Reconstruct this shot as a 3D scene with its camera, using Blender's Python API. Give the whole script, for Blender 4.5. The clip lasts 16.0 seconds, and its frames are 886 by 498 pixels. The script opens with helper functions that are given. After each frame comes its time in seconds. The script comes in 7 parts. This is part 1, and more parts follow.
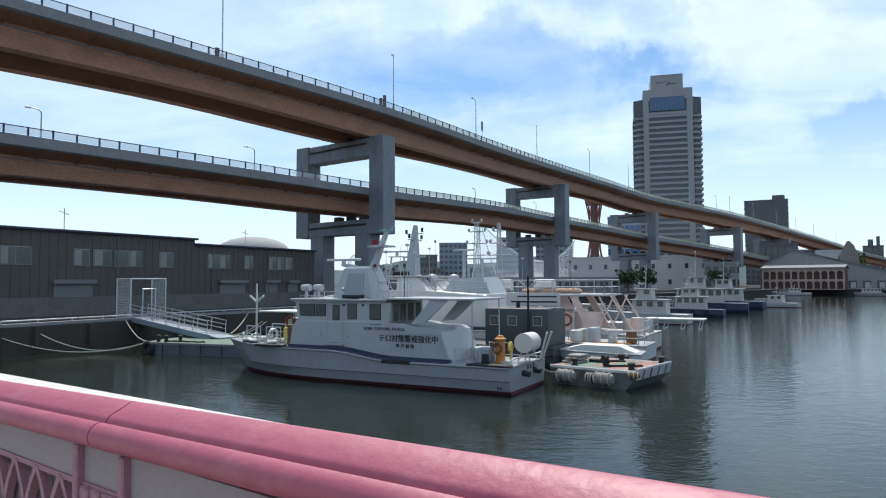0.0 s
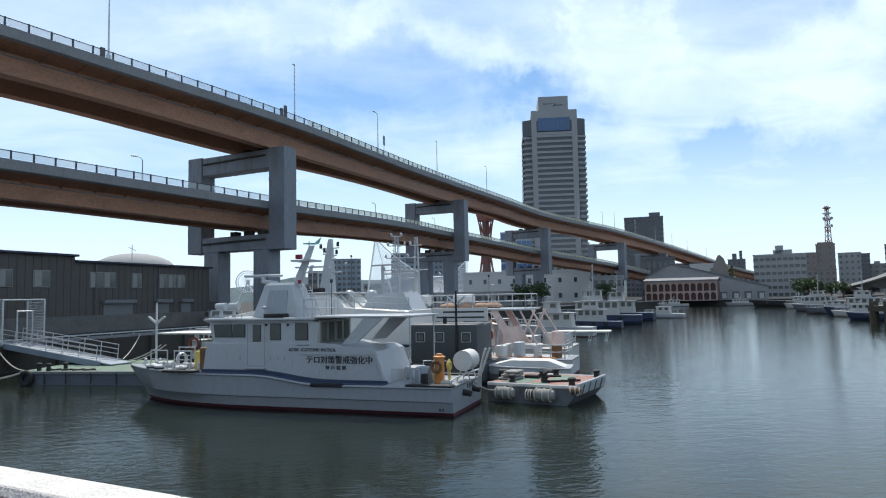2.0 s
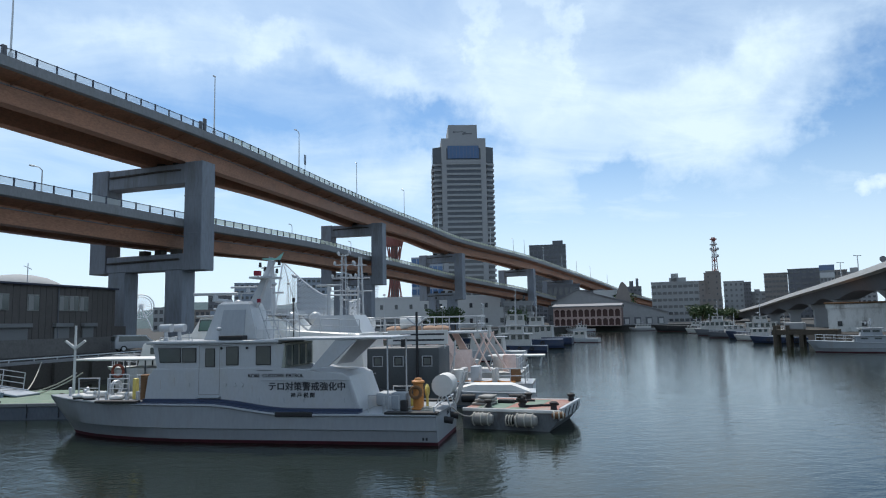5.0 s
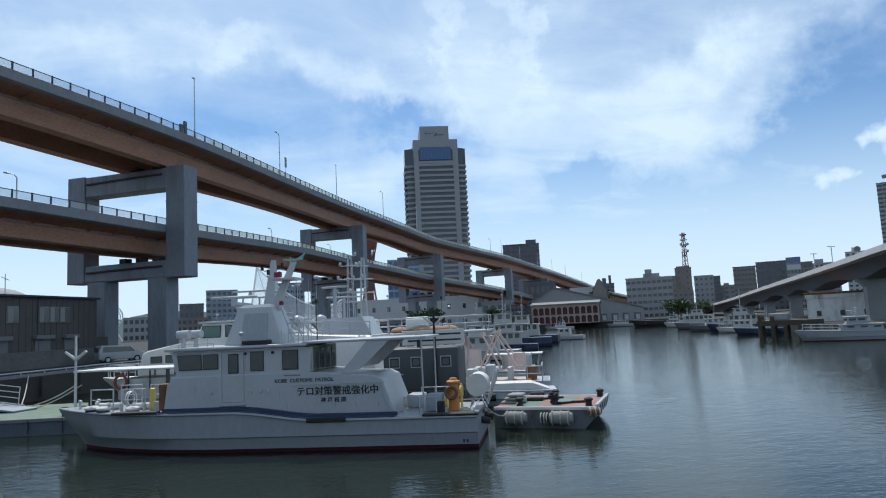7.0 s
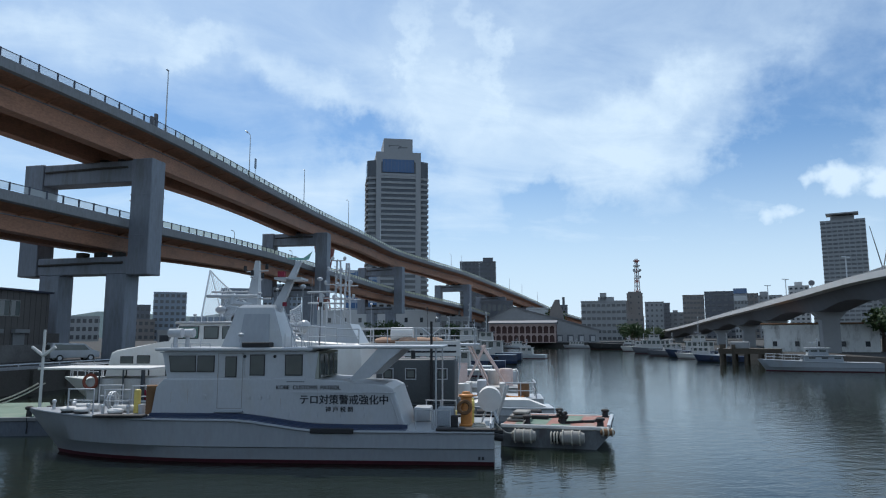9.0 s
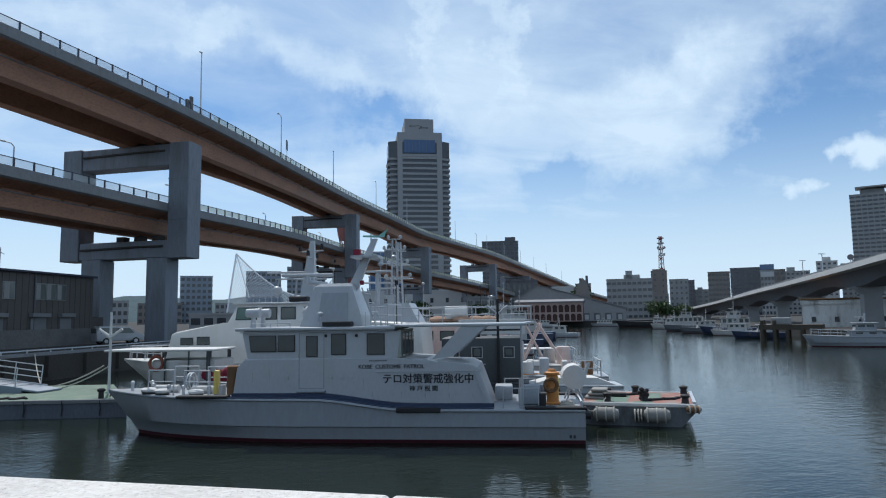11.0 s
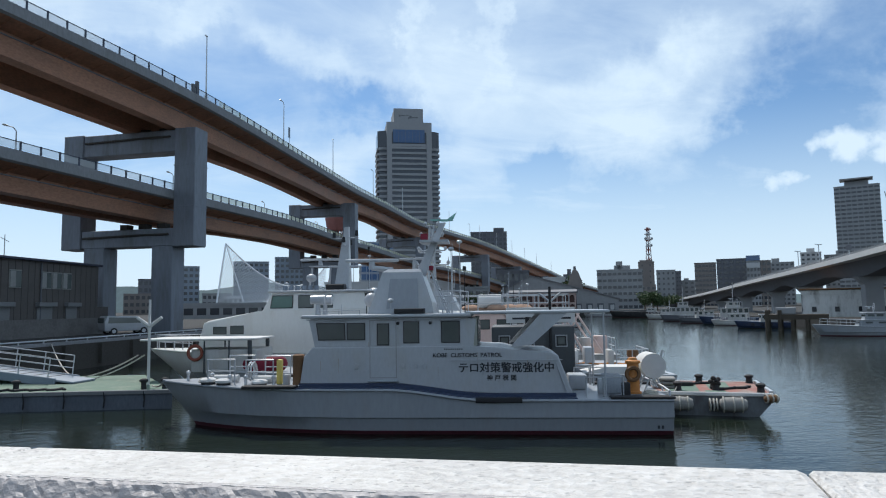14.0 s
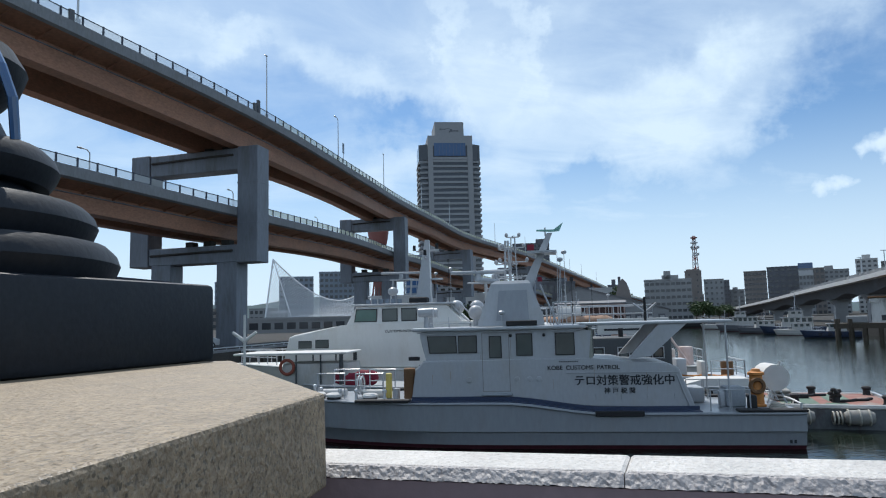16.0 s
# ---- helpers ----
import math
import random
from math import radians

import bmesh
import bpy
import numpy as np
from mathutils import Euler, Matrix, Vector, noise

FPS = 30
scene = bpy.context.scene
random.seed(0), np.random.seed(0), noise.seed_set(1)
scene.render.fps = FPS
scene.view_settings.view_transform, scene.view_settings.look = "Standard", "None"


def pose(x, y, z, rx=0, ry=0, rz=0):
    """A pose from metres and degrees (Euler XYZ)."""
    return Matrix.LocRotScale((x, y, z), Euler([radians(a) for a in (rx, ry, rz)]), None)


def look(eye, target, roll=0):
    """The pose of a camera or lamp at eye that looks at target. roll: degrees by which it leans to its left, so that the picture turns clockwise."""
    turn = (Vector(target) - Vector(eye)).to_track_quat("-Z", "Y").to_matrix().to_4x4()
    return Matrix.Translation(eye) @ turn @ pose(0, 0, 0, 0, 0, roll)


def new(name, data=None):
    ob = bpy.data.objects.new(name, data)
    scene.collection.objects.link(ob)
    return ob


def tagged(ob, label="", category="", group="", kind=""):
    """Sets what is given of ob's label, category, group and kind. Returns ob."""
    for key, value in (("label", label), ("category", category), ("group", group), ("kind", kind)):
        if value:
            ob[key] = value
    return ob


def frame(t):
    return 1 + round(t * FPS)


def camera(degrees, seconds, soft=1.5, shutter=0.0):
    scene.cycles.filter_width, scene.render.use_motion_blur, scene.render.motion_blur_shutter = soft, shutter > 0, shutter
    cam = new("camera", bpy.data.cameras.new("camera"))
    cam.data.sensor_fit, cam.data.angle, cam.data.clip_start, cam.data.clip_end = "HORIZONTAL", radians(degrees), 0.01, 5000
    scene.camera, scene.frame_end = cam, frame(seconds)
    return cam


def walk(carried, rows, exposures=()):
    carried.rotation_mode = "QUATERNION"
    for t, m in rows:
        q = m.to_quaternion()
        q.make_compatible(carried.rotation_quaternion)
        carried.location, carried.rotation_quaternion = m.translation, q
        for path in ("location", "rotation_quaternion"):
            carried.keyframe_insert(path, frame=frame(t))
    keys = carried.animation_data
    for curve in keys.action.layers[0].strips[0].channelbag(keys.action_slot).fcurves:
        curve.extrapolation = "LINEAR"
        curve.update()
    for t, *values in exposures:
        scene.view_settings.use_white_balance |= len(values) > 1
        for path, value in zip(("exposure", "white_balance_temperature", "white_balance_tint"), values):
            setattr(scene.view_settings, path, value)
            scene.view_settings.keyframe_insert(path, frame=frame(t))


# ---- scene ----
cam = camera(66.9, 16.0, soft=1.1)
PATH = [
    (0, (0.214, 0.443, 4.546), (-0.462, 10.394, 5.048), -0.29),
    (0.5, (-0.324, 0.852, 4.537), (0.365, 10.821, 4.926), 0.44),
    (1, (-0.621, 1.179, 4.525), (0.216, 11.136, 4.915), 0.57),
    (1.5, (-1.213, 1.515, 4.548), (0.234, 11.387, 5.210), -0.17),
    (2, (-1.666, 1.935, 4.556), (-0.723, 11.864, 5.276), -1.15),
    (2.5, (-2.133, 2.265, 4.522), (-0.861, 12.158, 5.218), -1.70),
    (3, (-2.513, 2.638, 4.564), (-1.162, 12.524, 5.196), -0.33),
    (3.5, (-2.889, 2.974, 4.544), (-0.815, 12.737, 5.137), -0.36),
    (4, (-3.395, 3.386, 4.494), (-0.889, 13.042, 5.175), -0.64),
    (4.5, (-3.931, 3.692, 4.449), (-1.379, 13.313, 5.394), -0.73),
    (4.7, (-4.107, 3.842, 4.416), (-1.782, 13.510, 5.468), -1.05),
    (7, (-6.363, 5.368, 4.316), (-3.595, 14.922, 5.404), -2.82),
    (7.5, (-6.937, 5.806, 4.251), (-4.163, 15.340, 5.438), -2.52),
    (8, (-7.372, 6.252, 4.229), (-4.391, 15.717, 5.468), -1.33),
    (10.3, (-9.395, 8.101, 4.128), (-5.730, 17.319, 5.407), -0.57),
    (10.5, (-9.575, 8.196, 4.117), (-6.380, 17.596, 5.321), -0.35),
    (11, (-10.070, 8.438, 4.119), (-6.927, 17.878, 5.121), -0.84),
    (11.5, (-10.485, 8.770, 4.136), (-7.977, 18.412, 5.006), -0.86),
    (12, (-10.890, 9.067, 4.141), (-8.678, 18.758, 5.245), -1.53),
    (12.5, (-11.323, 9.401, 4.085), (-9.380, 19.153, 5.140), -1.98),
    (13, (-11.651, 9.754, 4.030), (-8.919, 19.319, 5.077), -1.50),
    (13.5, (-12.120, 10.045, 4.013), (-8.808, 19.439, 4.924), -0.65),
    (14, (-12.659, 10.310, 4.029), (-9.297, 19.690, 4.892), -0.84),
    (14.5, (-13.159, 10.568, 4.012), (-9.571, 19.866, 4.827), -0.59),
    (15, (-13.772, 10.779, 4.042), (-10.426, 20.165, 4.887), -0.48),
    (15.5, (-14.199, 11.124, 4.029), (-10.651, 20.429, 4.967), -0.77),
    (16, (-14.826, 11.273, 4.058), (-12.018, 20.812, 5.120), -1.46),
]
EXPOSURES = ((0, 0.2, 6500, 10), (1.5, 0.2, 6500, 10), (3, 0.16, 6480, 10), (4.5, 0.07, 6400, 10), (7, -0.07, 6200, 10), (8, -0.1, 6150, 10), (10.5, -0.2, 6130, 10),
             (11.2, -0.16, 6150, 10), (12, 0.05, 6350, 10), (13, 0.06, 6400, 10), (14, -0.1, 6280, 10), (15, -0.11, 6250, 10), (16, -0.08, 6250, 10))
walk(cam, [(t, look(e, g, r)) for t, e, g, r in PATH], EXPOSURES)

# ---- world, sun, exposure ----
SUN_ELEVATION, SUN_BEARING = 57.0, -4.0          # degrees; bearing to the right of +y
world = bpy.data.worlds.new("sky")
scene.world = world
world.use_nodes = True
wn, wl = world.node_tree.nodes, world.node_tree.links
wn.clear()
w_out, w_bg = wn.new("ShaderNodeOutputWorld"), wn.new("ShaderNodeBackground")
sky = wn.new("ShaderNodeTexSky")
sky.sky_type, sky.sun_disc = "NISHITA", False
sky.sun_elevation, sky.sun_rotation = radians(SUN_ELEVATION), radians(SUN_BEARING)
sky.air_density, sky.dust_density, sky.ozone_density = 1.0, 0.6, 2.5
coord = wn.new("ShaderNodeTexCoord")
split = wn.new("ShaderNodeSeparateXYZ")
wl.new(coord.outputs["Generated"], split.inputs[0])


def w_math(op, a, b=None, clamp=False):
    node = wn.new("ShaderNodeMath")
    node.operation, node.use_clamp = op, clamp
    for slot, v in ((0, a), (1, b)):
        if v is None:
            continue
        if isinstance(v, (int, float)):
            node.inputs[slot].default_value = v
        else:
            wl.new(v, node.inputs[slot])
    return node.outputs[0]


# cloud layer: the direction is laid onto a flat sheet overhead
lift = w_math("ADD", w_math("MAXIMUM", split.outputs[2], 0.0), 0.16)
flat = wn.new("ShaderNodeCombineXYZ")
wl.new(w_math("DIVIDE", split.outputs[0], lift), flat.inputs[0])
wl.new(w_math("DIVIDE", split.outputs[1], lift), flat.inputs[1])


def cloud_noise(scale, detail, rough, distort, offset, stretch):
    m = wn.new("ShaderNodeMapping")
    m.inputs["Location"].default_value = offset
    m.inputs["Scale"].default_value = stretch
    m.inputs["Rotation"].default_value = (0, 0, radians(-28))
    wl.new(flat.outputs[0], m.inputs[0])
    n = wn.new("ShaderNodeTexNoise")
    n.inputs["Scale"].default_value, n.inputs["Detail"].default_value = scale, detail
    n.inputs["Roughness"].default_value, n.inputs["Distortion"].default_value = rough, distort
    wl.new(m.outputs[0], n.inputs["Vector"])
    return n.outputs[0]


def w_ramp(v, lo, hi, top):
    r = wn.new("ShaderNodeMapRange")
    r.interpolation_type = "SMOOTHSTEP"
    r.inputs[1].default_value, r.inputs[2].default_value = lo, hi
    r.inputs[3].default_value, r.inputs[4].default_value = 0.0, top
    wl.new(v, r.inputs[0])
    return r.outputs[0]


# bearing and height of a direction in degrees, pushed about by noise so that every cloud frays
bearing = w_math("MULTIPLY", w_math("ARCTAN2", split.outputs[0], split.outputs[1]), 57.2958)
height = w_math("MULTIPLY", w_math("ARCSINE", split.outputs[2]), 57.2958)
fray = wn.new("ShaderNodeTexNoise")
fray.inputs["Scale"].default_value, fray.inputs["Detail"].default_value, fray.inputs["Roughness"].default_value = 5.5, 6.0, 0.62
wl.new(coord.outputs["Generated"], fray.inputs["Vector"])
fray_rgb = wn.new("ShaderNodeSeparateColor")
wl.new(fray.outputs["Color"], fray_rgb.inputs[0])
bearing = w_math("ADD", bearing, w_math("MULTIPLY", w_math("SUBTRACT", fray_rgb.outputs[0], 0.5), 22.0))
height = w_math("ADD", height, w_math("MULTIPLY", w_math("SUBTRACT", fray_rgb.outputs[1], 0.5), 13.0))
# long clouds (+) and clear gaps (-): bearing, height, half length, half width, tilt, amount
CLOUDS = ((21.5, 19.0, 14, 5.0, 103, 0.18), (18.6, 24, 6, 1.1, 95, 0.22), (23.6, 24, 6, 1.1, 87, 0.22), (28, 15, 14, 6, -12, 0.16), (38.5, 19.3, 8, 2.2, 8, 0.46),
          (38, 15, 9, 2.4, 4, 0.30), (-2, 22.6, 4, 1.2, 12, 0.34), (9, 21.5, 8, 1.8, -18, 0.30), (-12, 22, 7, 1.5, 8, 0.24), (2, 19, 9, 2.2, -10, -0.22), (10, 13.5, 7, 2.2, 8, 0.26),
          (12.5, 18, 7, 1.8, -16, -0.42), (-4, 16.5, 11, 2.6, -6, -0.34), (30, 11, 4, 1.8, -8, -0.42), (51.5, 17, 8, 4.5, 50, -0.55), (45, 12, 7, 2.2, 18, -0.26))
broad = cloud_noise(0.9, 4.0, 0.5, 0.6, (0.3, 0.2, 0), (0.9, 0.55, 1))
wisp = cloud_noise(2.6, 9.0, 0.6, 0.5, (0.9, 2.3, 0), (0.75, 1.1, 1))
veil = w_math("ADD", w_math("MULTIPLY", w_math("SUBTRACT", broad, 0.5), 0.5), w_math("MULTIPLY", w_math("SUBTRACT", wisp, 0.5), 1.0))
veil = w_math("ADD", veil, 0.50)
for c_b, c_h, c_l, c_w, c_t, c_a in CLOUDS:
    db, dh = w_math("SUBTRACT", bearing, c_b), w_math("SUBTRACT", height, c_h)
    co, si = math.cos(radians(c_t)), math.sin(radians(c_t))
    along = w_math("ADD", w_math("MULTIPLY", db, co / c_l), w_math("MULTIPLY", dh, si / c_l))
    across = w_math("SUBTRACT", w_math("MULTIPLY", dh, co / c_w), w_math("MULTIPLY", db, si / c_w))
    away = w_math("SQRT", w_math("ADD", w_math("MULTIPLY", along, along), w_math("MULTIPLY", across, across)))
    veil = w_math("ADD", veil, w_ramp(away, 1.5, 0.0, c_a))
veil = w_math("MINIMUM", w_math("MAXIMUM", veil, 0.06), 0.97)
low_haze = w_ramp(split.outputs[2], 0.32, 0.0, 0.92)
# two heaped clouds low in the sky
puffs = None
for centre, size in (((0.776, 0.601, 0.197), 0.058), ((0.805, 0.562, 0.190), 0.052), ((0.752, 0.628, 0.207), 0.034), ((0.733, 0.661, 0.160), 0.038)):
    off = wn.new("ShaderNodeVectorMath")
    off.operation = "SUBTRACT"
    off.inputs[1].default_value = centre
    wl.new(coord.outputs["Generated"], off.inputs[0])
    flatten = wn.new("ShaderNodeVectorMath")
    flatten.operation = "MULTIPLY"
    flatten.inputs[1].default_value = (1.0, 1.0, 1.9)
    wl.new(off.outputs[0], flatten.inputs[0])
    away = wn.new("ShaderNodeVectorMath")
    away.operation = "LENGTH"
    wl.new(flatten.outputs[0], away.inputs[0])
    heap = wn.new("ShaderNodeTexNoise")
    heap.inputs["Scale"].default_value, heap.inputs["Detail"].default_value = 30.0, 9.0
    wl.new(coord.outputs["Generated"], heap.inputs["Vector"])
    edge = w_math("ADD", away.outputs["Value"], w_math("MULTIPLY", w_math("SUBTRACT", heap.outputs[0], 0.5), size * 2.3))
    puff = w_ramp(edge, size * 1.15, size * 0.2, 1.0)
    puffs = puff if puffs is None else w_math("MAXIMUM", puffs, puff)
cover = w_math("MAXIMUM", puffs, w_math("MAXIMUM", veil, low_haze), True)
cloud_mix = wn.new("ShaderNodeMixRGB")
wl.new(cover, cloud_mix.inputs[0])
tint = wn.new("ShaderNodeMixRGB")
tint.blend_type = "MULTIPLY"
tint.inputs[0].default_value = 1.0
tint.inputs[2].default_value = (0.74, 0.99, 1.15, 1)
wl.new(sky.outputs[0], tint.inputs[1])
wl.new(tint.outputs[0], cloud_mix.inputs[1])
cloud_mix.inputs[2].default_value = (7.9, 9.5, 10.8, 1)
wl.new(cloud_mix.outputs[0], w_bg.inputs[0])
w_bg.inputs[1].default_value = 0.1
wl.new(w_bg.outputs[0], w_out.inputs[0])

sun = new("sun", bpy.data.lights.new("sun", "SUN"))
sun.data.energy, sun.data.angle, sun.data.color = 4.2, radians(0.53), (1.0, 0.95, 0.87)
_e, _b = radians(SUN_ELEVATION), radians(SUN_BEARING)
sun.matrix_world = look((0, 0, 0), (-math.sin(_b) * math.cos(_e), -math.cos(_b) * math.cos(_e), -math.sin(_e)))
sun.location = (0, 0, 200)
scene.view_settings.exposure = 0.0


# ---- materials ----
def mat(name, color, rough=0.5, metal=0.0, vary=0.12, scale=3.0, fine=40.0, bump=0.02, dirt=None, dirt_amount=0.0, stretch=(1, 1, 1), spec=0.5, rand=0.0):
    """A surface with variation at two scales, fine relief and, if asked, stains of a second colour."""
    m = bpy.data.materials.new(name)
    m.use_nodes = True
    n, l = m.node_tree.nodes, m.node_tree.links
    p = n["Principled BSDF"]
    tc, mp = n.new("ShaderNodeTexCoord"), n.new("ShaderNodeMapping")
    mp.inputs["Scale"].default_value = stretch
    l.new(tc.outputs["Object"], mp.inputs[0])
    big, small = n.new("ShaderNodeTexNoise"), n.new("ShaderNodeTexNoise")
    for node, s, d in ((big, scale, 5.0), (small, fine, 3.0)):
        node.inputs["Scale"].default_value, node.inputs["Detail"].default_value = s, d
        l.new(mp.outputs[0], node.inputs["Vector"])
    mix = n.new("ShaderNodeMixRGB")
    mix.inputs[1].default_value = (*[c * (1 - vary) for c in color], 1)
    mix.inputs[2].default_value = (*[min(c * (1 + vary), 1) for c in color], 1)
    l.new(big.outputs[0], mix.inputs[0])
    grain = n.new("ShaderNodeMixRGB")
    grain.blend_type = "OVERLAY"
    grain.inputs[0].default_value = min(vary * 1.6, 0.8)
    l.new(mix.outputs[0], grain.inputs[1])
    l.new(small.outputs[0], grain.inputs[2])
    out = grain.outputs[0]
    if dirt:
        st = n.new("ShaderNodeTexNoise")
        st.inputs["Scale"].default_value, st.inputs["Detail"].default_value = scale * 1.7, 8.0
        st.inputs["Roughness"].default_value = 0.68
        l.new(mp.outputs[0], st.inputs["Vector"])
        r = n.new("ShaderNodeMapRange")
        r.inputs[1].default_value, r.inputs[2].default_value, r.inputs[4].default_value = 0.5, 0.72, dirt_amount
        l.new(st.outputs[0], r.inputs[0])
        dm = n.new("ShaderNodeMixRGB")
        dm.inputs[2].default_value = (*dirt, 1)
        l.new(r.outputs[0], dm.inputs[0])
        l.new(out, dm.inputs[1])
        out = dm.outputs[0]
    if rand:
        info, br = n.new("ShaderNodeObjectInfo"), n.new("ShaderNodeHueSaturation")
        rr = n.new("ShaderNodeMapRange")
        rr.inputs[3].default_value, rr.inputs[4].default_value = 1 - rand, 1 + rand
        l.new(info.outputs["Random"], rr.inputs[0])
        l.new(rr.outputs[0], br.inputs["Value"])
        l.new(out, br.inputs["Color"])
        out = br.outputs[0]
    l.new(out, p.inputs["Base Color"])
    p.inputs["Metallic"].default_value = metal
    p.inputs["Specular IOR Level"].default_value = spec
    rg = n.new("ShaderNodeMapRange")
    rg.inputs[3].default_value, rg.inputs[4].default_value = max(rough - 0.1, 0.03), min(rough + 0.12, 1)
    l.new(big.outputs[0], rg.inputs[0])
    l.new(rg.outputs[0], p.inputs["Roughness"])
    if bump:
        b = n.new("ShaderNodeBump")
        b.inputs["Strength"].default_value, b.inputs["Distance"].default_value = 0.6, bump
        l.new(small.outputs[0], b.inputs["Height"])
        l.new(b.outputs[0], p.inputs["Normal"])
    return m


def granite(name, light, dark, scale, amount, warm=None, bump=0.004, soft=0.12, cloudy=0.12):
    """Speckled stone: crystals of a light and a dark mineral."""
    m = mat(name, light, 0.55, 0, cloudy, 9, 90, bump)
    n, l = m.node_tree.nodes, m.node_tree.links
    p = n["Principled BSDF"]
    base = p.inputs["Base Color"].links[0].from_socket
    tc = n.new("ShaderNodeTexCoord")
    for s, c, a in ((scale, dark, amount), (scale * 0.45, warm or dark, amount * 0.6)):
        v = n.new("ShaderNodeTexVoronoi")
        v.inputs["Scale"].default_value = s
        wob = n.new("ShaderNodeTexNoise")
        wob.inputs["Scale"].default_value, wob.inputs["Detail"].default_value = s * 0.9, 4.0
        l.new(tc.outputs["Object"], wob.inputs["Vector"])
        push = n.new("ShaderNodeVectorMath")
        push.operation = "MULTIPLY_ADD"
        push.inputs[1].default_value = (1.6 / s, 1.6 / s, 1.6 / s)
        l.new(wob.outputs["Color"], push.inputs[0])
        l.new(tc.outputs["Object"], push.inputs[2])
        l.new(push.outputs[0], v.inputs["Vector"])
        sp = n.new("ShaderNodeSeparateColor")
        l.new(v.outputs["Color"], sp.inputs[0])
        r = n.new("ShaderNodeMapRange")
        r.inputs[1].default_value, r.inputs[2].default_value = 1 - a, 1 - a + soft
        l.new(sp.outputs[0], r.inputs[0])
        mx = n.new("ShaderNodeMixRGB")
        l.new(r.outputs[0], mx.inputs[0])
        l.new(base, mx.inputs[1])
        mx.inputs[2].default_value = (*c, 1)
        base = mx.outputs[0]
    l.new(base, p.inputs["Base Color"])
    return m


def glass(name, color, rough=0.05):
    """Dark tinted window glass that mirrors the sky."""
    m = mat(name, color, rough, 0, 0.15, 0.4, 2.0, 0.0)
    m.node_tree.nodes["Principled BSDF"].inputs["IOR"].default_value = 1.6
    return m


def sheet(name, color, clear):
    """A thin see-through panel or net."""
    m = bpy.data.materials.new(name)
    m.use_nodes = True
    n, l = m.node_tree.nodes, m.node_tree.links
    p = n["Principled BSDF"]
    p.inputs["Base Color"].default_value = (*color, 1)
    p.inputs["Roughness"].default_value = 0.25
    p.inputs["Alpha"].default_value = 1 - clear
    return m


def water_surface():
    m = bpy.data.materials.new("harbour_water")
    m.use_nodes = True
    n, l = m.node_tree.nodes, m.node_tree.links
    p = n["Principled BSDF"]
    p.inputs["Roughness"].default_value, p.inputs["IOR"].default_value = 0.05, 1.33
    p.inputs["Specular IOR Level"].default_value = 0.33
    tc = n.new("ShaderNodeTexCoord")
    murk = n.new("ShaderNodeTexNoise")
    murk.inputs["Scale"].default_value = 0.05
    l.new(tc.outputs["Object"], murk.inputs["Vector"])
    cr = n.new("ShaderNodeMixRGB")
    cr.inputs[1].default_value, cr.inputs[2].default_value = (0.010, 0.015, 0.011, 1), (0.016, 0.022, 0.016, 1)
    l.new(murk.outputs[0], cr.inputs[0])
    l.new(cr.outputs[0], p.inputs["Base Color"])
    height = None
    for scale, stretch, amount in ((0.22, (1, 1.5, 1), 0.25), (1.1, (1, 1.9, 1), 0.27), (3.6, (1, 1.9, 1), 0.13), (9.0, (1, 1.6, 1), 0.035)):
        mp = n.new("ShaderNodeMapping")
        mp.inputs["Scale"].default_value, mp.inputs["Rotation"].default_value = stretch, (0, 0, radians(14 * scale))
        l.new(tc.outputs["Object"], mp.inputs[0])
        w = n.new("ShaderNodeTexNoise")
        w.inputs["Scale"].default_value, w.inputs["Detail"].default_value = scale, 3.0
        w.inputs["Distortion"].default_value = 0.4
        l.new(mp.outputs[0], w.inputs["Vector"])
        mul = n.new("ShaderNodeMath")
        mul.operation = "MULTIPLY"
        mul.inputs[1].default_value = amount
        l.new(w.outputs[0], mul.inputs[0])
        if height is None:
            height = mul.outputs[0]
        else:
            add = n.new("ShaderNodeMath")
            l.new(height, add.inputs[0])
            l.new(mul.outputs[0], add.inputs[1])
            height = add.outputs[0]
    b = n.new("ShaderNodeBump")
    b.inputs["Strength"].default_value, b.inputs["Distance"].default_value = 0.4, 0.15
    l.new(height, b.inputs["Height"])
    l.new(b.outputs[0], p.inputs["Normal"])
    return m


WATER = water_surface()
CONCRETE = mat("concrete", (0.22, 0.225, 0.235), 0.85, 0, 0.16, 0.35, 6, 0.02, (0.17, 0.165, 0.16), 0.55, (1, 1, 0.35))
CONCRETE_DARK = mat("dark_concrete", (0.052, 0.046, 0.040), 0.9, 0, 0.25, 0.5, 7, 0.03, (0.05, 0.05, 0.04), 0.8)
PIER_STEEL = mat("grey_pier_paint", (0.19, 0.21, 0.245), 0.6, 0, 0.16, 0.35, 4, 0.01, (0.105, 0.10, 0.095), 0.75, (1, 1, 0.22))
GIRDER = mat("brown_girder_paint", (0.36, 0.178, 0.108), 0.6, 0, 0.28, 0.2, 3, 0.01, (0.14, 0.075, 0.05), 0.55, (1, 1, 2.2))
FENCE_POST = mat("navy_post", (0.035, 0.045, 0.075), 0.5, 0, 0.1)
FENCE_PANEL = sheet("clear_fence_panel", (0.62, 0.66, 0.66), 0.55)
FENCE_PANEL_YELLOW = sheet("yellowed_fence_panel", (0.62, 0.62, 0.42), 0.3)
GALV = mat("galvanised_steel", (0.5, 0.52, 0.54), 0.45, 0.6, 0.12)
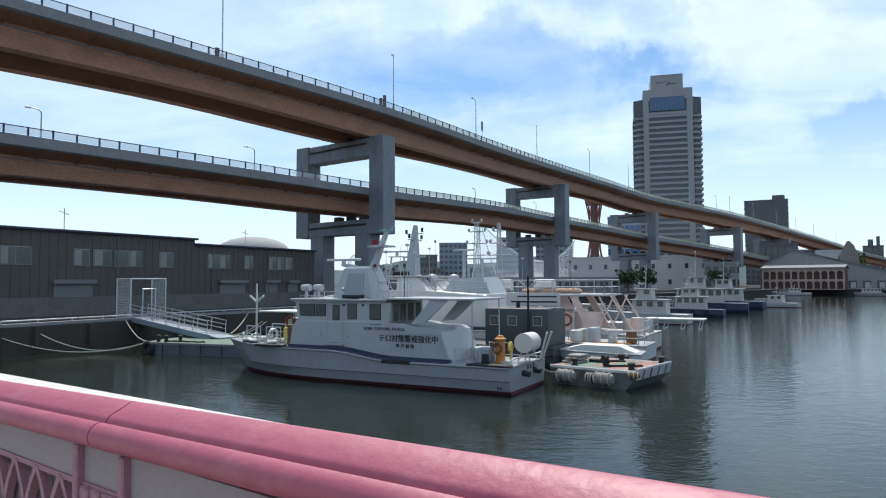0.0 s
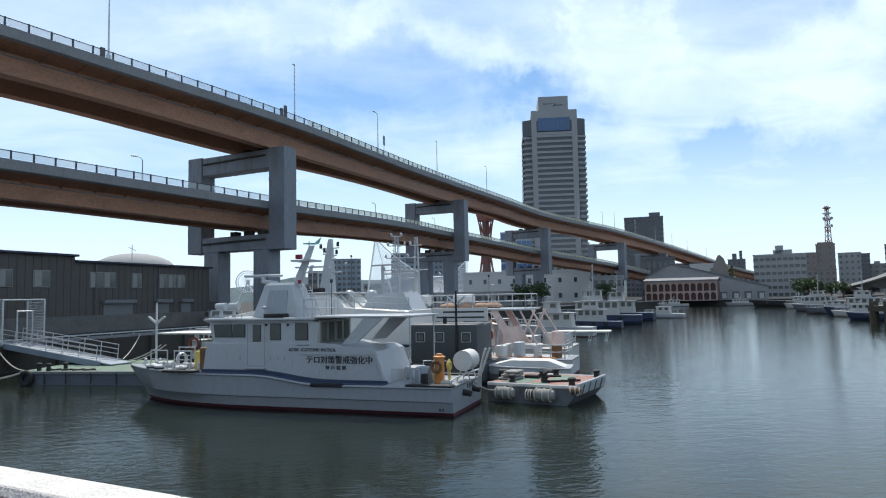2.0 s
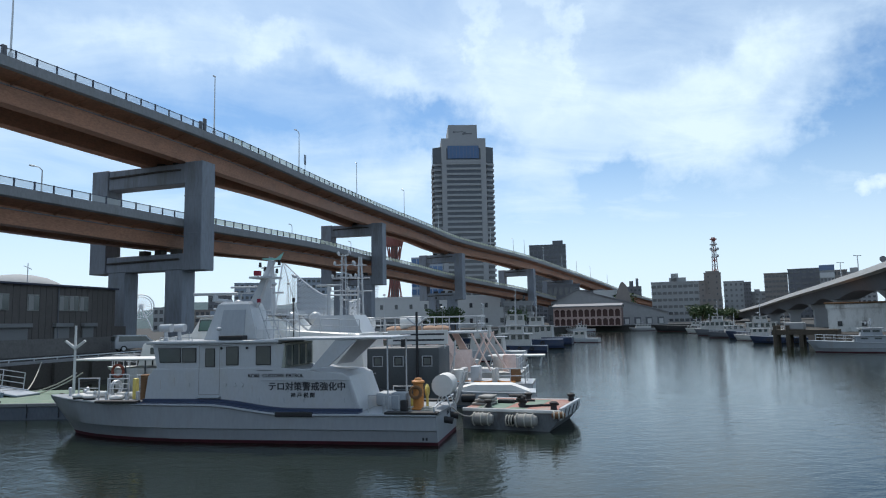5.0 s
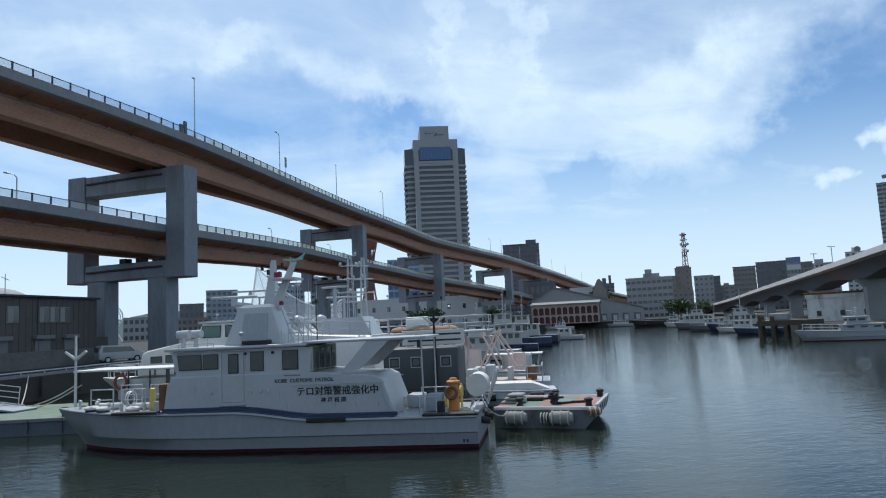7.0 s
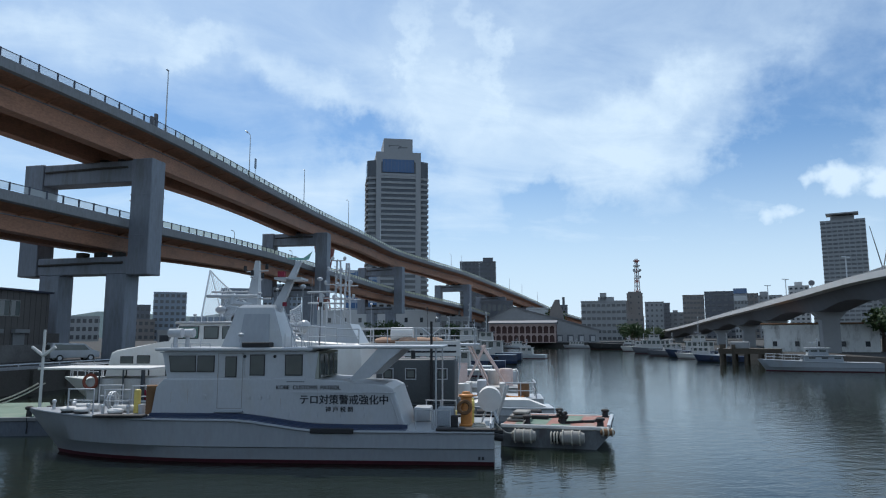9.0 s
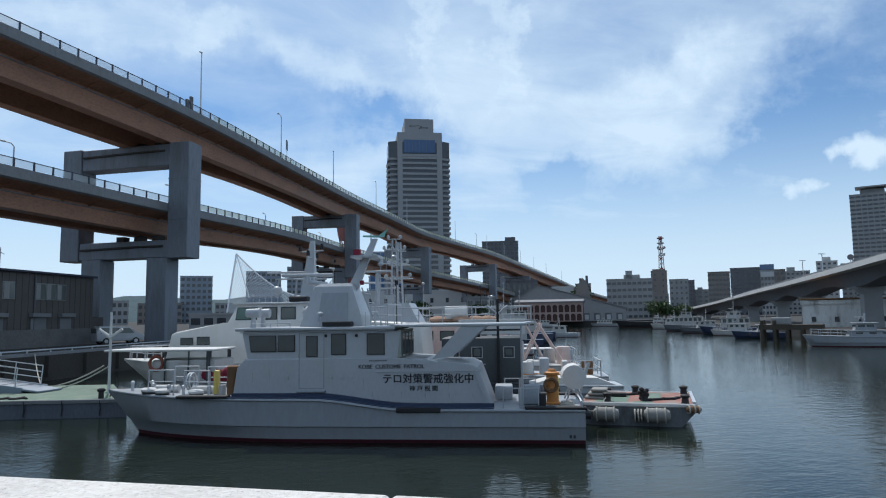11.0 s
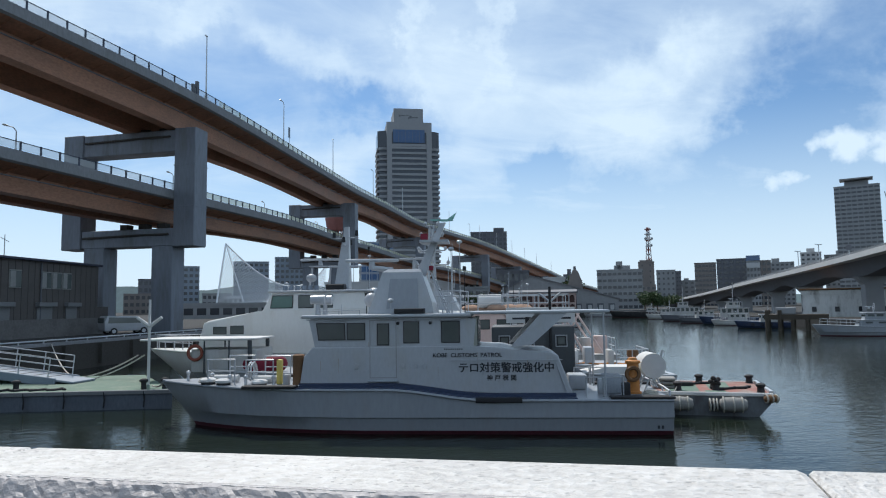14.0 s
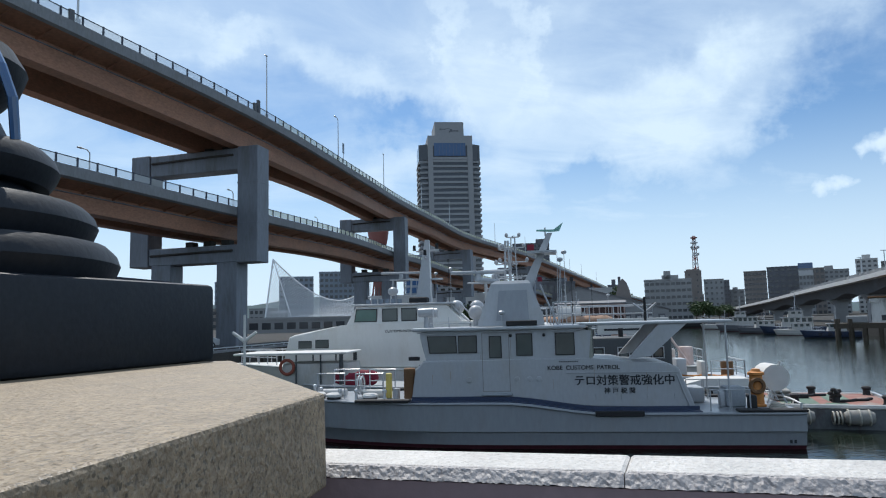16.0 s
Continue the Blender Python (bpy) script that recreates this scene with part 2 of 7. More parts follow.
ASPHALT = mat("asphalt", (0.06, 0.06, 0.06), 0.9, 0, 0.2, 0.4, 20, 0.01)
GROUND = mat("quay_paving", (0.058, 0.056, 0.054), 0.95, 0, 0.2, 0.15, 5, 0.02, (0.04, 0.045, 0.035), 0.6, (1, 1, 1), 0.15)
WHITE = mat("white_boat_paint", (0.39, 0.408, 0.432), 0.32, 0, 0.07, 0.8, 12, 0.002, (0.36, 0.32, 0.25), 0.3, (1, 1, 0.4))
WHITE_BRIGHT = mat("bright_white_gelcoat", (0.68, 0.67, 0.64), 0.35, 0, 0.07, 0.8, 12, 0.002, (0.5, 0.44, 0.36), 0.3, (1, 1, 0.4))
WHITE_OLD = mat("worn_white_paint", (0.45, 0.445, 0.43), 0.45, 0, 0.1, 1.2, 14, 0.003, (0.35, 0.26, 0.17), 0.4, (1, 1, 0.4))
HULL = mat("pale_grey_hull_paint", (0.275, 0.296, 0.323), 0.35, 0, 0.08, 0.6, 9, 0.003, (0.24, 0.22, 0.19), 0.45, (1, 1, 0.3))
RED_BOOT = mat("red_antifouling", (0.075, 0.012, 0.022), 0.7, 0, 0.3, 1.5, 12, 0.004)
NAVY = mat("navy_stripe", (0.026, 0.042, 0.088), 0.45, 0, 0.1)
BLUE_HULL = mat("dark_blue_hull", (0.02, 0.035, 0.08), 0.35, 0, 0.15, 1.0, 9, 0.003, (0.12, 0.1, 0.09), 0.3)
BLACK = mat("black_rubber", (0.018, 0.018, 0.02), 0.75, 0, 0.2, 4, 40, 0.004)
WINDOW = glass("boat_window", (0.075, 0.092, 0.09), 0.08)
WINDOW_GREEN = glass("green_window", (0.06, 0.13, 0.11), 0.06)
CURTAIN = mat("window_curtain", (0.30, 0.31, 0.27), 0.9, 0, 0.2, 6, 60, 0.004, None, 0, (8, 8, 0.4))
DECK_GREY = mat("grey_deck_paint", (0.30, 0.33, 0.36), 0.75, 0, 0.15, 1.5, 20, 0.003, (0.15, 0.13, 0.11), 0.4)
DECK_GREEN = mat("green_deck_paint", (0.105, 0.165, 0.125), 0.8, 0, 0.2, 0.8, 15, 0.004, (0.3, 0.3, 0.24), 0.5)
DECK_RED = mat("worn_red_deck_paint", (0.26, 0.115, 0.09), 0.8, 0, 0.25, 0.6, 14, 0.004, (0.25, 0.27, 0.24), 0.8)
RUST = mat("rusty_brown", (0.16, 0.085, 0.04), 0.85, 0, 0.3, 4, 30, 0.006)
ORANGE = mat("orange_paint", (0.52, 0.21, 0.05), 0.6, 0, 0.15, 3, 30, 0.003, (0.2, 0.08, 0.03), 0.5)
RED = mat("red_paint", (0.42, 0.035, 0.03), 0.5, 0, 0.15)
FADED_RED = mat("faded_red_ring", (0.24, 0.06, 0.035), 0.6, 0, 0.2, 6, 40, 0.003)
MAROON = mat("maroon_cover", (0.19, 0.012, 0.03), 0.8, 0, 0.25, 2, 25, 0.01)
YELLOW = mat("yellow_paint", (0.62, 0.5, 0.13), 0.55, 0, 0.12)
TEAL = mat("teal_paint", (0.22, 0.45, 0.40), 0.55, 0, 0.12)
CANVAS = mat("white_canvas", (0.58, 0.575, 0.56), 0.85, 0, 0.1, 3, 50, 0.01)
PONTOON_SIDE = mat("blue_grey_pontoon_side", (0.10, 0.115, 0.14), 0.8, 0, 0.2, 0.8, 10, 0.01, (0.05, 0.05, 0.045), 0.6, (1, 1, 0.4))
BARGE_STEEL = mat("scuffed_barge_steel", (0.13, 0.14, 0.15), 0.6, 0, 0.25, 1.2, 12, 0.006, (0.06, 0.04, 0.03), 0.75, (1, 1, 0.5))
FENDER_CLOTH = mat("grey_fender_cloth", (0.25, 0.245, 0.23), 0.9, 0, 0.25, 5, 40, 0.01, (0.2, 0.18, 0.15), 0.6)
DARK_BOX = mat("charcoal_paint", (0.055, 0.062, 0.068), 0.6, 0, 0.15, 1.5, 15, 0.003)
PINK_BOAT = mat("faded_pink_paint", (0.68, 0.52, 0.47), 0.5, 0, 0.1, 1, 12, 0.002, (0.4, 0.25, 0.2), 0.4)
TAN = mat("tan_tarpaulin", (0.36, 0.23, 0.16), 0.9, 0, 0.2, 2, 30, 0.02)
ROPE = mat("rope", (0.42, 0.40, 0.35), 0.95, 0, 0.3, 8, 60, 0.01)
CLADDING = mat("dark_brown_cladding", (0.088, 0.079, 0.074), 0.75, 0, 0.12, 0.5, 6, 0.004, (0.05, 0.048, 0.045), 0.5)
ROOF_BLUE = mat("dark_blue_roof", (0.03, 0.035, 0.06), 0.5, 0, 0.1)
SHUTTER = mat("grey_shutter", (0.16, 0.165, 0.17), 0.6, 0, 0.1, 1, 10, 0.004)
FRAME = mat("pale_window_frame", (0.24, 0.24, 0.23), 0.6, 0, 0.1)
LETTER = mat("black_lettering", (0.02, 0.022, 0.028), 0.6, 0, 0.1)
HOTEL_WALL = mat("hotel_concrete", (0.285, 0.29, 0.30), 0.85, 0, 0.06, 0.05, 1, 0.0)
HOTEL_DARK = glass("hotel_windows", (0.035, 0.04, 0.05), 0.12)
HOTEL_BLUE = glass("blue_glass", (0.03, 0.085, 0.20), 0.08)
CITY_GREY = mat("grey_facade", (0.28, 0.285, 0.29), 0.85, 0, 0.08, 0.05, 0.8, 0.0)
CITY_BROWN = mat("brown_facade", (0.20, 0.178, 0.165), 0.85, 0, 0.1, 0.05, 0.8, 0.0)
CITY_DARK = mat("dark_facade", (0.115, 0.12, 0.135), 0.75, 0, 0.1, 0.05, 0.8, 0.0)
CITY_BLUE = mat("blue_grey_facade", (0.21, 0.25, 0.30), 0.6, 0, 0.1, 0.05, 0.8, 0.0)
CITY_WHITE = mat("white_facade", (0.48, 0.485, 0.485), 0.8, 0, 0.06, 0.05, 0.8, 0.0)
PALE_STAINED = mat("stained_pale_wall", (0.68, 0.68, 0.66), 0.85, 0, 0.15, 0.5, 4, 0.005, (0.13, 0.11, 0.09), 0.7, (1, 1, 0.4))
PALE_PINK = mat("pale_pink_stucco", (0.42, 0.31, 0.28), 0.85, 0, 0.08, 0.2, 2, 0.0)
ARCADE_RED = mat("dark_red_shade", (0.09, 0.048, 0.043), 0.8, 0, 0.15)
SHED_ROOF = mat("grey_shed_roof", (0.17, 0.17, 0.18), 0.7, 0, 0.08, 0.2, 2, 0.0)
RED_TOWER = mat("tower_red", (0.27, 0.10, 0.085), 0.6, 0, 0.1)
LATTICE_WHITE = mat("white_lattice", (0.72, 0.73, 0.74), 0.5, 0, 0.05)
FADED_STREAK = mat("pale_rust_streak", (0.33, 0.29, 0.24), 0.6, 0, 0.2, 8, 40, 0.0)
LEAF = mat("leaves", (0.045, 0.075, 0.025), 0.6, 0, 0.4, 2, 20, 0.0, None, 0, (1, 1, 1), 0.3)
BARK = mat("bark", (0.10, 0.075, 0.055), 0.9, 0, 0.3, 3, 20, 0.02)
TIMBER = mat("wet_timber", (0.07, 0.055, 0.04), 0.85, 0, 0.3, 2, 15, 0.01)
# blue of the far air is mixed into the hill colour as haze
HILL = mat("hazy_wooded_hill", (0.07, 0.11, 0.12), 0.95, 0, 0.2, 0.01, 0.1, 0.0)
COPING = granite("white_granite", (0.55, 0.525, 0.495), (0.17, 0.16, 0.15), 300, 0.11, (0.42, 0.40, 0.375), 0.010, 0.2, 0.25)
# same stone, split; the shade of the front edge is put into its colour
COPING_ROUGH = granite("shaded_split_granite", (0.37, 0.345, 0.34), (0.17, 0.155, 0.155), 300, 0.2, (0.30, 0.28, 0.275), 0.008, 0.35, 0.22)
BROWN_GRANITE = granite("brown_granite", (0.165, 0.118, 0.082), (0.028, 0.021, 0.017), 330, 0.44, (0.07, 0.05, 0.035), 0.012, 0.5, 0.5)
TAN_GRANITE = granite("tan_granite", (0.26, 0.20, 0.13), (0.05, 0.045, 0.035), 290, 0.26, (0.16, 0.115, 0.075), 0.012, 0.35, 0.4)
PINK = mat("pink_rail_paint", (0.345, 0.075, 0.12), 0.5, 0, 0.08, 4, 30, 0.004, (0.42, 0.16, 0.2), 0.5)
PARAPET = mat("mauve_parapet_paint", (0.20, 0.155, 0.175), 0.75, 0, 0.1, 2.5, 40, 0.004, (0.2, 0.16, 0.17), 0.5)
PARAPET_GREY = mat("grey_parapet_panel", (0.27, 0.225, 0.235), 0.75, 0, 0.1, 2.5, 40, 0.004)
IRON = mat("blue_black_iron", (0.012, 0.015, 0.021), 0.5, 0, 0.25, 6, 50, 0.002, (0.03, 0.03, 0.03), 0.3, (1, 1, 1), 0.3)
PLINTH = mat("stained_plinth_concrete", (0.135, 0.13, 0.125), 0.9, 0, 0.2, 0.5, 6, 0.01, (0.07, 0.065, 0.06), 0.6)
LATTICE_PINK = mat("dull_pink_cast_iron", (0.30, 0.155, 0.185), 0.65, 0, 0.15, 6, 60, 0.004, (0.2, 0.09, 0.11), 0.5)
PAVING = mat("pavement_blocks", (0.34, 0.31, 0.28), 0.9, 0, 0.15, 3, 25, 0.01)


# ---- mesh helpers ----
def box(bm, x0, x1, y0, y1, z0, z1, m=None):
    r = bmesh.ops.create_cube(bm, size=1)["verts"]
    t = Matrix.Translation(((x0 + x1) / 2, (y0 + y1) / 2, (z0 + z1) / 2)) @ Matrix.Diagonal((abs(x1 - x0), abs(y1 - y0), abs(z1 - z0), 1))
    bmesh.ops.transform(bm, matrix=(m @ t) if m else t, verts=r)
    return r


def soft_box(bm, x0, x1, y0, y1, z0, z1, bevel=0.02, seg=2, m=None):
    tmp = bmesh.new()
    box(tmp, x0, x1, y0, y1, z0, z1)
    bmesh.ops.bevel(tmp, geom=tmp.edges[:], offset=bevel, segments=seg, affect="EDGES", profile=0.5)
    absorb(bm, tmp, m)


def absorb(bm, other, m=None):
    """Adds another bmesh to bm, moved by m, and frees it."""
    if m:
        other.transform(m)
    made = [bm.verts.new(v.co) for v in other.verts]
    other.verts.index_update()
    for f in other.faces:
        nf = bm.faces.new([made[v.index] for v in f.verts])
        nf.smooth = f.smooth
    other.free()


def rod(bm, a, b, r, r2=None, n=8):
    a, b = Vector(a), Vector(b)
    d = b - a
    q = d.to_track_quat("Z", "Y").to_matrix().to_4x4()
    bmesh.ops.create_cone(bm, cap_ends=True, segments=n, radius1=r, radius2=r if r2 is None else r2, depth=d.length,
                          matrix=Matrix.Translation((a + b) / 2) @ q)


def tube(bm, pts, r, n=6):
    """One continuous round pipe along a line of points."""
    pts = [Vector(p) for p in pts]
    rows = []
    side = None
    for i, p in enumerate(pts):
        a = (p - pts[i - 1]).normalized() if i else (pts[1] - p).normalized()
        b = (pts[i + 1] - p).normalized() if i < len(pts) - 1 else a
        d = (a + b).normalized() if (a + b).length > 1e-4 else a
        wide = 1 / max(math.sqrt(max((1 + a.dot(b)) / 2, 0)), 0.6)
        if side is None:
            side = d.orthogonal().normalized()
        side = (side - d * side.dot(d)).normalized() if (side - d * side.dot(d)).length > 1e-4 else d.orthogonal().normalized()
        up = d.cross(side)
        rows.append([p + (side * math.cos(2 * math.pi * k / n) + up * math.sin(2 * math.pi * k / n)) * r * wide for k in range(n)])
    loft(bm, rows)


def ball(bm, c, r, sx=1, sy=1, sz=1, u=12, v=8):
    bmesh.ops.create_uvsphere(bm, u_segments=u, v_segments=v, radius=r, matrix=Matrix.Translation(c) @ Matrix.Diagonal((sx, sy, sz, 1)))


def ring(bm, c, R, r, axis="Y", n=18, k=6):
    """A torus about an axis."""
    rows = []
    for i in range(n):
        a = 2 * math.pi * i / n
        row = []
        for j in range(k):
            b = 2 * math.pi * j / k
            p = ((R + r * math.cos(b)) * math.cos(a), (R + r * math.cos(b)) * math.sin(a), r * math.sin(b))
            if axis == "Y":
                p = (p[0], p[2], p[1])
            elif axis == "X":
                p = (p[2], p[0], p[1])
            row.append(bm.verts.new(Vector(c) + Vector(p)))
        rows.append(row)
    for i in range(n):
        for j in range(k):
            bm.faces.new((rows[i][j], rows[(i + 1) % n][j], rows[(i + 1) % n][(j + 1) % k], rows[i][(j + 1) % k]))


def loft(bm, sections, closed=True, caps=True):
    """Joins sections of as many points each into a skin."""
    rows = [[bm.verts.new(p) for p in s] for s in sections]
    k = len(rows[0])
    for a, b in zip(rows, rows[1:]):
        for j in range(k if closed else k - 1):
            q = (a[j], a[(j + 1) % k], b[(j + 1) % k], b[j])
            try:
                bm.faces.new(q)
            except ValueError:
                pass
    if caps and closed:
        bm.faces.new(rows[0][::-1])
        bm.faces.new(rows[-1])
    return rows


def prism(bm, pts, z0, z1):
    """An upright prism over a flat outline."""
    loft(bm, [[(x, y, z0) for x, y in pts], [(x, y, z1) for x, y in pts]])


def side_prism(bm, pts, y0, y1):
    """A plate with an outline in x and z, from y0 to y1."""
    loft(bm, [[(x, y0, z) for x, z in pts], [(x, y1, z) for x, z in pts]])


def lathe(bm, profile, n=24, c=(0, 0, 0)):
    secs = []
    for i in range(n):
        a = 2 * math.pi * i / n
        secs.append([(c[0] + r * math.cos(a), c[1] + r * math.sin(a), c[2] + z) for r, z in profile])
    rows = [[bm.verts.new(p) for p in s] for s in secs]
    for i in range(n):
        a, b = rows[i], rows[(i + 1) % n]
        for j in range(len(profile) - 1):
            bm.faces.new((a[j], b[j], b[j + 1], a[j + 1]))
    bm.faces.new([r[0] for r in rows][::-1])
    bm.faces.new([r[-1] for r in rows])


def as_mesh(name, bm, material, smooth=False):
    bmesh.ops.recalc_face_normals(bm, faces=bm.faces[:])
    me = bpy.data.meshes.new(name)
    if smooth:
        for f in bm.faces:
            f.smooth = True
        for e in bm.edges:
            if len(e.link_faces) == 2 and e.calc_face_angle(0) > radians(38):
                e.smooth = False
    bm.to_mesh(me)
    bm.free()
    me.materials.append(material)
    return me


def part(name, bm, material, parent=None, label="", smooth=False):
    ob = new(name, as_mesh(name, bm, material, smooth))
    ob.parent = parent
    return tagged(ob, label)


def piece(name, mesh, parent, m):
    """An object on shared mesh data."""
    ob = new(name, mesh)
    ob.parent = parent
    ob.matrix_local = m
    return ob


def thing(name, m, label, category, group="", kind=""):
    ob = new(name)
    ob.matrix_world = m
    ob.empty_display_size = 0.3
    return tagged(ob, label, category, group, kind)


def solid(name, bm, material, label, category="", kind="", m=None, smooth=False, group=""):
    ob = new(name, as_mesh(name, bm, material, smooth))
    if m:
        ob.matrix_world = m
    return tagged(ob, label, category, group, kind)


def B():
    return bmesh.new()


def lettering(name, text, size, material, parent, m, label="", depth=0.006, bold=0.0):
    """Raised letters in the built-in font, as one mesh."""
    cu = bpy.data.curves.new(name, "FONT")
    cu.body, cu.size, cu.extrude = text, size, depth
    cu.align_x = "CENTER"
    tmp = bpy.data.objects.new(name, cu)
    scene.collection.objects.link(tmp)
    me = bpy.data.meshes.new_from_object(tmp.evaluated_get(bpy.context.evaluated_depsgraph_get()))
    bpy.data.objects.remove(tmp)
    bm = bmesh.new()
    for dx, dy in ((0, 0), (bold, 0), (-bold, 0), (0, bold)) if bold else ((0, 0),):
        for v in me.vertices:
            v.co.x, v.co.y = v.co.x + dx, v.co.y + dy
        bm.from_mesh(me)
        for v in me.vertices:
            v.co.x, v.co.y, v.co.z = v.co.x - dx, v.co.y - dy, v.co.z + 0.0004
    bm.to_mesh(me)
    bm.free()
    me.materials.clear()
    me.materials.append(material)
    ob = new(name, me)
    ob.parent = parent
    ob.matrix_local = m
    return tagged(ob, label)


# ---- water and land ----
bm = B()
bmesh.ops.create_grid(bm, x_segments=2, y_segments=2, size=4500)
solid("water", bm, WATER, "dark green rippled harbour water", "water", "structure")

BANK = [(-42, 14), (-36.3, 30), (-31, 41.5), (-24.6, 57.5), (-16.5, 73.6), (2, 108), (30, 146), (62, 187), (98, 229), (137, 210)]
bm = B()
prism(bm, BANK + [(160, 240), (3800, 2200), (3800, 4300), (-4000, 4300), (-4000, -200), (-60, -200)], -3.0, 1.8)
solid("ground", bm, GROUND, "grey paved quay and city ground", "ground", "structure")
bm = B()
prism(bm, [(137, 209.5), (114, 166), (95, 128), (83, 102), (75, 84), (71, 64), (73, 44), (80, 15), (3800, -400), (3800, 2190), (161, 239)], -3.0, 1.4)
solid("ground_far_quay", bm, GROUND, "grey far quay with moored boats", "ground", "structure")

# seawall cap and the darker wall face along the quay
bm = B()
for (x0, y0), (x1, y1) in zip(BANK[:-1], BANK[1:]):
    d = Vector((x1 - x0, y1 - y0, 0)).normalized()
    m = Matrix.Translation((x0, y0, 0)) @ Matrix.Rotation(math.atan2(d.y, d.x), 4, "Z")
    ln = math.hypot(x1 - x0, y1 - y0)
    box(bm, 0, ln, -0.25, 0.5, 1.802, 2.0, m)
solid("seawall_cap", bm, CONCRETE, "weathered concrete cap of the seawall", "seawall", "structure")
bm = B()
for (x0, y0), (x1, y1) in zip(BANK[:5], BANK[1:6]):
    d = Vector((x1 - x0, y1 - y0, 0)).normalized()
    m = Matrix.Translation((x0, y0, 0)) @ Matrix.Rotation(math.atan2(d.y, d.x), 4, "Z")
    ln = math.hypot(x1 - x0, y1 - y0)
    box(bm, 0.02, ln - 0.02, -0.22, 0.1, -1.5, 1.795, m)
    for k in range(int(ln / 4)):
        box(bm, 2 + 4 * k, 2.35 + 4 * k, -0.5, -0.2, 0.3, 1.75, m)
solid("seawall", bm, CONCRETE_DARK, "dark concrete seawall with fender posts", "seawall", "structure")


# ---- the elevated road ----
LINE = [(-95, -25), (-62, 21), (-45.5, 44), (-28.6, 67.5), (-12.6, 89.5), (4, 119.5), (17.5, 148), (33, 174), (49, 200), (70, 224),
        (90.6, 246.5), (128.6, 295.5), (168, 342), (212, 388), (270, 440)]
UPPER = [28.8, 28.8, 28.8, 28.75, 28.35, 28.35, 29.5, 29.6, 29.4, 28.8, 28.0, 26.6, 23.8, 19.0, 14.0]
LOWER = [17.7, 17.7, 17.7, 17.7, 17.5, 18.4, 18.9, 18.7, 18.2, 17.0, 15.6, 13.0, 11.0, 9.5, 8.0]
PIERS = [4, 6, 8, 10, 11, 12]                     # stations that stand on a pier
PIER_Z = {4: (11.15, 24.5), 6: (12.5, 26.0), 8: (10.9, 24.9), 10: (9.6, 23.9), 11: (8.8, 22.6), 12: (8.0, 20.4)}


def spline(vals, t):
    i = min(max(int(t), 0), len(vals) - 2)
    f = t - i
    p0, p1, p2, p3 = vals[max(i - 1, 0)], vals[i], vals[i + 1], vals[min(i + 2, len(vals) - 1)]
    return 0.5 * (2 * p1 + (p2 - p0) * f + (2 * p0 - 5 * p1 + 4 * p2 - p3) * f * f + (3 * p1 - p0 - 3 * p2 + p3) * f ** 3)


XS, YS = [p[0] for p in LINE], [p[1] for p in LINE]


def station(t):
    x, y = spline(XS, t), spline(YS, t)
    dx, dy = spline(XS, t + 0.02) - spline(XS, t - 0.02), spline(YS, t + 0.02) - spline(YS, t - 0.02)
    l = math.hypot(dx, dy)
    return x, y, dx / l, dy / l


def haunch(t):
    near = min(abs(t - p) * (2 if p > 10 else 1) for p in [2, *PIERS])
    return 0.5 + 0.5 * math.cos(math.pi * min(near, 1.0))


STEPS = [i * 0.125 for i in range(0, 8 * 14 + 1)]


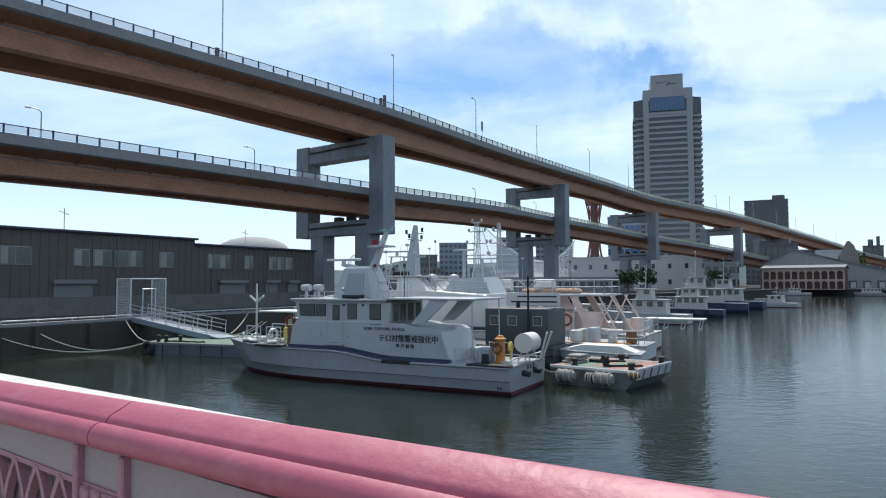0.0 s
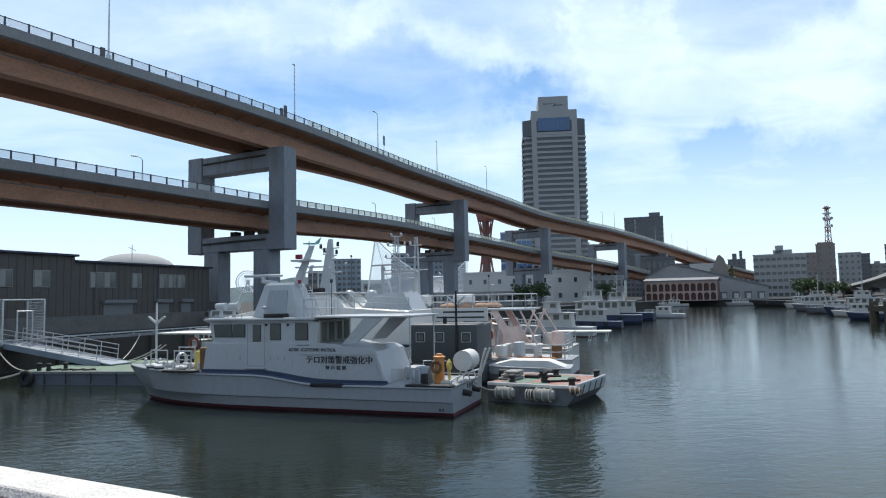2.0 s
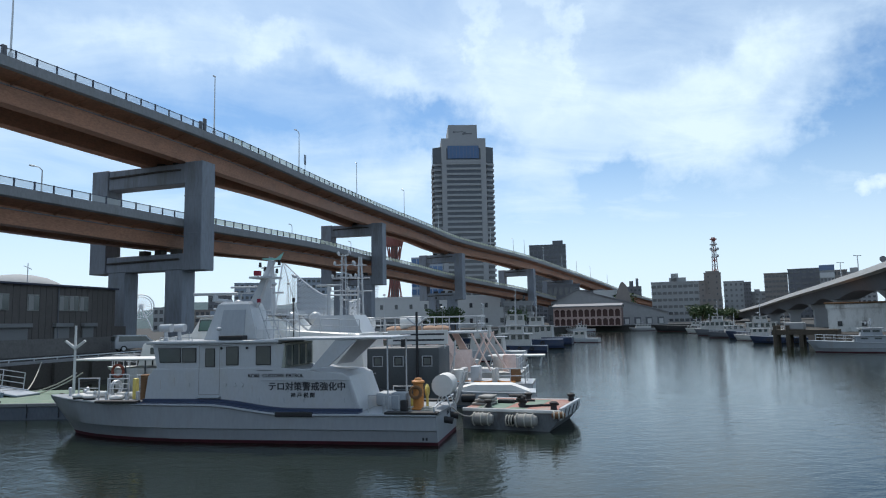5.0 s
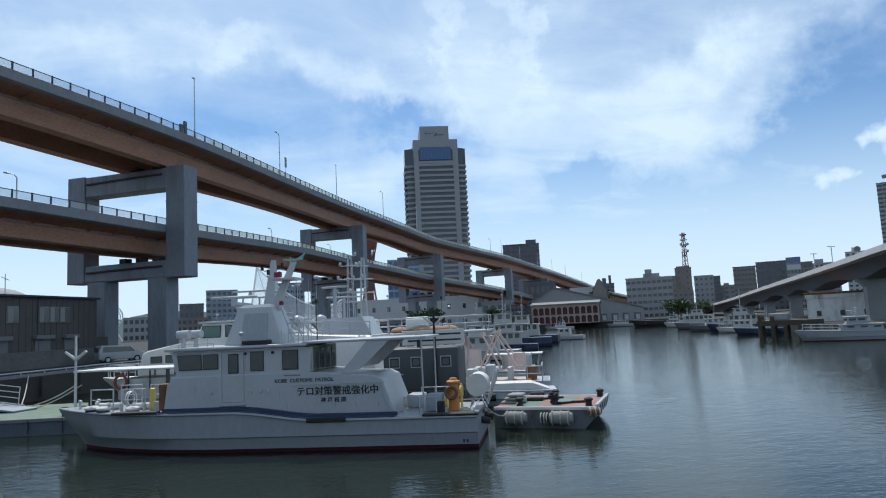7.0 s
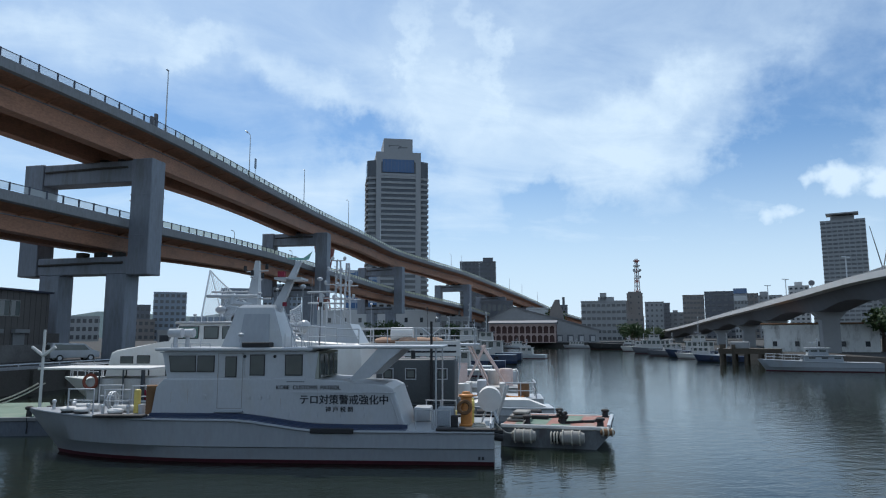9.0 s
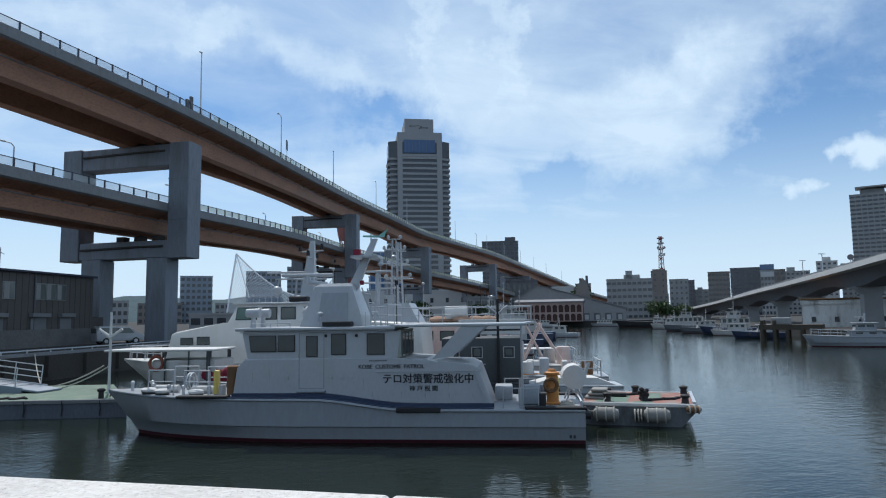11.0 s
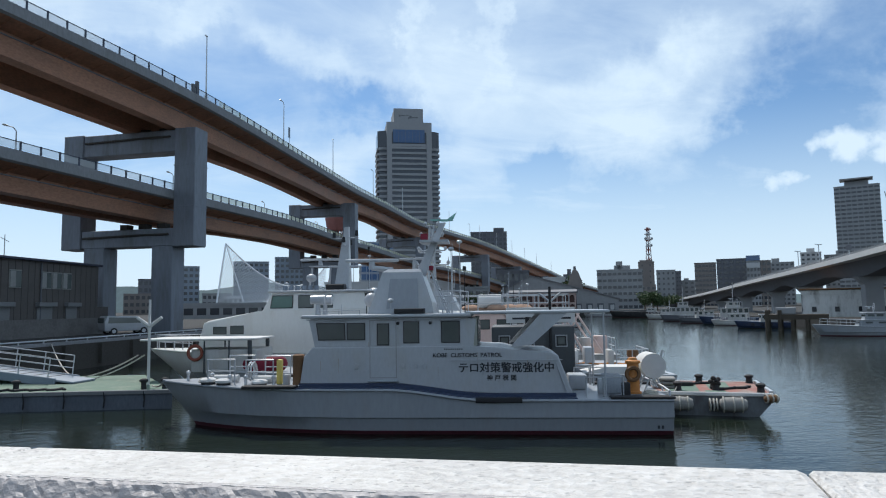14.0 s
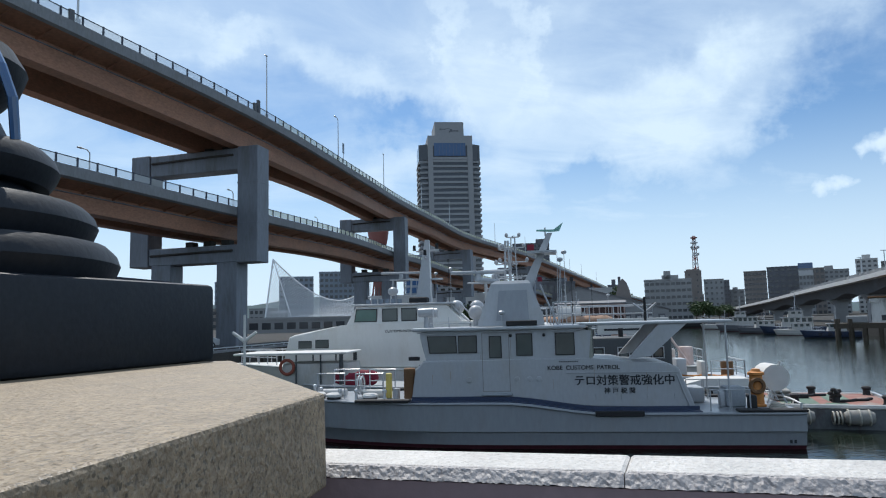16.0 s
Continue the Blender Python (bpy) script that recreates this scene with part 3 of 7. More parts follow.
def deck(level, inset, width, wider, depth, name, label):
    road = thing(name, Matrix.Identity(4), label, "elevated road")
    slab, steel, inner = [], [], []
    panels, far_panels = [], []
    for t in STEPS:
        x, y, dx, dy = station(t)
        ix, iy = -dy, dx                              # inwards, away from the basin
        z = spline(level, t)
        h = depth + (0.3 if wider > 1.5 else 0.08) * haunch(t)
        hi_ = depth + (0.55 if wider > 1.5 else 0.12) * haunch(t)

        def at(o, dz):
            o += inset
            return (x + ix * o, y + iy * o, z + dz)

        W = width + wider * min(max((4.6 - t) / 1.2, 0), 1)
        slab.append([at(0, 0), at(0.28, 0), at(0.4, -0.8), at(W - 0.4, -0.8), at(W - 0.28, 0), at(W, 0), at(W, -1.0), at(W - 0.3, -1.1), at(0.3, -1.1), at(0, -0.95)])
        steel.append([at(0.3, -1.105), at(2.35, -1.5), at(2.5, -h), at(3.9, -h), at(4.1, -1.105)])
        inner.append([at(W - 4.1, -1.105), at(W - 3.9, -hi_), at(W - 2.5, -hi_), at(W - 2.35, -1.5), at(W - 0.3, -1.105)])
        panels.append((at(0.14, 0.08), at(0.14, 0.76)))
    bm = B()
    loft(bm, slab)
    part("parapet_and_slab", bm, CONCRETE, road, "pale grey concrete parapet and road slab")
    bm = B()
    loft(bm, steel)
    part("box_girder", bm, GIRDER, road, "brown painted steel box girder")
    bm = B()
    loft(bm, inner)
    part("box_girder", bm, GIRDER, road, "brown painted steel box girder")
    bm = B()
    for t in [i * 0.125 for i in range(8, 8 * 13)]:
        x, y, dx, dy = station(t)
        ix, iy = -dy, dx
        z = spline(level, t)
        m = Matrix(((dx, ix, 0, x + ix * inset), (dy, iy, 0, y + iy * inset), (0, 0, 1, z), (0, 0, 0, 1)))
        loft(bm, [[m @ Vector((s, 0.32, -1.11)), m @ Vector((s, 2.36, -1.505)), m @ Vector((s, 2.40, -1.75))] for s in (-0.06, 0.06)])
    part("bracket", bm, GIRDER, road, "row of steel brackets under the slab edge")
    # drain pipe along the web
    bm = B()
    pts = [p[0] for p in [(Vector(s[1]) + Vector((0, 0, -0.25)),) for s in steel[8:96]]]
    tube(bm, pts, 0.07, 5)
    part("drain_pipe", bm, PIER_STEEL, road)
    for name2, lo, hi, material in (("fence_panel", 0, 33, FENCE_PANEL), ("fence_panel", 33, len(panels), FENCE_PANEL_YELLOW)):
        bm = B()
        loft(bm, [list(p) for p in panels[lo:hi + 1]], closed=False)
        part(name2, bm, material, road, "translucent fence panel on the parapet")
    bm = B()
    tube(bm, [p[1] for p in panels], 0.045, 5)
    part("fence_rail", bm, FENCE_POST, road)
    post = B()
    box(post, -0.07, 0.07, -0.06, 0.06, 0, 0.84)
    post_mesh = as_mesh("fence_post", post, FENCE_POST)
    rest = B()
    run, last, count = 0.0, None, 0
    for i in range(1, 14 * 200):
        t = i / 200
        x, y, dx, dy = station(t)
        if last:
            run += math.hypot(x - last[0], y - last[1])
        last = (x, y)
        if run >= 2.0:
            run -= 2.0
            ix, iy = -dy, dx
            o = inset + 0.14
            m = Matrix.Translation((x + ix * o, y + iy * o, spline(level, t) - 0.02)) @ Matrix.Rotation(math.atan2(dy, dx), 4, "Z")
            if t < 9:
                piece("fence_post", post_mesh, road, m)
            else:
                box(rest, -0.07, 0.07, -0.06, 0.06, 0, 0.84, m)
    tagged(part("far_fence_posts", rest, FENCE_POST, road), kind="stuff")
    # bollard-like end posts and a joint plate at the pier
    return road


upper_road = deck(UPPER, 0.6, 10.4, 2.0, 3.45, "elevated_road", "upper deck of an elevated road on brown steel girders")
lower_road = deck(LOWER, 3.05, 9.4, 1.2, 3.2, "elevated_road", "lower deck of an elevated road between portal piers")


def pier(t, wide=14.4, shift=(0, 0)):
    x, y, dx, dy = station(t)
    lo, hi = PIER_Z[t]
    m = Matrix.Translation((x + shift[0], y + shift[1], 0)) @ Matrix.Rotation(math.atan2(dx, -dy), 4, "Z")
    p = thing("road_pier", m, "grey painted portal pier carrying two road decks", "road pier", "piers of the elevated road")
    b, c = 1.25, 2.6

    def blk(name, x0, x1, z0, z1, half=b, bev=0.08):
        bm = B()
        soft_box(bm, x0, x1, -half, half, z0, z1, bev, 1)
        return part(name, bm, PIER_STEEL, p)

    blk("column", 0, c, lo, hi)
    blk("column", wide - c, wide, lo, hi)
    blk("cap_beam", c + 0.005, wide - c - 0.005, hi - 2.6, hi - 0.1, b - 0.15)
    blk("lower_beam", c + 0.005, wide - c - 0.005, lo + 0.1, lo + 2.1, b - 0.15)
    blk("leg", c + 0.05, c + 2.7, 1.5, lo + 0.095, b - 0.1)
    blk("leg", wide - c - 3.1, wide - c - 0.4, 1.5, lo + 0.095, b - 0.1)
    # drain pipes and bands where the plates are joined
    for z0 in (hi - 0.9, lo + 1.4):
        bm = B()
        tube(bm, [(c + 0.6, b - 0.03, z0), (c + 4, b - 0.03, z0), (wide - c - 0.3, b - 0.03, z0 - 0.15)], 0.14, 6)
        part("drain_pipe", bm, CONCRETE_DARK, p, "dirty drain pipe along the beam")
    for x0 in (0, wide - c):
        for z0 in (lo + (hi - lo) * 0.33, lo + (hi - lo) * 0.68):
            bm = B()
            soft_box(bm, x0 - 0.02, x0 + c + 0.02, -b - 0.02, b + 0.02, z0, z0 + 0.12, 0.01, 1)
            part("plate_joint", bm, PIER_STEEL, p)
    for o in (4.6, 7.0, 9.4):
        bm = B()
        box(bm, o - 0.5, o + 0.5, -0.5, 0.5, lo + 2.105, lo + 2.75)
        part("bearing", bm, CONCRETE_DARK, p)
        bm = B()
        box(bm, o - 0.5, o + 0.5, -0.5, 0.5, hi - 0.095, hi + 0.3)
        part("bearing", bm, CONCRETE_DARK, p)
    return p


PIER_Z[2] = (11.5, 25.0)
pier(2, 17.3)
pier(4, 17.1, (-0.45, 0.1))
pier(6)
pier(8, 14.4, (0.6, 0))
for s in PIERS[3:]:
    pier(s)


def road_lamp(t, level, inset, height, arm, label):
    x, y, dx, dy = station(t)
    ix, iy = -dy, dx
    z = spline(level, t)
    m = Matrix.Translation((x + ix * inset, y + iy * inset, z - 0.02)) @ Matrix.Rotation(math.atan2(dy, dx), 4, "Z")
    p = thing("road_lamp", m, label, "street lamp", "lamps along the elevated road")
    bm = B()
    rod(bm, (0, 0, 0), (0, 0, height), 0.1, 0.06, 8)
    box(bm, -0.16, 0.16, -0.16, 0.16, 0, 0.5)
    part("pole", bm, GALV, p)
    bm = B()
    if arm:
        tube(bm, [(0, 0, height), (-0.35, 0.0, height + 0.28), (-1.0, 0.0, height + 0.3)], 0.05, 6)
        part("arm", bm, GALV, p)
        bm = B()
        soft_box(bm, -1.5, -0.95, -0.12, 0.12, height + 0.22, height + 0.38, 0.04, 1)
    else:
        soft_box(bm, -0.4, 0.08, -0.1, 0.1, height - 0.02, height + 0.12, 0.03, 1)
    part("lamp_head", bm, GALV, p)


for t, arm, tall in ((3.07, 0, 7.6), (4.04, 0, 7.6), (4.69, 1, 6.3), (5.5, 0, 6.9), (6.51, 1, 6.2), (7.4, 0, 7.0), (8.775, 0, 6.8), (9.445, 1, 4.9), (9.8, 0, 6), (10.3, 0, 6), (10.77, 1, 6), (11.2, 0, 6), (11.64, 1, 6), (12.2, 0, 6)):
    road_lamp(t, UPPER, 0.85, tall, arm, "tall slim grey lamp post on the upper road parapet")
for t in (2.6, 3.51, 4.4, 5.355, 6.33):
    road_lamp(t, LOWER, 12.4, 4.5, 1, "grey lamp post on the lower road deck")

# box on the parapet at the road joint
for t, h in ((3.045, 0.95), (3.95, 1.0), (3.975, 1.55)):
    x, y, dx, dy = station(t)
    bm = B()
    soft_box(bm, -0.22, 0.22, -0.14, 0.14, 0, h, 0.03, 1)
    solid("cable_box", bm, CITY_DARK, "dark grey cable box on the road parapet", "cable box", "", Matrix.Translation((x - dy * 0.74, y + dx * 0.74, spline(UPPER, t) - 0.01)) @ Matrix.Rotation(math.atan2(dy, dx), 4, "Z"))
x, y, dx, dy = station(4.745)
sg = thing("road_sign", Matrix.Translation((x - dy * 0.75, y + dx * 0.75, spline(UPPER, 4.745) - 0.02)) @ Matrix.Rotation(math.atan2(dy, dx), 4, "Z"), "narrow dark road sign on the upper parapet", "road sign")
bm = B()
rod(bm, (0, 0, 0), (0, 0, 2.6), 0.05)
part("pole", bm, GALV, sg)
bm = B()
soft_box(bm, -0.3, 0.3, -0.05, 0.05, 1.7, 3.3, 0.02, 1)
part("sign_plate", bm, CITY_BLUE, sg)
# a car seen over the lower parapet
x, y, dx, dy = station(3.9)
car = thing("car", Matrix.Translation((x - dy * 6.5, y + dx * 6.5, spline(LOWER, 3.9) - 1.0)) @ Matrix.Rotation(math.atan2(dy, dx), 4, "Z"), "dark car on the lower road deck", "car")
bm = B()
side_prism(bm, [(-2.1, 0.35), (2.1, 0.35), (2.1, 0.85), (1.2, 0.95), (0.5, 1.45), (-1.2, 1.5), (-2.0, 0.95)], -0.85, 0.85)
part("body", bm, CITY_DARK, car)
for wx in (-1.3, 1.3):
    for wy in (-0.85, 0.85):
        bm = B()
        rod(bm, (wx, wy - 0.1, 0.33), (wx, wy + 0.1, 0.33), 0.33, None, 14)
        part("wheel", bm, BLACK, car)


# ---- parapet of the bridge that the camera follows; local x runs back along the walk, y to the water ----
BR = pose(0, 0, 4.2, 0, -1.089, -35.643)
bridge_deck = B()
box(bridge_deck, -34, 14, -9, 1.70, -2.2, -1.28)
solid("pavement", bridge_deck, PAVING, "pale paved footway of the bridge", "pavement", "structure", BR)
bm = B()
box(bm, -3.6, 13.6, 1.43, 1.60, -1.275, -0.0195)
box(bm, -34, -3.601, 1.486, 1.60, -1.275, -0.0195)
parapet = solid("wall_parapet", bm, PARAPET, "mauve painted parapet wall under granite coping", "parapet", "structure", BR)
random.seed(4)


def coping_stone(seed):
    """A granite slab: sawn top and a split, uneven front edge."""
    rnd = random.Random(seed)
    L, n = 0.5985, 120
    rows = []
    for i in range(n + 1):
        x = L * i / n
        e = 0.003 if i in (0, n) else 0.0
        j = lambda a: rnd.uniform(-a, a)
        rows.append([(x, 1.618, -e), (x, 1.502 + j(0.001), -e)] + [(x, 1.497 - 0.0035 * k + j(0.0013), -0.0012 - 0.0041 * k + j(0.0011)) for k in range(5)] + [(x, 1.618, -0.018)])
    top, rough = B(), B()
    loft(top, [[r[0], r[1], (r[1][0], r[1][1], -0.018), (r[0][0], r[0][1], -0.018)] for r in rows])
    loft(rough, [[(r[1][0], r[1][1] + 0.004, r[1][2] + 0.0004)] + r[2:7] + [(r[1][0], 1.505, -0.0178)] for r in rows])
    return as_mesh("coping_stone", top, COPING), as_mesh("split_edge", rough, COPING_ROUGH)


stones = [coping_stone(s) for s in range(6)]
joints = [-15.755 + 0.6 * k for k in range(49, 0, -1)] + [-15.755, -16.17, -16.96, -17.435, -18.175, -18.706] + [-19.3 - 0.6 * k for k in range(25)]
for k, (x1, x0) in enumerate(zip(joints, joints[1:])):
    top, rough = stones[(k * 7 + k // 6) % 6]
    slab = piece("coping_stone", top, parapet, Matrix.Translation((x0 + 0.0008, 0, 0)) @ Matrix.Diagonal(((x1 - x0) / 0.6, 1, 1, 1)))
    if x1 < -3.6:
        piece("split_edge", rough, slab, Matrix.Identity(4))

# pink balustrade in front of the first stretch
rail = thing("balustrade", BR, "pink painted bridge balustrade with moulded rail and lattice", "balustrade")
cap = [(1.492, 0.004), (1.484, 0.020), (1.468, 0.021), (1.435, 0.004), (1.404, -0.012), (1.396, -0.020), (1.391, -0.036), (1.384, -0.034), (1.378, -0.026), (1.366, -0.028), (1.350, -0.038),
       (1.341, -0.054), (1.340, -0.070), (1.348, -0.088), (1.366, -0.100), (1.392, -0.106), (1.482, -0.106)]
for a, b in ((-3.6, -2.13), (-2.122, -0.1), (-0.092, 2.0), (2.008, 6.0)):
    bm = B()
    loft(bm, [[(x, y, z + min(max(0.016 * (x + 2.7), -0.012), 0.045)) for y, z in cap] for x in (a, b)])
    part("moulded_rail", bm, PINK, rail, "pink rail with a groove along it", True)
bm = B()
box(bm, -3.6, 6.0, 1.400, 1.427, -0.222, -0.100)
part("upper_panel", bm, PARAPET_GREY, rail, "greyish band below the rail")
bm = B()
box(bm, -3.6, 6.0, 1.33, 1.427, -1.275, -1.08)
part("base_rail", bm, PINK, rail)
bm = B()
x = -3.55
while x < 5.6:
    for z0 in (-0.42, -0.62, -0.82, -1.02):
        for sx in (0, 1):
            pts = [(x + 0.1 + (1 - 2 * sx) * 0.1 * math.cos(a), z0 + 0.2 * a / (math.pi / 2)) for a in (0, 0.4, 0.8, 1.2, 1.57)]
            for (xa, za), (xb, zb) in zip(pts, pts[1:]):
                w = 0.014
                loft(bm, [[(xa - w, y, za), (xa + w, y, za), (xb + w, y, zb), (xb - w, y, zb)] for y in (1.392, 1.418)])
        box(bm, x, x + 0.2, 1.394, 1.416, z0 + 0.188, z0 + 0.206)
    x += 0.2
part("lattice", bm, LATTICE_PINK, rail, "dull pink cast lattice of interlaced arches")
x = -2.30
while x < 5.8:
    for dx, top in ((0, -0.10), (0.075, -0.225), (0.15, -0.225), (0.30, -0.10)):
        bm = B()
        soft_box(bm, x + dx - 0.016, x + dx + 0.016, 1.375, 1.425, -1.08, top, 0.005, 1)
        part("baluster", bm, LATTICE_PINK, rail)
    for z0 in (-0.27, -0.5):
        bm = B()
        soft_box(bm, x, x + 0.3, 1.385, 1.424, z0, z0 + 0.045, 0.005, 1)
        part("cross_rail", bm, LATTICE_PINK, rail)
    x += 1.4

# granite block pillar
pil = thing("stone_pillar", BR @ Matrix.Translation((-9.6, 1.56, 0)), "brown speckled granite pillar block on the parapet", "pillar")
bm = B()
soft_box(bm, -0.222, 0.225, -0.405, -0.155, 0.0625, 0.229, 0.008, 3)
part("block", bm, BROWN_GRANITE, pil, "", True)
bm = B()
soft_box(bm, -0.262, 0.248, -0.43, -0.095, -0.1, 0.062, 0.015, 3)
part("base_course", bm, BROWN_GRANITE, pil, "", True)
bm = B()
box(bm, -0.255, 0.24, -0.42, -0.14, -1.275, -0.1005)
part("shaft", bm, BROWN_GRANITE, pil)

# lamp pedestal at the end of the walk
ped = thing("lamp_pedestal", BR, "tan speckled granite lamp pedestal with sharp edges", "pedestal")
bm = B()
loft(bm, [[(x, y, z) for x, y in ((-19.02, 0.72), (-19.13, 1.43), (-20.14, 2.56), (-21.8, 2.62), (-21.8, 0.72))] for z in (-0.02, 0.118)])
bmesh.ops.bevel(bm, geom=bm.edges[:], offset=0.006, segments=2, affect="EDGES", profile=0.5)
part("cap_stone", bm, TAN_GRANITE, ped)
bm = B()
prism(bm, [(-19.10, 0.76), (-19.2, 1.38), (-20.2, 2.4), (-21.7, 2.5), (-21.7, 0.76)], -1.275, -0.021)
part("shaft", bm, TAN_GRANITE, ped)
lamp = thing("bridge_lamp", BR @ Matrix.Translation((-20.85, 1.95, 0.118)), "dark cast-iron bridge lamp with ringed base", "lamp post")
bm = B()
soft_box(bm, -0.62, 0.60, -0.62, 0.66, 0, 0.28, 0.02, 2)
part("plinth", bm, IRON, lamp, "dark iron square plinth", True)
bm = B()
soft_box(bm, 0.10, 0.24, -0.628, -0.619, 0.13, 0.22, 0.003, 1)
part("access_plate", bm, BLACK, lamp)
for z0, R in ((0.28, 0.56), (0.41, 0.49), (0.60, 0.37)):
    bm = B()
    lathe(bm, [(R - 0.1, 0), (R - 0.02, 0.0), (R, 0.03), (R + 0.012, 0.06), (R, 0.095), (R - 0.03, 0.125), (R - 0.1, 0.13)], 40, (0, 0, z0))
    part("base_ring", bm, IRON, lamp, "", True)
bm = B()
lathe(bm, [(0.36, 0.54), (0.28, 0.62), (0.24, 0.75), (0.19, 0.86), (0.26, 0.94), (0.28, 1.0), (0.24, 1.07), (0.12, 1.1), (0.09, 1.6), (0.08, 3.2)], 28)
part("stem", bm, IRON, lamp, "", True)
bm = B()
tube(bm, [(0.28, 0.0, 1.03), (0.36, -0.02, 0.93), (0.41, -0.02, 0.82), (0.40, 0.0, 0.70)], 0.014, 8)
part("blue_strap", bm, HOTEL_BLUE, lamp, "blue plastic strap tied round the stem")


# ---- boats: local x towards the bow, y to port, z up from the waterline ----
BOAT_RZ = 155.5


def hull_parts(p, L, beam, deck, rake=1.2, hull_mat=HULL, boot=RED_BOOT, deck_mat=DECK_GREY, wl=0.9, boot_top=0.13, knuckle=0.52, flare=0.12):
    """Hull, boot top and deck. deck: the sheer height as a function of x."""
    n = 30
    xs = [L * (1 - (1 - i / n) ** 1.35) for i in range(n + 1)]

    def half(x, power):
        f = min(max((x / L - 0.52) / 0.48, 0), 1)
        return beam / 2 * (1 - f ** power)

    top, low, decks = [], [], []
    for x in xs:
        z = deck(x)
        f = min(max((x / L - 0.52) / 0.48, 0), 1)
        xd, xw = x, x - rake * f ** 2 * min(x / L, 1)
        xk = xd + (xw - xd) * (1 - knuckle / z)
        xb = xd + (xw - xd) * (1 - boot_top / z)
        wd, ww = max(half(x, 2.6), 0.03), max(half(x, 1.9) * wl, 0.02)
        wk = ww + (wd - ww) * 0.62
        wb = ww + (wk - ww) * boot_top / knuckle
        port = [(xd, wd, z), (xd, wd - 0.01, z - 0.10), (xk, wk + 0.065, knuckle + 0.04), (xk, wk, knuckle), (xb, wb, boot_top)]
        top.append(port + [(a, -b, c) for a, b, c in port[::-1]])
        under = [(xb, wb + 0.002, boot_top), (xw, ww * 0.96, -0.05), (xw - 0.25 * f, ww * 0.7, -0.5)]
        low.append(under + [(a, -b, c) for a, b, c in under[::-1]])
        decks.append([(xd, wd - 0.05, z - 0.02), (xd, -wd + 0.05, z - 0.02), (xd, -wd + 0.05, z - 0.09), (xd, wd - 0.05, z - 0.09)])
    bm = B()
    loft(bm, top)
    part("hull", bm, hull_mat, p, "", True)
    bm = B()
    loft(bm, low)
    part("boot_top", bm, boot, p, "dark antifouling below the waterline")
    bm = B()
    loft(bm, decks)
    part("deck", bm, deck_mat, p)
    # rubbing strake along the sheer
    for s in (1, -1):
        bm = B()
        tube(bm, [(a[0][0], s * (a[0][1] + 0.01), a[0][2] - 0.04) for a in top[:-1]], 0.045, 6)
        part("strake", bm, hull_mat, p)
    return half


def railing(p, pts, h=0.55, r=0.022, mid=True, name="rail", material=None):
    """A pipe rail over base points, with posts."""
    bm = B()
    tube(bm, [(x, y, z + h) for x, y, z in pts], r)
    if mid:
        tube(bm, [(x, y, z + h * 0.5) for x, y, z in pts], r * 0.8)
    for x, y, z in pts:
        rod(bm, (x, y, z), (x, y, z + h), r)
    part(name, bm, material or WHITE, p)


def pane(p, x0, x1, z0, z1, y, side=1, rim=0.035, skew=0.0, material=None, name="window", inner=None):
    """A framed window on a wall that faces port (side 1) or starboard (-1)."""
    bm = B()
    o = [(x0, z0), (x1, z0), (x1 + skew, z1), (x0 + skew * 0.3, z1)]
    c = (sum(a for a, _ in o) / 4, sum(b for _, b in o) / 4)
    side_prism(bm, o, y, y + side * 0.02)
    w = part(name, bm, BLACK, p)
    bm = B()
    k = [(c[0] + (a - c[0]) * (1 - 2 * rim / abs(x1 - x0)), c[1] + (b - c[1]) * (1 - 2 * rim / (z1 - z0))) for a, b in o]
    side_prism(bm, k, y + side * 0.021, y + side * 0.028)
    part("pane", bm, material or WINDOW, w)
    return w


def life_ring(p, c, R=0.3, axis="Y"):
    bm = B()
    ring(bm, c, R, 0.075, axis, 20, 8)
    part("life_ring", bm, FADED_RED, p, "faded red life ring", True)


def radar_bar(p, c, w=1.5, ang=10):
    bm = B()
    m = Matrix.Translation(c) @ Matrix.Rotation(radians(ang), 4, "Z")
    soft_box(bm, -w / 2, w / 2, -0.09, 0.09, 0.1, 0.22, 0.05, 2, m)
    rod(bm, m @ Vector((0, 0, -0.15)), m @ Vector((0, 0, 0.12)), 0.13, 0.1, 10)
    part("radar", bm, WHITE, p, "", True)


def fender(name, m, L=1.3, r=0.42, material=None):
    """A fat rope-lashed fender hanging on a side."""
    f = thing(name, m, "fat lashed cloth fender hanging on a barge side", "fender", "barge fenders")
    bm = B()
    lathe(bm, [(0.02, -L / 2), (r * 0.7, -L / 2 + 0.03), (r, -L / 2 + 0.2), (r * 1.03, 0), (r, L / 2 - 0.2), (r * 0.7, L / 2 - 0.03), (0.02, L / 2)], 18)
    bm.transform(Matrix.Rotation(radians(90), 4, "Y"))
    part("body", bm, material or FENDER_CLOTH, f, "", True)
    for x in (-0.35, 0.0, 0.3):
        bm = B()
        ring(bm, (x * L, 0, 0), r * 1.04, 0.03, "X", 18, 5)
        part("lashing", bm, ROPE, f)
    return f


# -- the customs launch in front --
A_M = pose(1.86, 29.51, 0, 0, 0, BOAT_RZ)
A = thing("patrol_boat", A_M, "white and pale grey customs patrol boat with navy stripe", "patrol boat")


def sheer_a(x):
    f = min(max((x - 5.6) / 3.4, 0), 1)
    return 1.12 + 0.34 * f * f * (3 - 2 * f) + 0.12 * max((x - 11) / 6.4, 0) ** 2


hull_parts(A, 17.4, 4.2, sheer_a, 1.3)
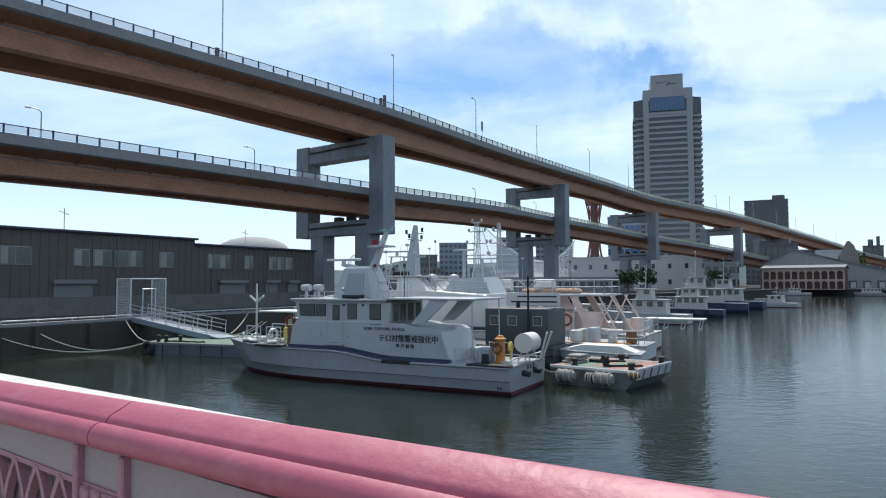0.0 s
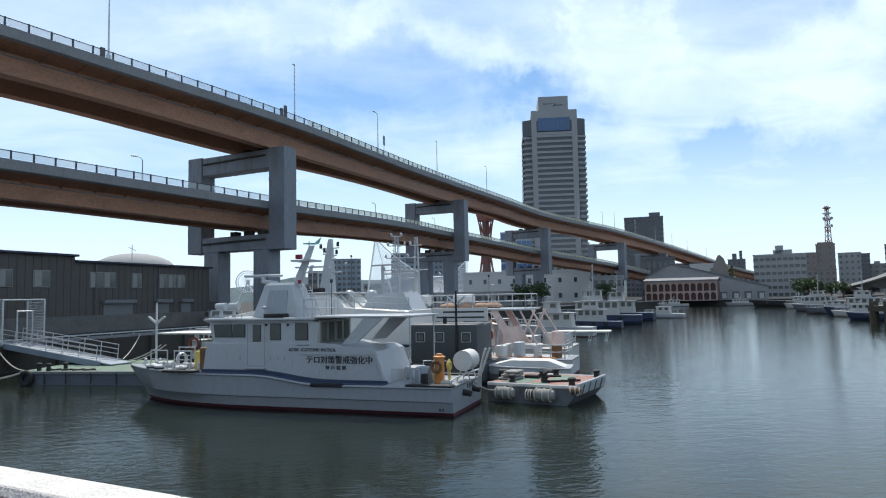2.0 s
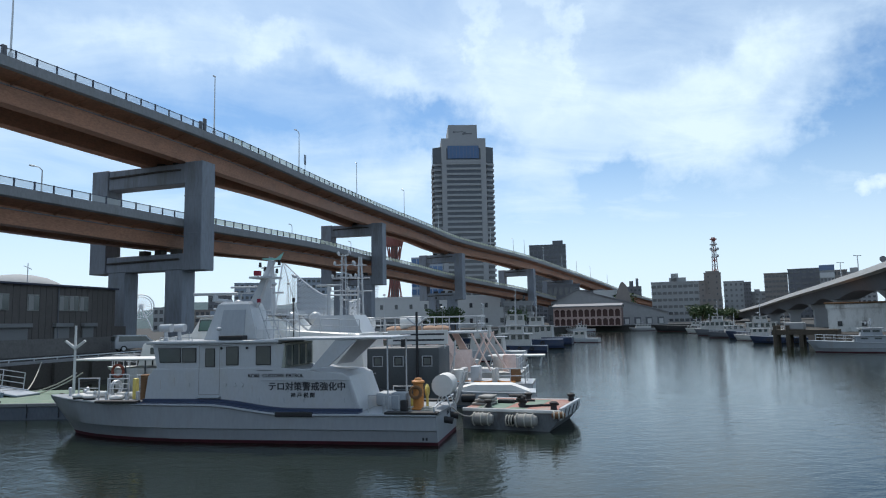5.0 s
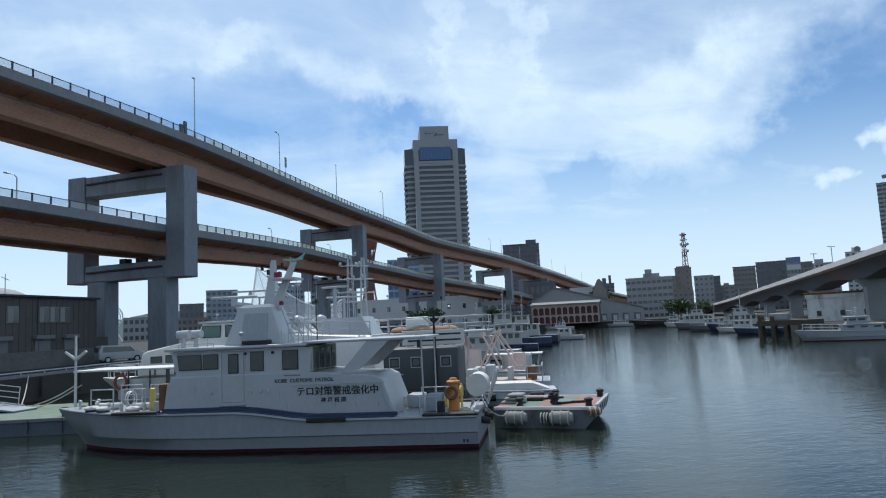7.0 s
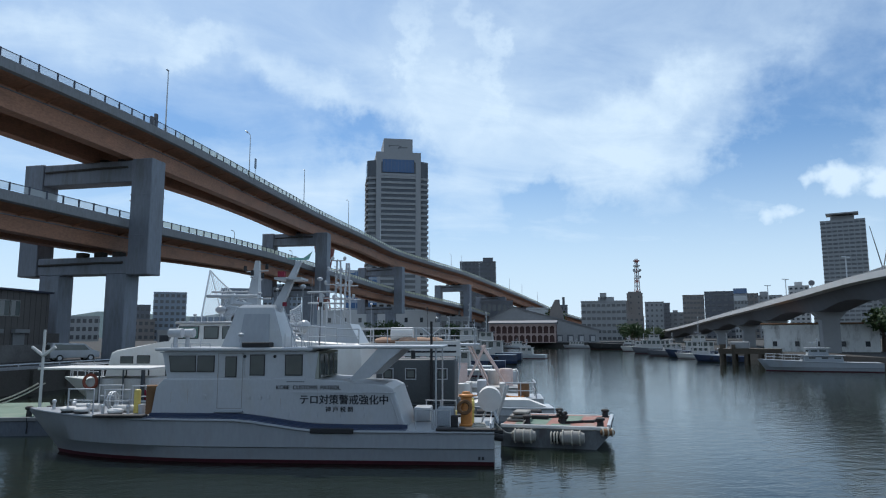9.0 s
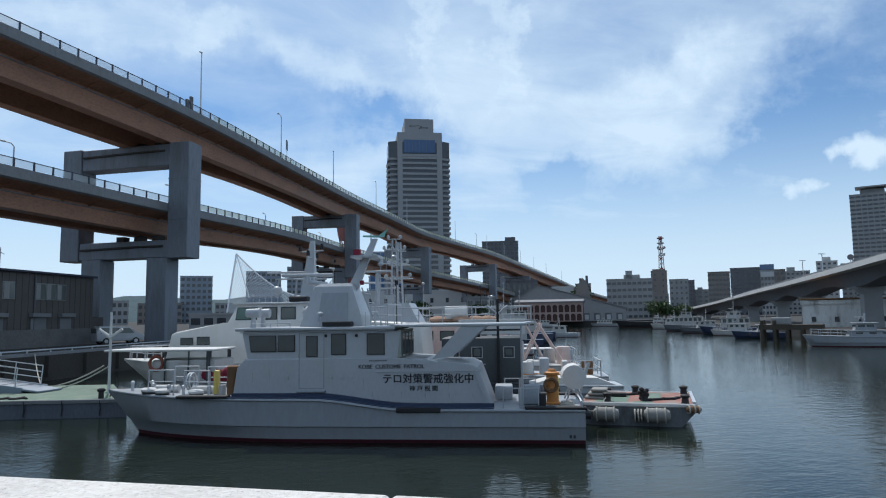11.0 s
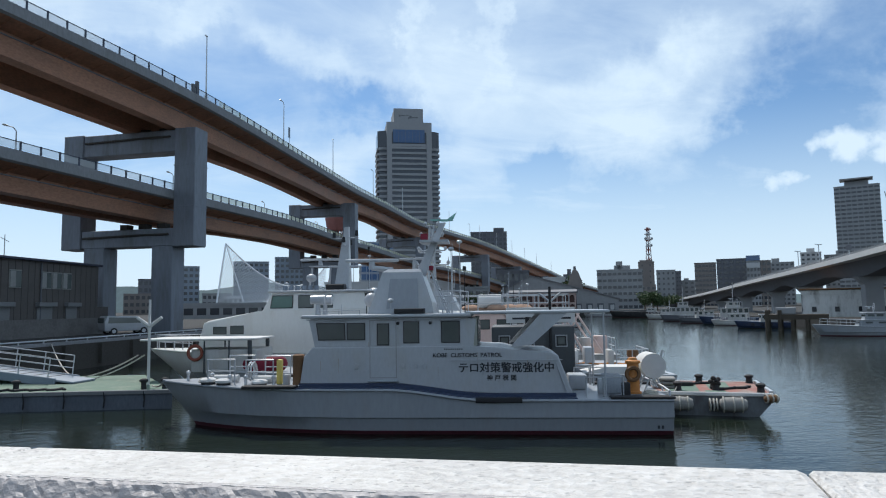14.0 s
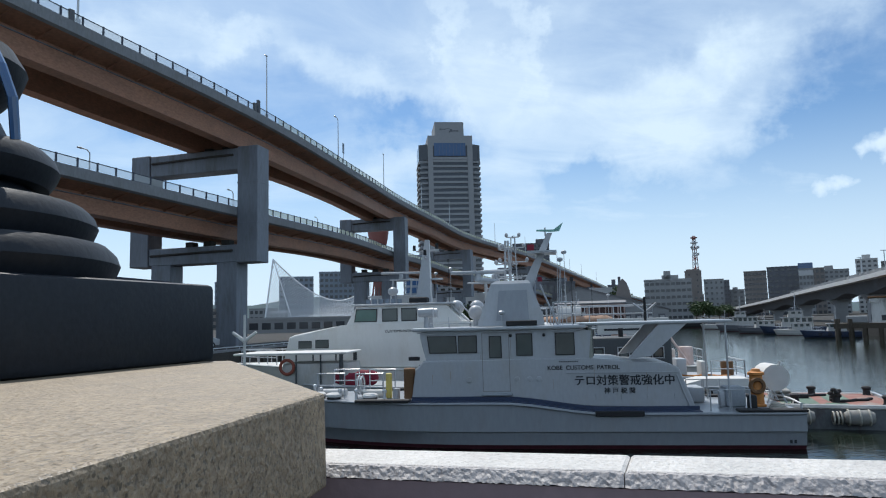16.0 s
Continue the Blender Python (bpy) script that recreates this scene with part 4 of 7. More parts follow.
# navy stripe on the side just under the cabin, following the sheer
bm = B()
rows = []
for i in range(40):
    x = 2.9 + (11.9 - 2.9) * i / 39
    z = sheer_a(x)
    rows.append([(x, 1.62, z - 0.005), (x, 1.62, z + 0.13), (x, 1.50, z + 0.13), (x, 1.50, z - 0.005)])
loft(bm, rows)
part("stripe", bm, NAVY, A, "navy blue stripe along the side")
for y in (1, -1):
    bm = B()
    loft(bm, [[(x, y * 2.02, sheer_a(x) - 0.015), (x, y * 2.02, sheer_a(x) + 0.025), (x, y * 1.62, sheer_a(x) + 0.025), (x, y * 1.62, sheer_a(x) - 0.015)] for x in [2.9 + 9.0 * i / 20 for i in range(21)]])
    part("side_deck", bm, NAVY, A)
# lower house: side walls with sloping after end, and the taller wheelhouse
side = [(2.95, 1.13), (11.85, 1.46), (11.92, 1.5), (11.78, 2.45), (11.5, 2.75), (6.2, 2.75), (5.2, 2.70), (4.85, 2.62), (4.5, 2.60), (3.72, 2.56), (3.42, 2.42)]
bm = B()
side_prism(bm, side, -1.5, 1.5)
bmesh.ops.bevel(bm, geom=[e for e in bm.edges if abs((e.verts[0].co - e.verts[1].co).y) < 0.01], offset=0.05, segments=2, affect="EDGES", profile=0.5)
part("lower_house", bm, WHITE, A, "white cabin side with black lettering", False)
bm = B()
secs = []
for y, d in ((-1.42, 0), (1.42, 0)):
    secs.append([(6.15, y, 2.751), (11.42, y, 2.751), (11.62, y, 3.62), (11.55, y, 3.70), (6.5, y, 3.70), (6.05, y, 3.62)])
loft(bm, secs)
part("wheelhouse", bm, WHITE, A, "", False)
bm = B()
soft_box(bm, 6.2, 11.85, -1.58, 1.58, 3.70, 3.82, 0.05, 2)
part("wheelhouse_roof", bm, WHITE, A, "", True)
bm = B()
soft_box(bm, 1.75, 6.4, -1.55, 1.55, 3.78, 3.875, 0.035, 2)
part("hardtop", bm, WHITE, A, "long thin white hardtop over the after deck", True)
# slanted struts carrying the hardtop
for s in (1, -1):
    bm = B()
    side_prism(bm, [(4.25, 2.78), (4.95, 2.70), (3.95, 3.785), (3.1, 3.785)], s * 1.49, s * 1.36)
    part("strut", bm, WHITE, A)
    for x in (1.95,):
        bm = B()
        rod(bm, (x, s * 1.42, 1.12), (x, s * 1.42, 3.79), 0.03)
        part("post", bm, WHITE, A)
# after seats and wheelhouse back with door glass
bm = B()
box(bm, 6.02, 6.14, -1.4, 1.4, 2.76, 3.69)
part("back_wall", bm, CURTAIN, A, "cream back wall with dark door panes")
for y0 in (-1.2, -0.5, 0.2, 0.85):
    bm = B()
    soft_box(bm, 5.98, 6.018, y0, y0 + 0.45, 2.8, 3.6, 0.01, 1)
    part("door_pane", bm, WINDOW, A)
bm = B()
soft_box(bm, 2.3, 2.93, -1.3, -0.3, 1.12, 1.62, 0.06, 2)
part("engine_box", bm, WHITE, A, "", True)
# windows on both sides
for s in (1, -1):
    y = s * 1.425
    pane(A, 10.38, 11.3, 2.98, 3.55, y, s, 0.03, 0.08)
    pane(A, 9.72, 10.34, 2.98, 3.55, y, s, 0.03)
    pane(A, 8.92, 9.33, 2.80, 3.52, y, s, 0.03)
    pane(A, 7.92, 8.45, 2.86, 3.58, y, s, 0.03)
    pane(A, 6.58, 7.20, 2.86, 3.58, y, s, 0.03)
    bm = B()
    o = [(8.68, 1.75), (9.55, 1.75), (9.55, 3.62), (8.68, 3.62)]
    for a, b in zip(o, o[1:] + o[:1]):
        box(bm, min(a[0], b[0]) - 0.012, max(a[0], b[0]) + 0.012, s * 1.505, s * 1.50, min(a[1], b[1]) - 0.012, max(a[1], b[1]) + 0.012)
    part("door_seam", bm, FRAME, A)
    bm = B()
    soft_box(bm, 8.6, 9.6, s * 1.49, s * 1.66, 1.62, 1.68, 0.015, 1)
    part("step", bm, DECK_GREY, A)
    for x in (7.75, 8.05, 10.0, 8.45):
        bm = B()
        lathe(bm, [(0.02, 0), (0.09, 0), (0.085, 0.03), (0.02, 0.035)], 12)
        bm.transform(Matrix.Translation((x, s * 1.50, 2.12)) @ Matrix.Rotation(radians(-90 * s), 4, "X"))
        part("vent", bm, WHITE, A)
    bm = B()
    for x in (3.6, 4.4, 5.2, 6.0, 7.0):
        rod(bm, (x, s * 1.52, 1.45), (x, s * 1.52, 1.62), 0.012)
    tube(bm, [(3.3, s * 1.56, 2.30), (6.9, s * 1.56, 2.30)], 0.014)
    part("grab_rail", bm, WHITE, A)
    bm = B()
    soft_box(bm, 4.62, 6.08, s * 2.04, s * 2.17, 1.02, 1.18, 0.02, 1)
    part("rubbing_pad", bm, BLACK, A, "black rubber pad on the gunwale")
    bm = B()
    soft_box(bm, 11.9, 13.7, s * 1.7, s * 2.06, 1.47, 1.56, 0.02, 1)
    part("boarding_step", bm, BLACK, A)
    bm = B()
    soft_box(bm, -0.05, 1.9, s * 1.75, s * 2.16, 1.125, 1.2, 0.02, 1)
    part("stern_pad", bm, BLACK, A)
# gutters, drip rails, lamps and rust runs on the cabin side
for s in (1, -1):
    bm = B()
    soft_box(bm, 6.3, 11.7, s * 1.43, s * 1.47, 3.64, 3.68, 0.008, 1)
    part("gutter", bm, WHITE, A)
    for x0, x1 in ((10.38, 11.35), (7.92, 8.45), (6.58, 7.20)):
        bm = B()
        soft_box(bm, x0 - 0.05, x1 + 0.05, s * 1.425, s * 1.47, 3.60, 3.625, 0.006, 1)
        part("drip_rail", bm, WHITE, A)
    for x0 in (8.62, 7.55):
        bm = B()
        ball(bm, (x0, s * 1.49, 3.52), 0.055, 1, 1, 1, 10, 6)
        rod(bm, (x0, s * 1.42, 3.52), (x0, s * 1.49, 3.52), 0.02)
        part("deck_lamp", bm, BLACK, A)
    for x0, z0, h0 in ((8.62, 3.40, 0.55), (9.6, 2.9, 0.4), (6.0, 2.55, 0.5), (4.4, 2.3, 0.6), (10.6, 2.4, 0.5), (11.2, 2.3, 0.35), (7.3, 2.1, 0.3)):
        bm = B()
        yb = 1.421 if z0 > 2.8 else 1.501
        side_prism(bm, [(x0, z0), (x0 + 0.018, z0), (x0 + 0.012, z0 - h0), (x0 + 0.004, z0 - h0)], s * yb, s * (yb + 0.002))
        part("rust_run", bm, FADED_STREAK, A)
    bm = B()
    tube(bm, [(3.15, s * 1.53, 1.2), (3.35, s * 1.53, 1.75), (3.5, s * 1.53, 2.2)], 0.02)
    part("grab_rail", bm, WHITE, A)
    for x0 in (2.0, 2.6):
        bm = B()
        tube(bm, [(x0, s * 1.75, 1.12), (x0, s * 1.75, 1.75), (x0 - 0.55, s * 1.75, 1.75), (x0 - 0.55, s * 1.75, 1.12)], 0.022)
        part("side_rail", bm, WHITE, A)
# front windows
for y0 in (-1.3, -0.42, 0.46):
    bm = B()
    loft(bm, [[(11.47, y, 2.98), (11.60, y, 3.56), (11.635, y, 3.56), (11.505, y, 2.98)] for y in (y0, y0 + 0.84)])
    part("window", bm, WINDOW, A)
# lettering on the port side
LET = pose(0, 0, 0, 90, 0, 180)
lettering("lettering", "KOBE  CUSTOMS  PATROL", 0.19, LETTER, A, Matrix.Translation((6.35, 1.508, 2.40)) @ LET, "small dark English lettering", 0.006, 0.004)
lettering("lettering", "テロ対策警戒強化中", 0.345, LETTER, A, Matrix.Translation((5.1, 1.508, 1.93)) @ LET, "bold black Japanese lettering", 0.006, 0.009)
lettering("lettering", "神 戸 税 関", 0.2, LETTER, A, Matrix.Translation((5.25, 1.508, 1.66)) @ LET, "black Japanese lettering", 0.006, 0.004)
bm = B()
for i in range(9):
    box(bm, 6.5 + i * 0.07, 6.54 + i * 0.07, 1.508, 1.512, 2.64, 2.68)
part("small_writing", bm, LETTER, A)
bm = B()
for i in range(2):
    box(bm, 0.45 - i * 0.12, 0.52 - i * 0.12, 2.085, 2.092, 0.22, 0.32)
part("draught_mark", bm, LETTER, A)
# radar house on the roof
bm = B()
loft(bm, [[(9.75, -0.85, 3.83), (9.75, 0.85, 3.83), (7.5, 0.85, 3.83), (7.5, -0.85, 3.83)], [(9.62, -0.8, 4.2), (9.62, 0.8, 4.2), (7.55, 0.8, 4.2), (7.55, -0.8, 4.2)],
          [(9.28, -0.6, 5.25), (9.28, 0.6, 5.25), (7.92, 0.6, 5.25), (7.92, -0.6, 5.25)], [(9.1, -0.5, 5.36), (9.1, 0.5, 5.36), (8.0, 0.5, 5.36), (8.0, -0.5, 5.36)]])
part("radar_house", bm, WHITE, A, "tapered white radar house on the roof", False)
bm = B()
loft(bm, [[(9.1, 0.86, 4.0), (8.0, 0.86, 4.0), (8.05, 0.68, 5.02), (9.0, 0.68, 5.02)], [(9.1, 0.80, 4.0), (8.0, 0.80, 4.0), (8.05, 0.62, 5.02), (9.0, 0.62, 5.02)]])
part("hatch", bm, HULL, A)
bm = B()
soft_box(bm, 7.75, 8.75, 1.05, 1.5, 3.83, 4.0, 0.02, 1)
part("dark_locker", bm, BLACK, A, "black box on the roof edge")
radar_bar(A, (9.75, 0, 5.55), 1.9, 8)
bm = B()
rod(bm, (9.0, 0, 5.36), (9.75, 0, 5.45), 0.09)
part("radar_arm", bm, WHITE, A)
# mast, raked, with vane, horns and lights
bm = B()
loft(bm, [[(8.1 - 0.9 * t + w, -0.06 - w * .4, 5.0 + 2.0 * t), (8.1 - 0.9 * t + w, 0.06 + w * .4, 5.0 + 2.0 * t), (8.1 - 0.9 * t - w, 0.06 + w * .4, 5.0 + 2.0 * t), (8.1 - 0.9 * t - w, -0.06 - w * .4, 5.0 + 2.0 * t)] for t, w in ((0, 0.2), (0.5, 0.14), (1, 0.09))])
part("mast", bm, WHITE, A)
bm = B()
box(bm, 7.0, 8.0, -0.5, 0.5, 6.28, 6.36)
tube(bm, [(7.5, -0.7, 6.32), (7.5, 0.7, 6.32)], 0.03)
part("crosstree", bm, WHITE, A)
bm = B()
box(bm, 7.75, 8.0, -0.1, 0.1, 6.42, 6.62)
part("lamp", bm, MAROON, A)
bm = B()
rod(bm, (7.6, 0.42, 5.3), (7.6, 0.42, 5.45), 0.08)
part("lamp", bm, MAROON, A)
bm = B()
rod(bm, (7.35, 0, 6.9), (7.35, 0, 7.2), 0.025)
part("vane_post", bm, WHITE, A)
bm = B()
loft(bm, [[(7.65, y, 7.14), (7.05, y, 7.12), (6.72, y, 7.36), (6.86, y, 7.06), (7.1, y, 7.04), (7.65, y, 7.08)] for y in (-0.025, 0.025)])
part("wind_vane", bm, TEAL, A, "pale green wind vane")
for y, h in ((-1.2, 1.1), (1.0, 0.9), (-0.9, 1.6)):
    bm = B()
    rod(bm, (7.0, y, 3.82), (6.95, y, 3.82 + h + 1.0), 0.018, 0.008)
    part("aerial", bm, WHITE, A)
for y in (0.75, -0.2):
    bm = B()
    rod(bm, (11.5, y, 3.82), (11.5, y, 4.22), 0.1, 0.07, 10)
    rod(bm, (11.25, y, 4.34), (11.75, y, 4.34), 0.17, 0.15, 14)
    part("searchlight", bm, WHITE, A, "", True)
bm = B()
ball(bm, (9.95, -0.85, 4.32), 0.27)
rod(bm, (9.95, -0.85, 3.82), (9.95, -0.85, 4.2), 0.1)
part("satellite_dome", bm, WHITE, A, "", True)
railing(A, [(9.9, 1.45, 3.82), (10.6, 1.45, 3.82), (11.3, 1.45, 3.82)], 0.14, 0.015, False)
railing(A, [(7.0, -0.9, 3.82), (7.2, 0.75, 3.82), (6.6, 0.75, 3.82), (6.4, -0.9, 3.82)], 0.75, 0.018, True)
bm = B()
for y in (-0.55, 0.55):
    bm = B()
    rod(bm, (7.05, y, 3.82), (7.6, y * 0.8, 5.2), 0.025)
    part("ladder_rail", bm, WHITE, A)
for k in range(4):
    bm = B()
    rod(bm, (7.1 + 0.13 * k, -0.5, 4.0 + 0.33 * k), (7.1 + 0.13 * k, 0.5, 4.0 + 0.33 * k), 0.018)
    part("ladder_rung", bm, WHITE, A)
# foredeck: rails, bitts, hose reels, covers, rolled fender
for x0 in (13.0, 14.35):
    z = sheer_a(x0)
    for y in (0.95, -0.95):
        bm = B()
        tube(bm, [(x0, y, z), (x0, y, z + 0.85), (x0 + 0.95, y, z + 0.85), (x0 + 0.95, y, z)], 0.026)
        tube(bm, [(x0, y, z + 0.45), (x0 + 0.95, y, z + 0.45)], 0.02)
        part("guard_rail", bm, WHITE, A)
for x0, y0 in ((13.4, 0.45), (14.9, 0.35)):
    bm = B()
    rod(bm, (x0 - 0.45, y0, sheer_a(x0) + 0.14), (x0 + 0.45, y0, sheer_a(x0) + 0.14), 0.13, None, 12)
    part("hose_roll", bm, CANVAS, A, "", True)
for x0, y0 in ((12.9, 1.2), (13.9, 1.1), (15.3, 0.6), (15.8, -0.2), (14.5, 1.0), (16.4, 0.1)):
    bm = B()
    rod(bm, (x0, y0, sheer_a(x0)), (x0, y0, sheer_a(x0) + 0.26), 0.055, 0.05, 10)
    ball(bm, (x0, y0, sheer_a(x0) + 0.28), 0.08)
    part("bitt", bm, GALV, A, "", True)
bm = B()
ring(bm, (13.85, 0.5, sheer_a(13.8) + 0.42), 0.3, 0.035, "X", 18, 6)
ring(bm, (13.95, 0.5, sheer_a(13.8) + 0.42), 0.3, 0.035, "X", 18, 6)
part("hose_reel", bm, GALV, A)
bm = B()
soft_box(bm, 12.75, 12.95, 0.6, 0.8, sheer_a(12.8), sheer_a(12.8) + 0.85, 0.05, 2)
part("hydrant", bm, YELLOW, A, "yellow hydrant post", True)
bm = B()
lathe(bm, [(0.02, 0)] + [(0.19 + 0.012 * (k % 2), 0.02 + 0.051 * k) for k in range(20)] + [(0.15, 1.02), (0.02, 1.03)], 16, (12.02, 1.25, 1.5))
part("rolled_fender", bm, RUST, A, "upright brown rolled rope fender", True)
bm = B()
rod(bm, (12.55, 0.9, sheer_a(12.5)), (12.55, 0.9, sheer_a(12.5) + 0.35), 0.12, 0.13, 12)
part("bucket", bm, WHITE, A)
# stern deck: liferaft, orange reel, posts, seats
bm = B()
rod(bm, (0.15, 0.15, 1.95), (0.15, -0.9, 1.95), 0.42, None, 18)
part("liferaft", bm, CANVAS, A, "white drum liferaft in a cradle", True)
bm = B()
for y in (0.05, -0.8):
    rod(bm, (-0.15, y, 1.12), (0.05, y, 1.6), 0.03)
    rod(bm, (0.45, y, 1.12), (0.25, y, 1.6), 0.03)
part("cradle", bm, GALV, A)
bm = B()
lathe(bm, [(0.02, 0), (0.26, 0), (0.26, 0.05), (0.2, 0.08), (0.2, 0.5), (0.22, 0.53), (0.2, 0.57), (0.19, 0.95), (0.25, 0.98), (0.25, 1.05), (0.16, 1.08), (0.12, 1.16), (0.02, 1.17)], 18, (0.95, 0.75, 1.13))
part("hose_stand", bm, ORANGE, A, "orange hose stand at the stern", True)
bm = B()
ring(bm, (1.0, 1.0, 1.78), 0.2, 0.065, "Y", 16, 6)
part("hose_coil", bm, RUST, A)
bm = B()
rod(bm, (0.75, 0.1, 1.13), (0.75, 0.1, 2.0), 0.05, None, 12)
ring(bm, (0.75, 0.1, 1.75), 0.16, 0.07, "X", 14, 6)
part("hose_hanger", bm, YELLOW, A, "yellow hose on a hanger")
bm = B()
soft_box(bm, 1.35, 1.95, 0.3, 1.0, 1.13, 1.75, 0.06, 2)
part("deck_locker", bm, DECK_GREY, A, "", True)
for y, dx in ((-1.2, 0.35), (-1.5, 0.45)):
    bm = B()
    rod(bm, (-0.1, y, 1.13), (-0.1 - dx, y, 2.35), 0.05)
    part("davit", bm, GALV, A)
for y in (0.6, -0.7):
    bm = B()
    rod(bm, (0.02, y, 0.75), (-0.32, y, 0.7), 0.13, 0.12, 12)
    part("exhaust", bm, BLACK, A)
bm = B()
tube(bm, [(0.1, 2.0, 1.13), (0.1, 2.0, 1.35), (0.1, 1.2, 1.4), (0.1, -1.9, 1.4), (0.1, -2.0, 1.13)], 0.03)
part("stern_rail", bm, GALV, A)
bm = B()
for i in range(3):
    box(bm, -0.012, -0.004, 0.1 - i * 0.3, -0.05 - i * 0.3, 0.85, 1.02)
part("stern_writing", bm, LETTER, A)

# -- the larger patrol boat behind --
off_b = 13.4 + 2.6                                   # its centreline, beside the launch's port side
B_O = Vector((0.99, 27.6, 0)) + off_b * Vector((0.415, 0.910, 0))
BB = thing("patrol_boat", pose(B_O.x, B_O.y, 0, 0, 0, BOAT_RZ), "larger white customs patrol boat with long foredeck", "patrol boat")


def sheer_b(x):
    return 1.55 + 0.35 * max((x - 10) / 15, 0) ** 1.5


hull_parts(BB, 19.3, 5.2, lambda x: sheer_b(x + 6), 2.2, WHITE_BRIGHT)
for ch in BB.children:
    ch.location.x = 6
bm = B()
side_prism(bm, [(7.0, 1.5), (21.6, 1.75), (21.2, 3.35), (20.9, 3.48), (18.2, 3.95), (12.0, 4.05), (7.2, 3.8)], -2.3, 2.3)
bmesh.ops.bevel(bm, geom=[e for e in bm.edges if abs((e.verts[0].co - e.verts[1].co).y) < 0.01], offset=0.12, segments=3, affect="EDGES", profile=0.5)
part("lower_house", bm, WHITE_BRIGHT, BB, "", True)
bm = B()
loft(bm, [[(18.05, y, 3.9), (17.5, y * 0.93, 4.92), (12.6, y * 0.93, 4.92), (11.6, y, 3.9)] for y in (-2.1, 2.1)])
part("wheelhouse", bm, WHITE_BRIGHT, BB)
bm = B()
soft_box(bm, 12.2, 17.75, -2.1, 2.1, 4.92, 5.04, 0.05, 2)
part("wheelhouse_roof", bm, WHITE, BB, "", True)
for s in (1, -1):
    pane(BB, 16.35, 17.6, 4.08, 4.78, s * 2.06, s, 0.05, -0.12, WINDOW_GREEN)
    pane(BB, 15.2, 16.05, 4.08, 4.78, s * 2.06, s, 0.05)
    pane(BB, 14.15, 15.0, 4.08, 4.78, s * 2.06, s, 0.05)
    pane(BB, 18.95, 19.7, 2.75, 3.2, s * 2.29, s, 0.04)
    pane(BB, 19.9, 20.65, 2.75, 3.15, s * 2.29, s, 0.04)
    bm = B()
    loft(bm, [[(x, s * 2.62, sheer_b(x) + 0.06), (x, s * 2.62, sheer_b(x) + 0.2), (x, s * 2.29, sheer_b(x) + 0.2), (x, s * 2.29, sheer_b(x) + 0.06)] for x in (7.1, 9, 11, 14)])
    part("stripe", bm, NAVY, BB)
    for x in (12.9, 14.0):
        bm = B()
        soft_box(bm, x, x + 0.6, s * 2.29, s * 2.33, 2.0, 2.2, 0.02, 1)
        part("scupper", bm, BLACK, BB)
lettering("lettering", "CUSTOMS PATROL", 0.2, LETTER, BB, Matrix.Translation((15.0, 2.312, 3.5)) @ LET, "small dark English lettering")
for y0 in (-1.8, -0.6, 0.6):
    bm = B()
    loft(bm, [[(18.0, y, 4.02), (17.6, y, 4.8), (17.64, y, 4.8), (18.05, y, 4.02)] for y in (y0, y0 + 1.15)])
    part("window", bm, WINDOW, BB)
bm = B()
loft(bm, [[(14.1 - 0.25 * t + w, -w, 5.04 + 3.6 * t), (14.1 - 0.25 * t + w, w, 5.04 + 3.6 * t), (14.1 - 0.25 * t - w, w, 5.04 + 3.6 * t), (14.1 - 0.25 * t - w, -w, 5.04 + 3.6 * t)] for t, w in ((0, 0.42), (0.3, 0.34), (0.75, 0.2), (1, 0.12))])
part("mast", bm, WHITE, BB)
bm = B()
tube(bm, [(13.9, -0.9, 7.6), (13.9, 0.9, 7.6)], 0.05)
tube(bm, [(14.5, 0, 8.0), (13.2, 0, 8.05)], 0.04)
tube(bm, [(14.9, 0, 6.4), (13.0, 0, 6.4)], 0.06)
part("crosstree", bm, WHITE, BB)
for c in ((14.6, 0.0, 8.05), (13.85, 0.85, 7.7), (13.85, -0.85, 7.7), (13.3, 0, 8.15)):
    bm = B()
    rod(bm, c, (c[0], c[1], c[2] + 0.3), 0.1, 0.08, 10)
    part("lamp", bm, BLACK, BB)
bm = B()
for x in (14.95, 16.0):
    rod(bm, (x, 0.2 if x > 15 else -0.2, 5.04), (x - 0.15, 0, 6.45), 0.06)
box(bm, 14.9, 16.0, -0.25, 0.25, 6.4, 6.46)
part("radar_frame", bm, WHITE, BB)
radar_bar(BB, (15.4, 0, 6.65), 2.3, 6)
bm = B()
ball(bm, (15.75, 0.6, 5.75), 0.3, 1, 1, 0.8)
part("horn_dome", bm, WHITE, BB, "", True)
bm = B()
soft_box(bm, 13.6, 14.6, 1.2, 1.9, 5.04, 5.35, 0.05, 1)
part("dark_locker", bm, BLACK, BB)
for k in range(6):
    bm = B()
    rod(bm, (16.9 - 0.35 * k, 1.7, 5.04), (16.9 - 0.35 * k, 1.7, 5.3), 0.13, None, 10)
    part("canister", bm, CITY_BLUE, BB)
for x, y in ((12.2, 0.5), (11.2, -0.8)):
    bm = B()
    ball(bm, (x, y, 4.75), 0.42)
    rod(bm, (x, y, 4.0), (x, y, 4.6), 0.14)
    part("satellite_dome", bm, WHITE, BB, "", True)
bm = B()
for x, y in ((12.6, 1.4), (12.1, 1.0)):
    tube(bm, [(x, y, 3.95), (x - 0.2, y, 4.9), (x - 0.9, y, 4.2), (x - 1.3, y, 3.9)], 0.06)
part("stair_frame", bm, WHITE, BB)
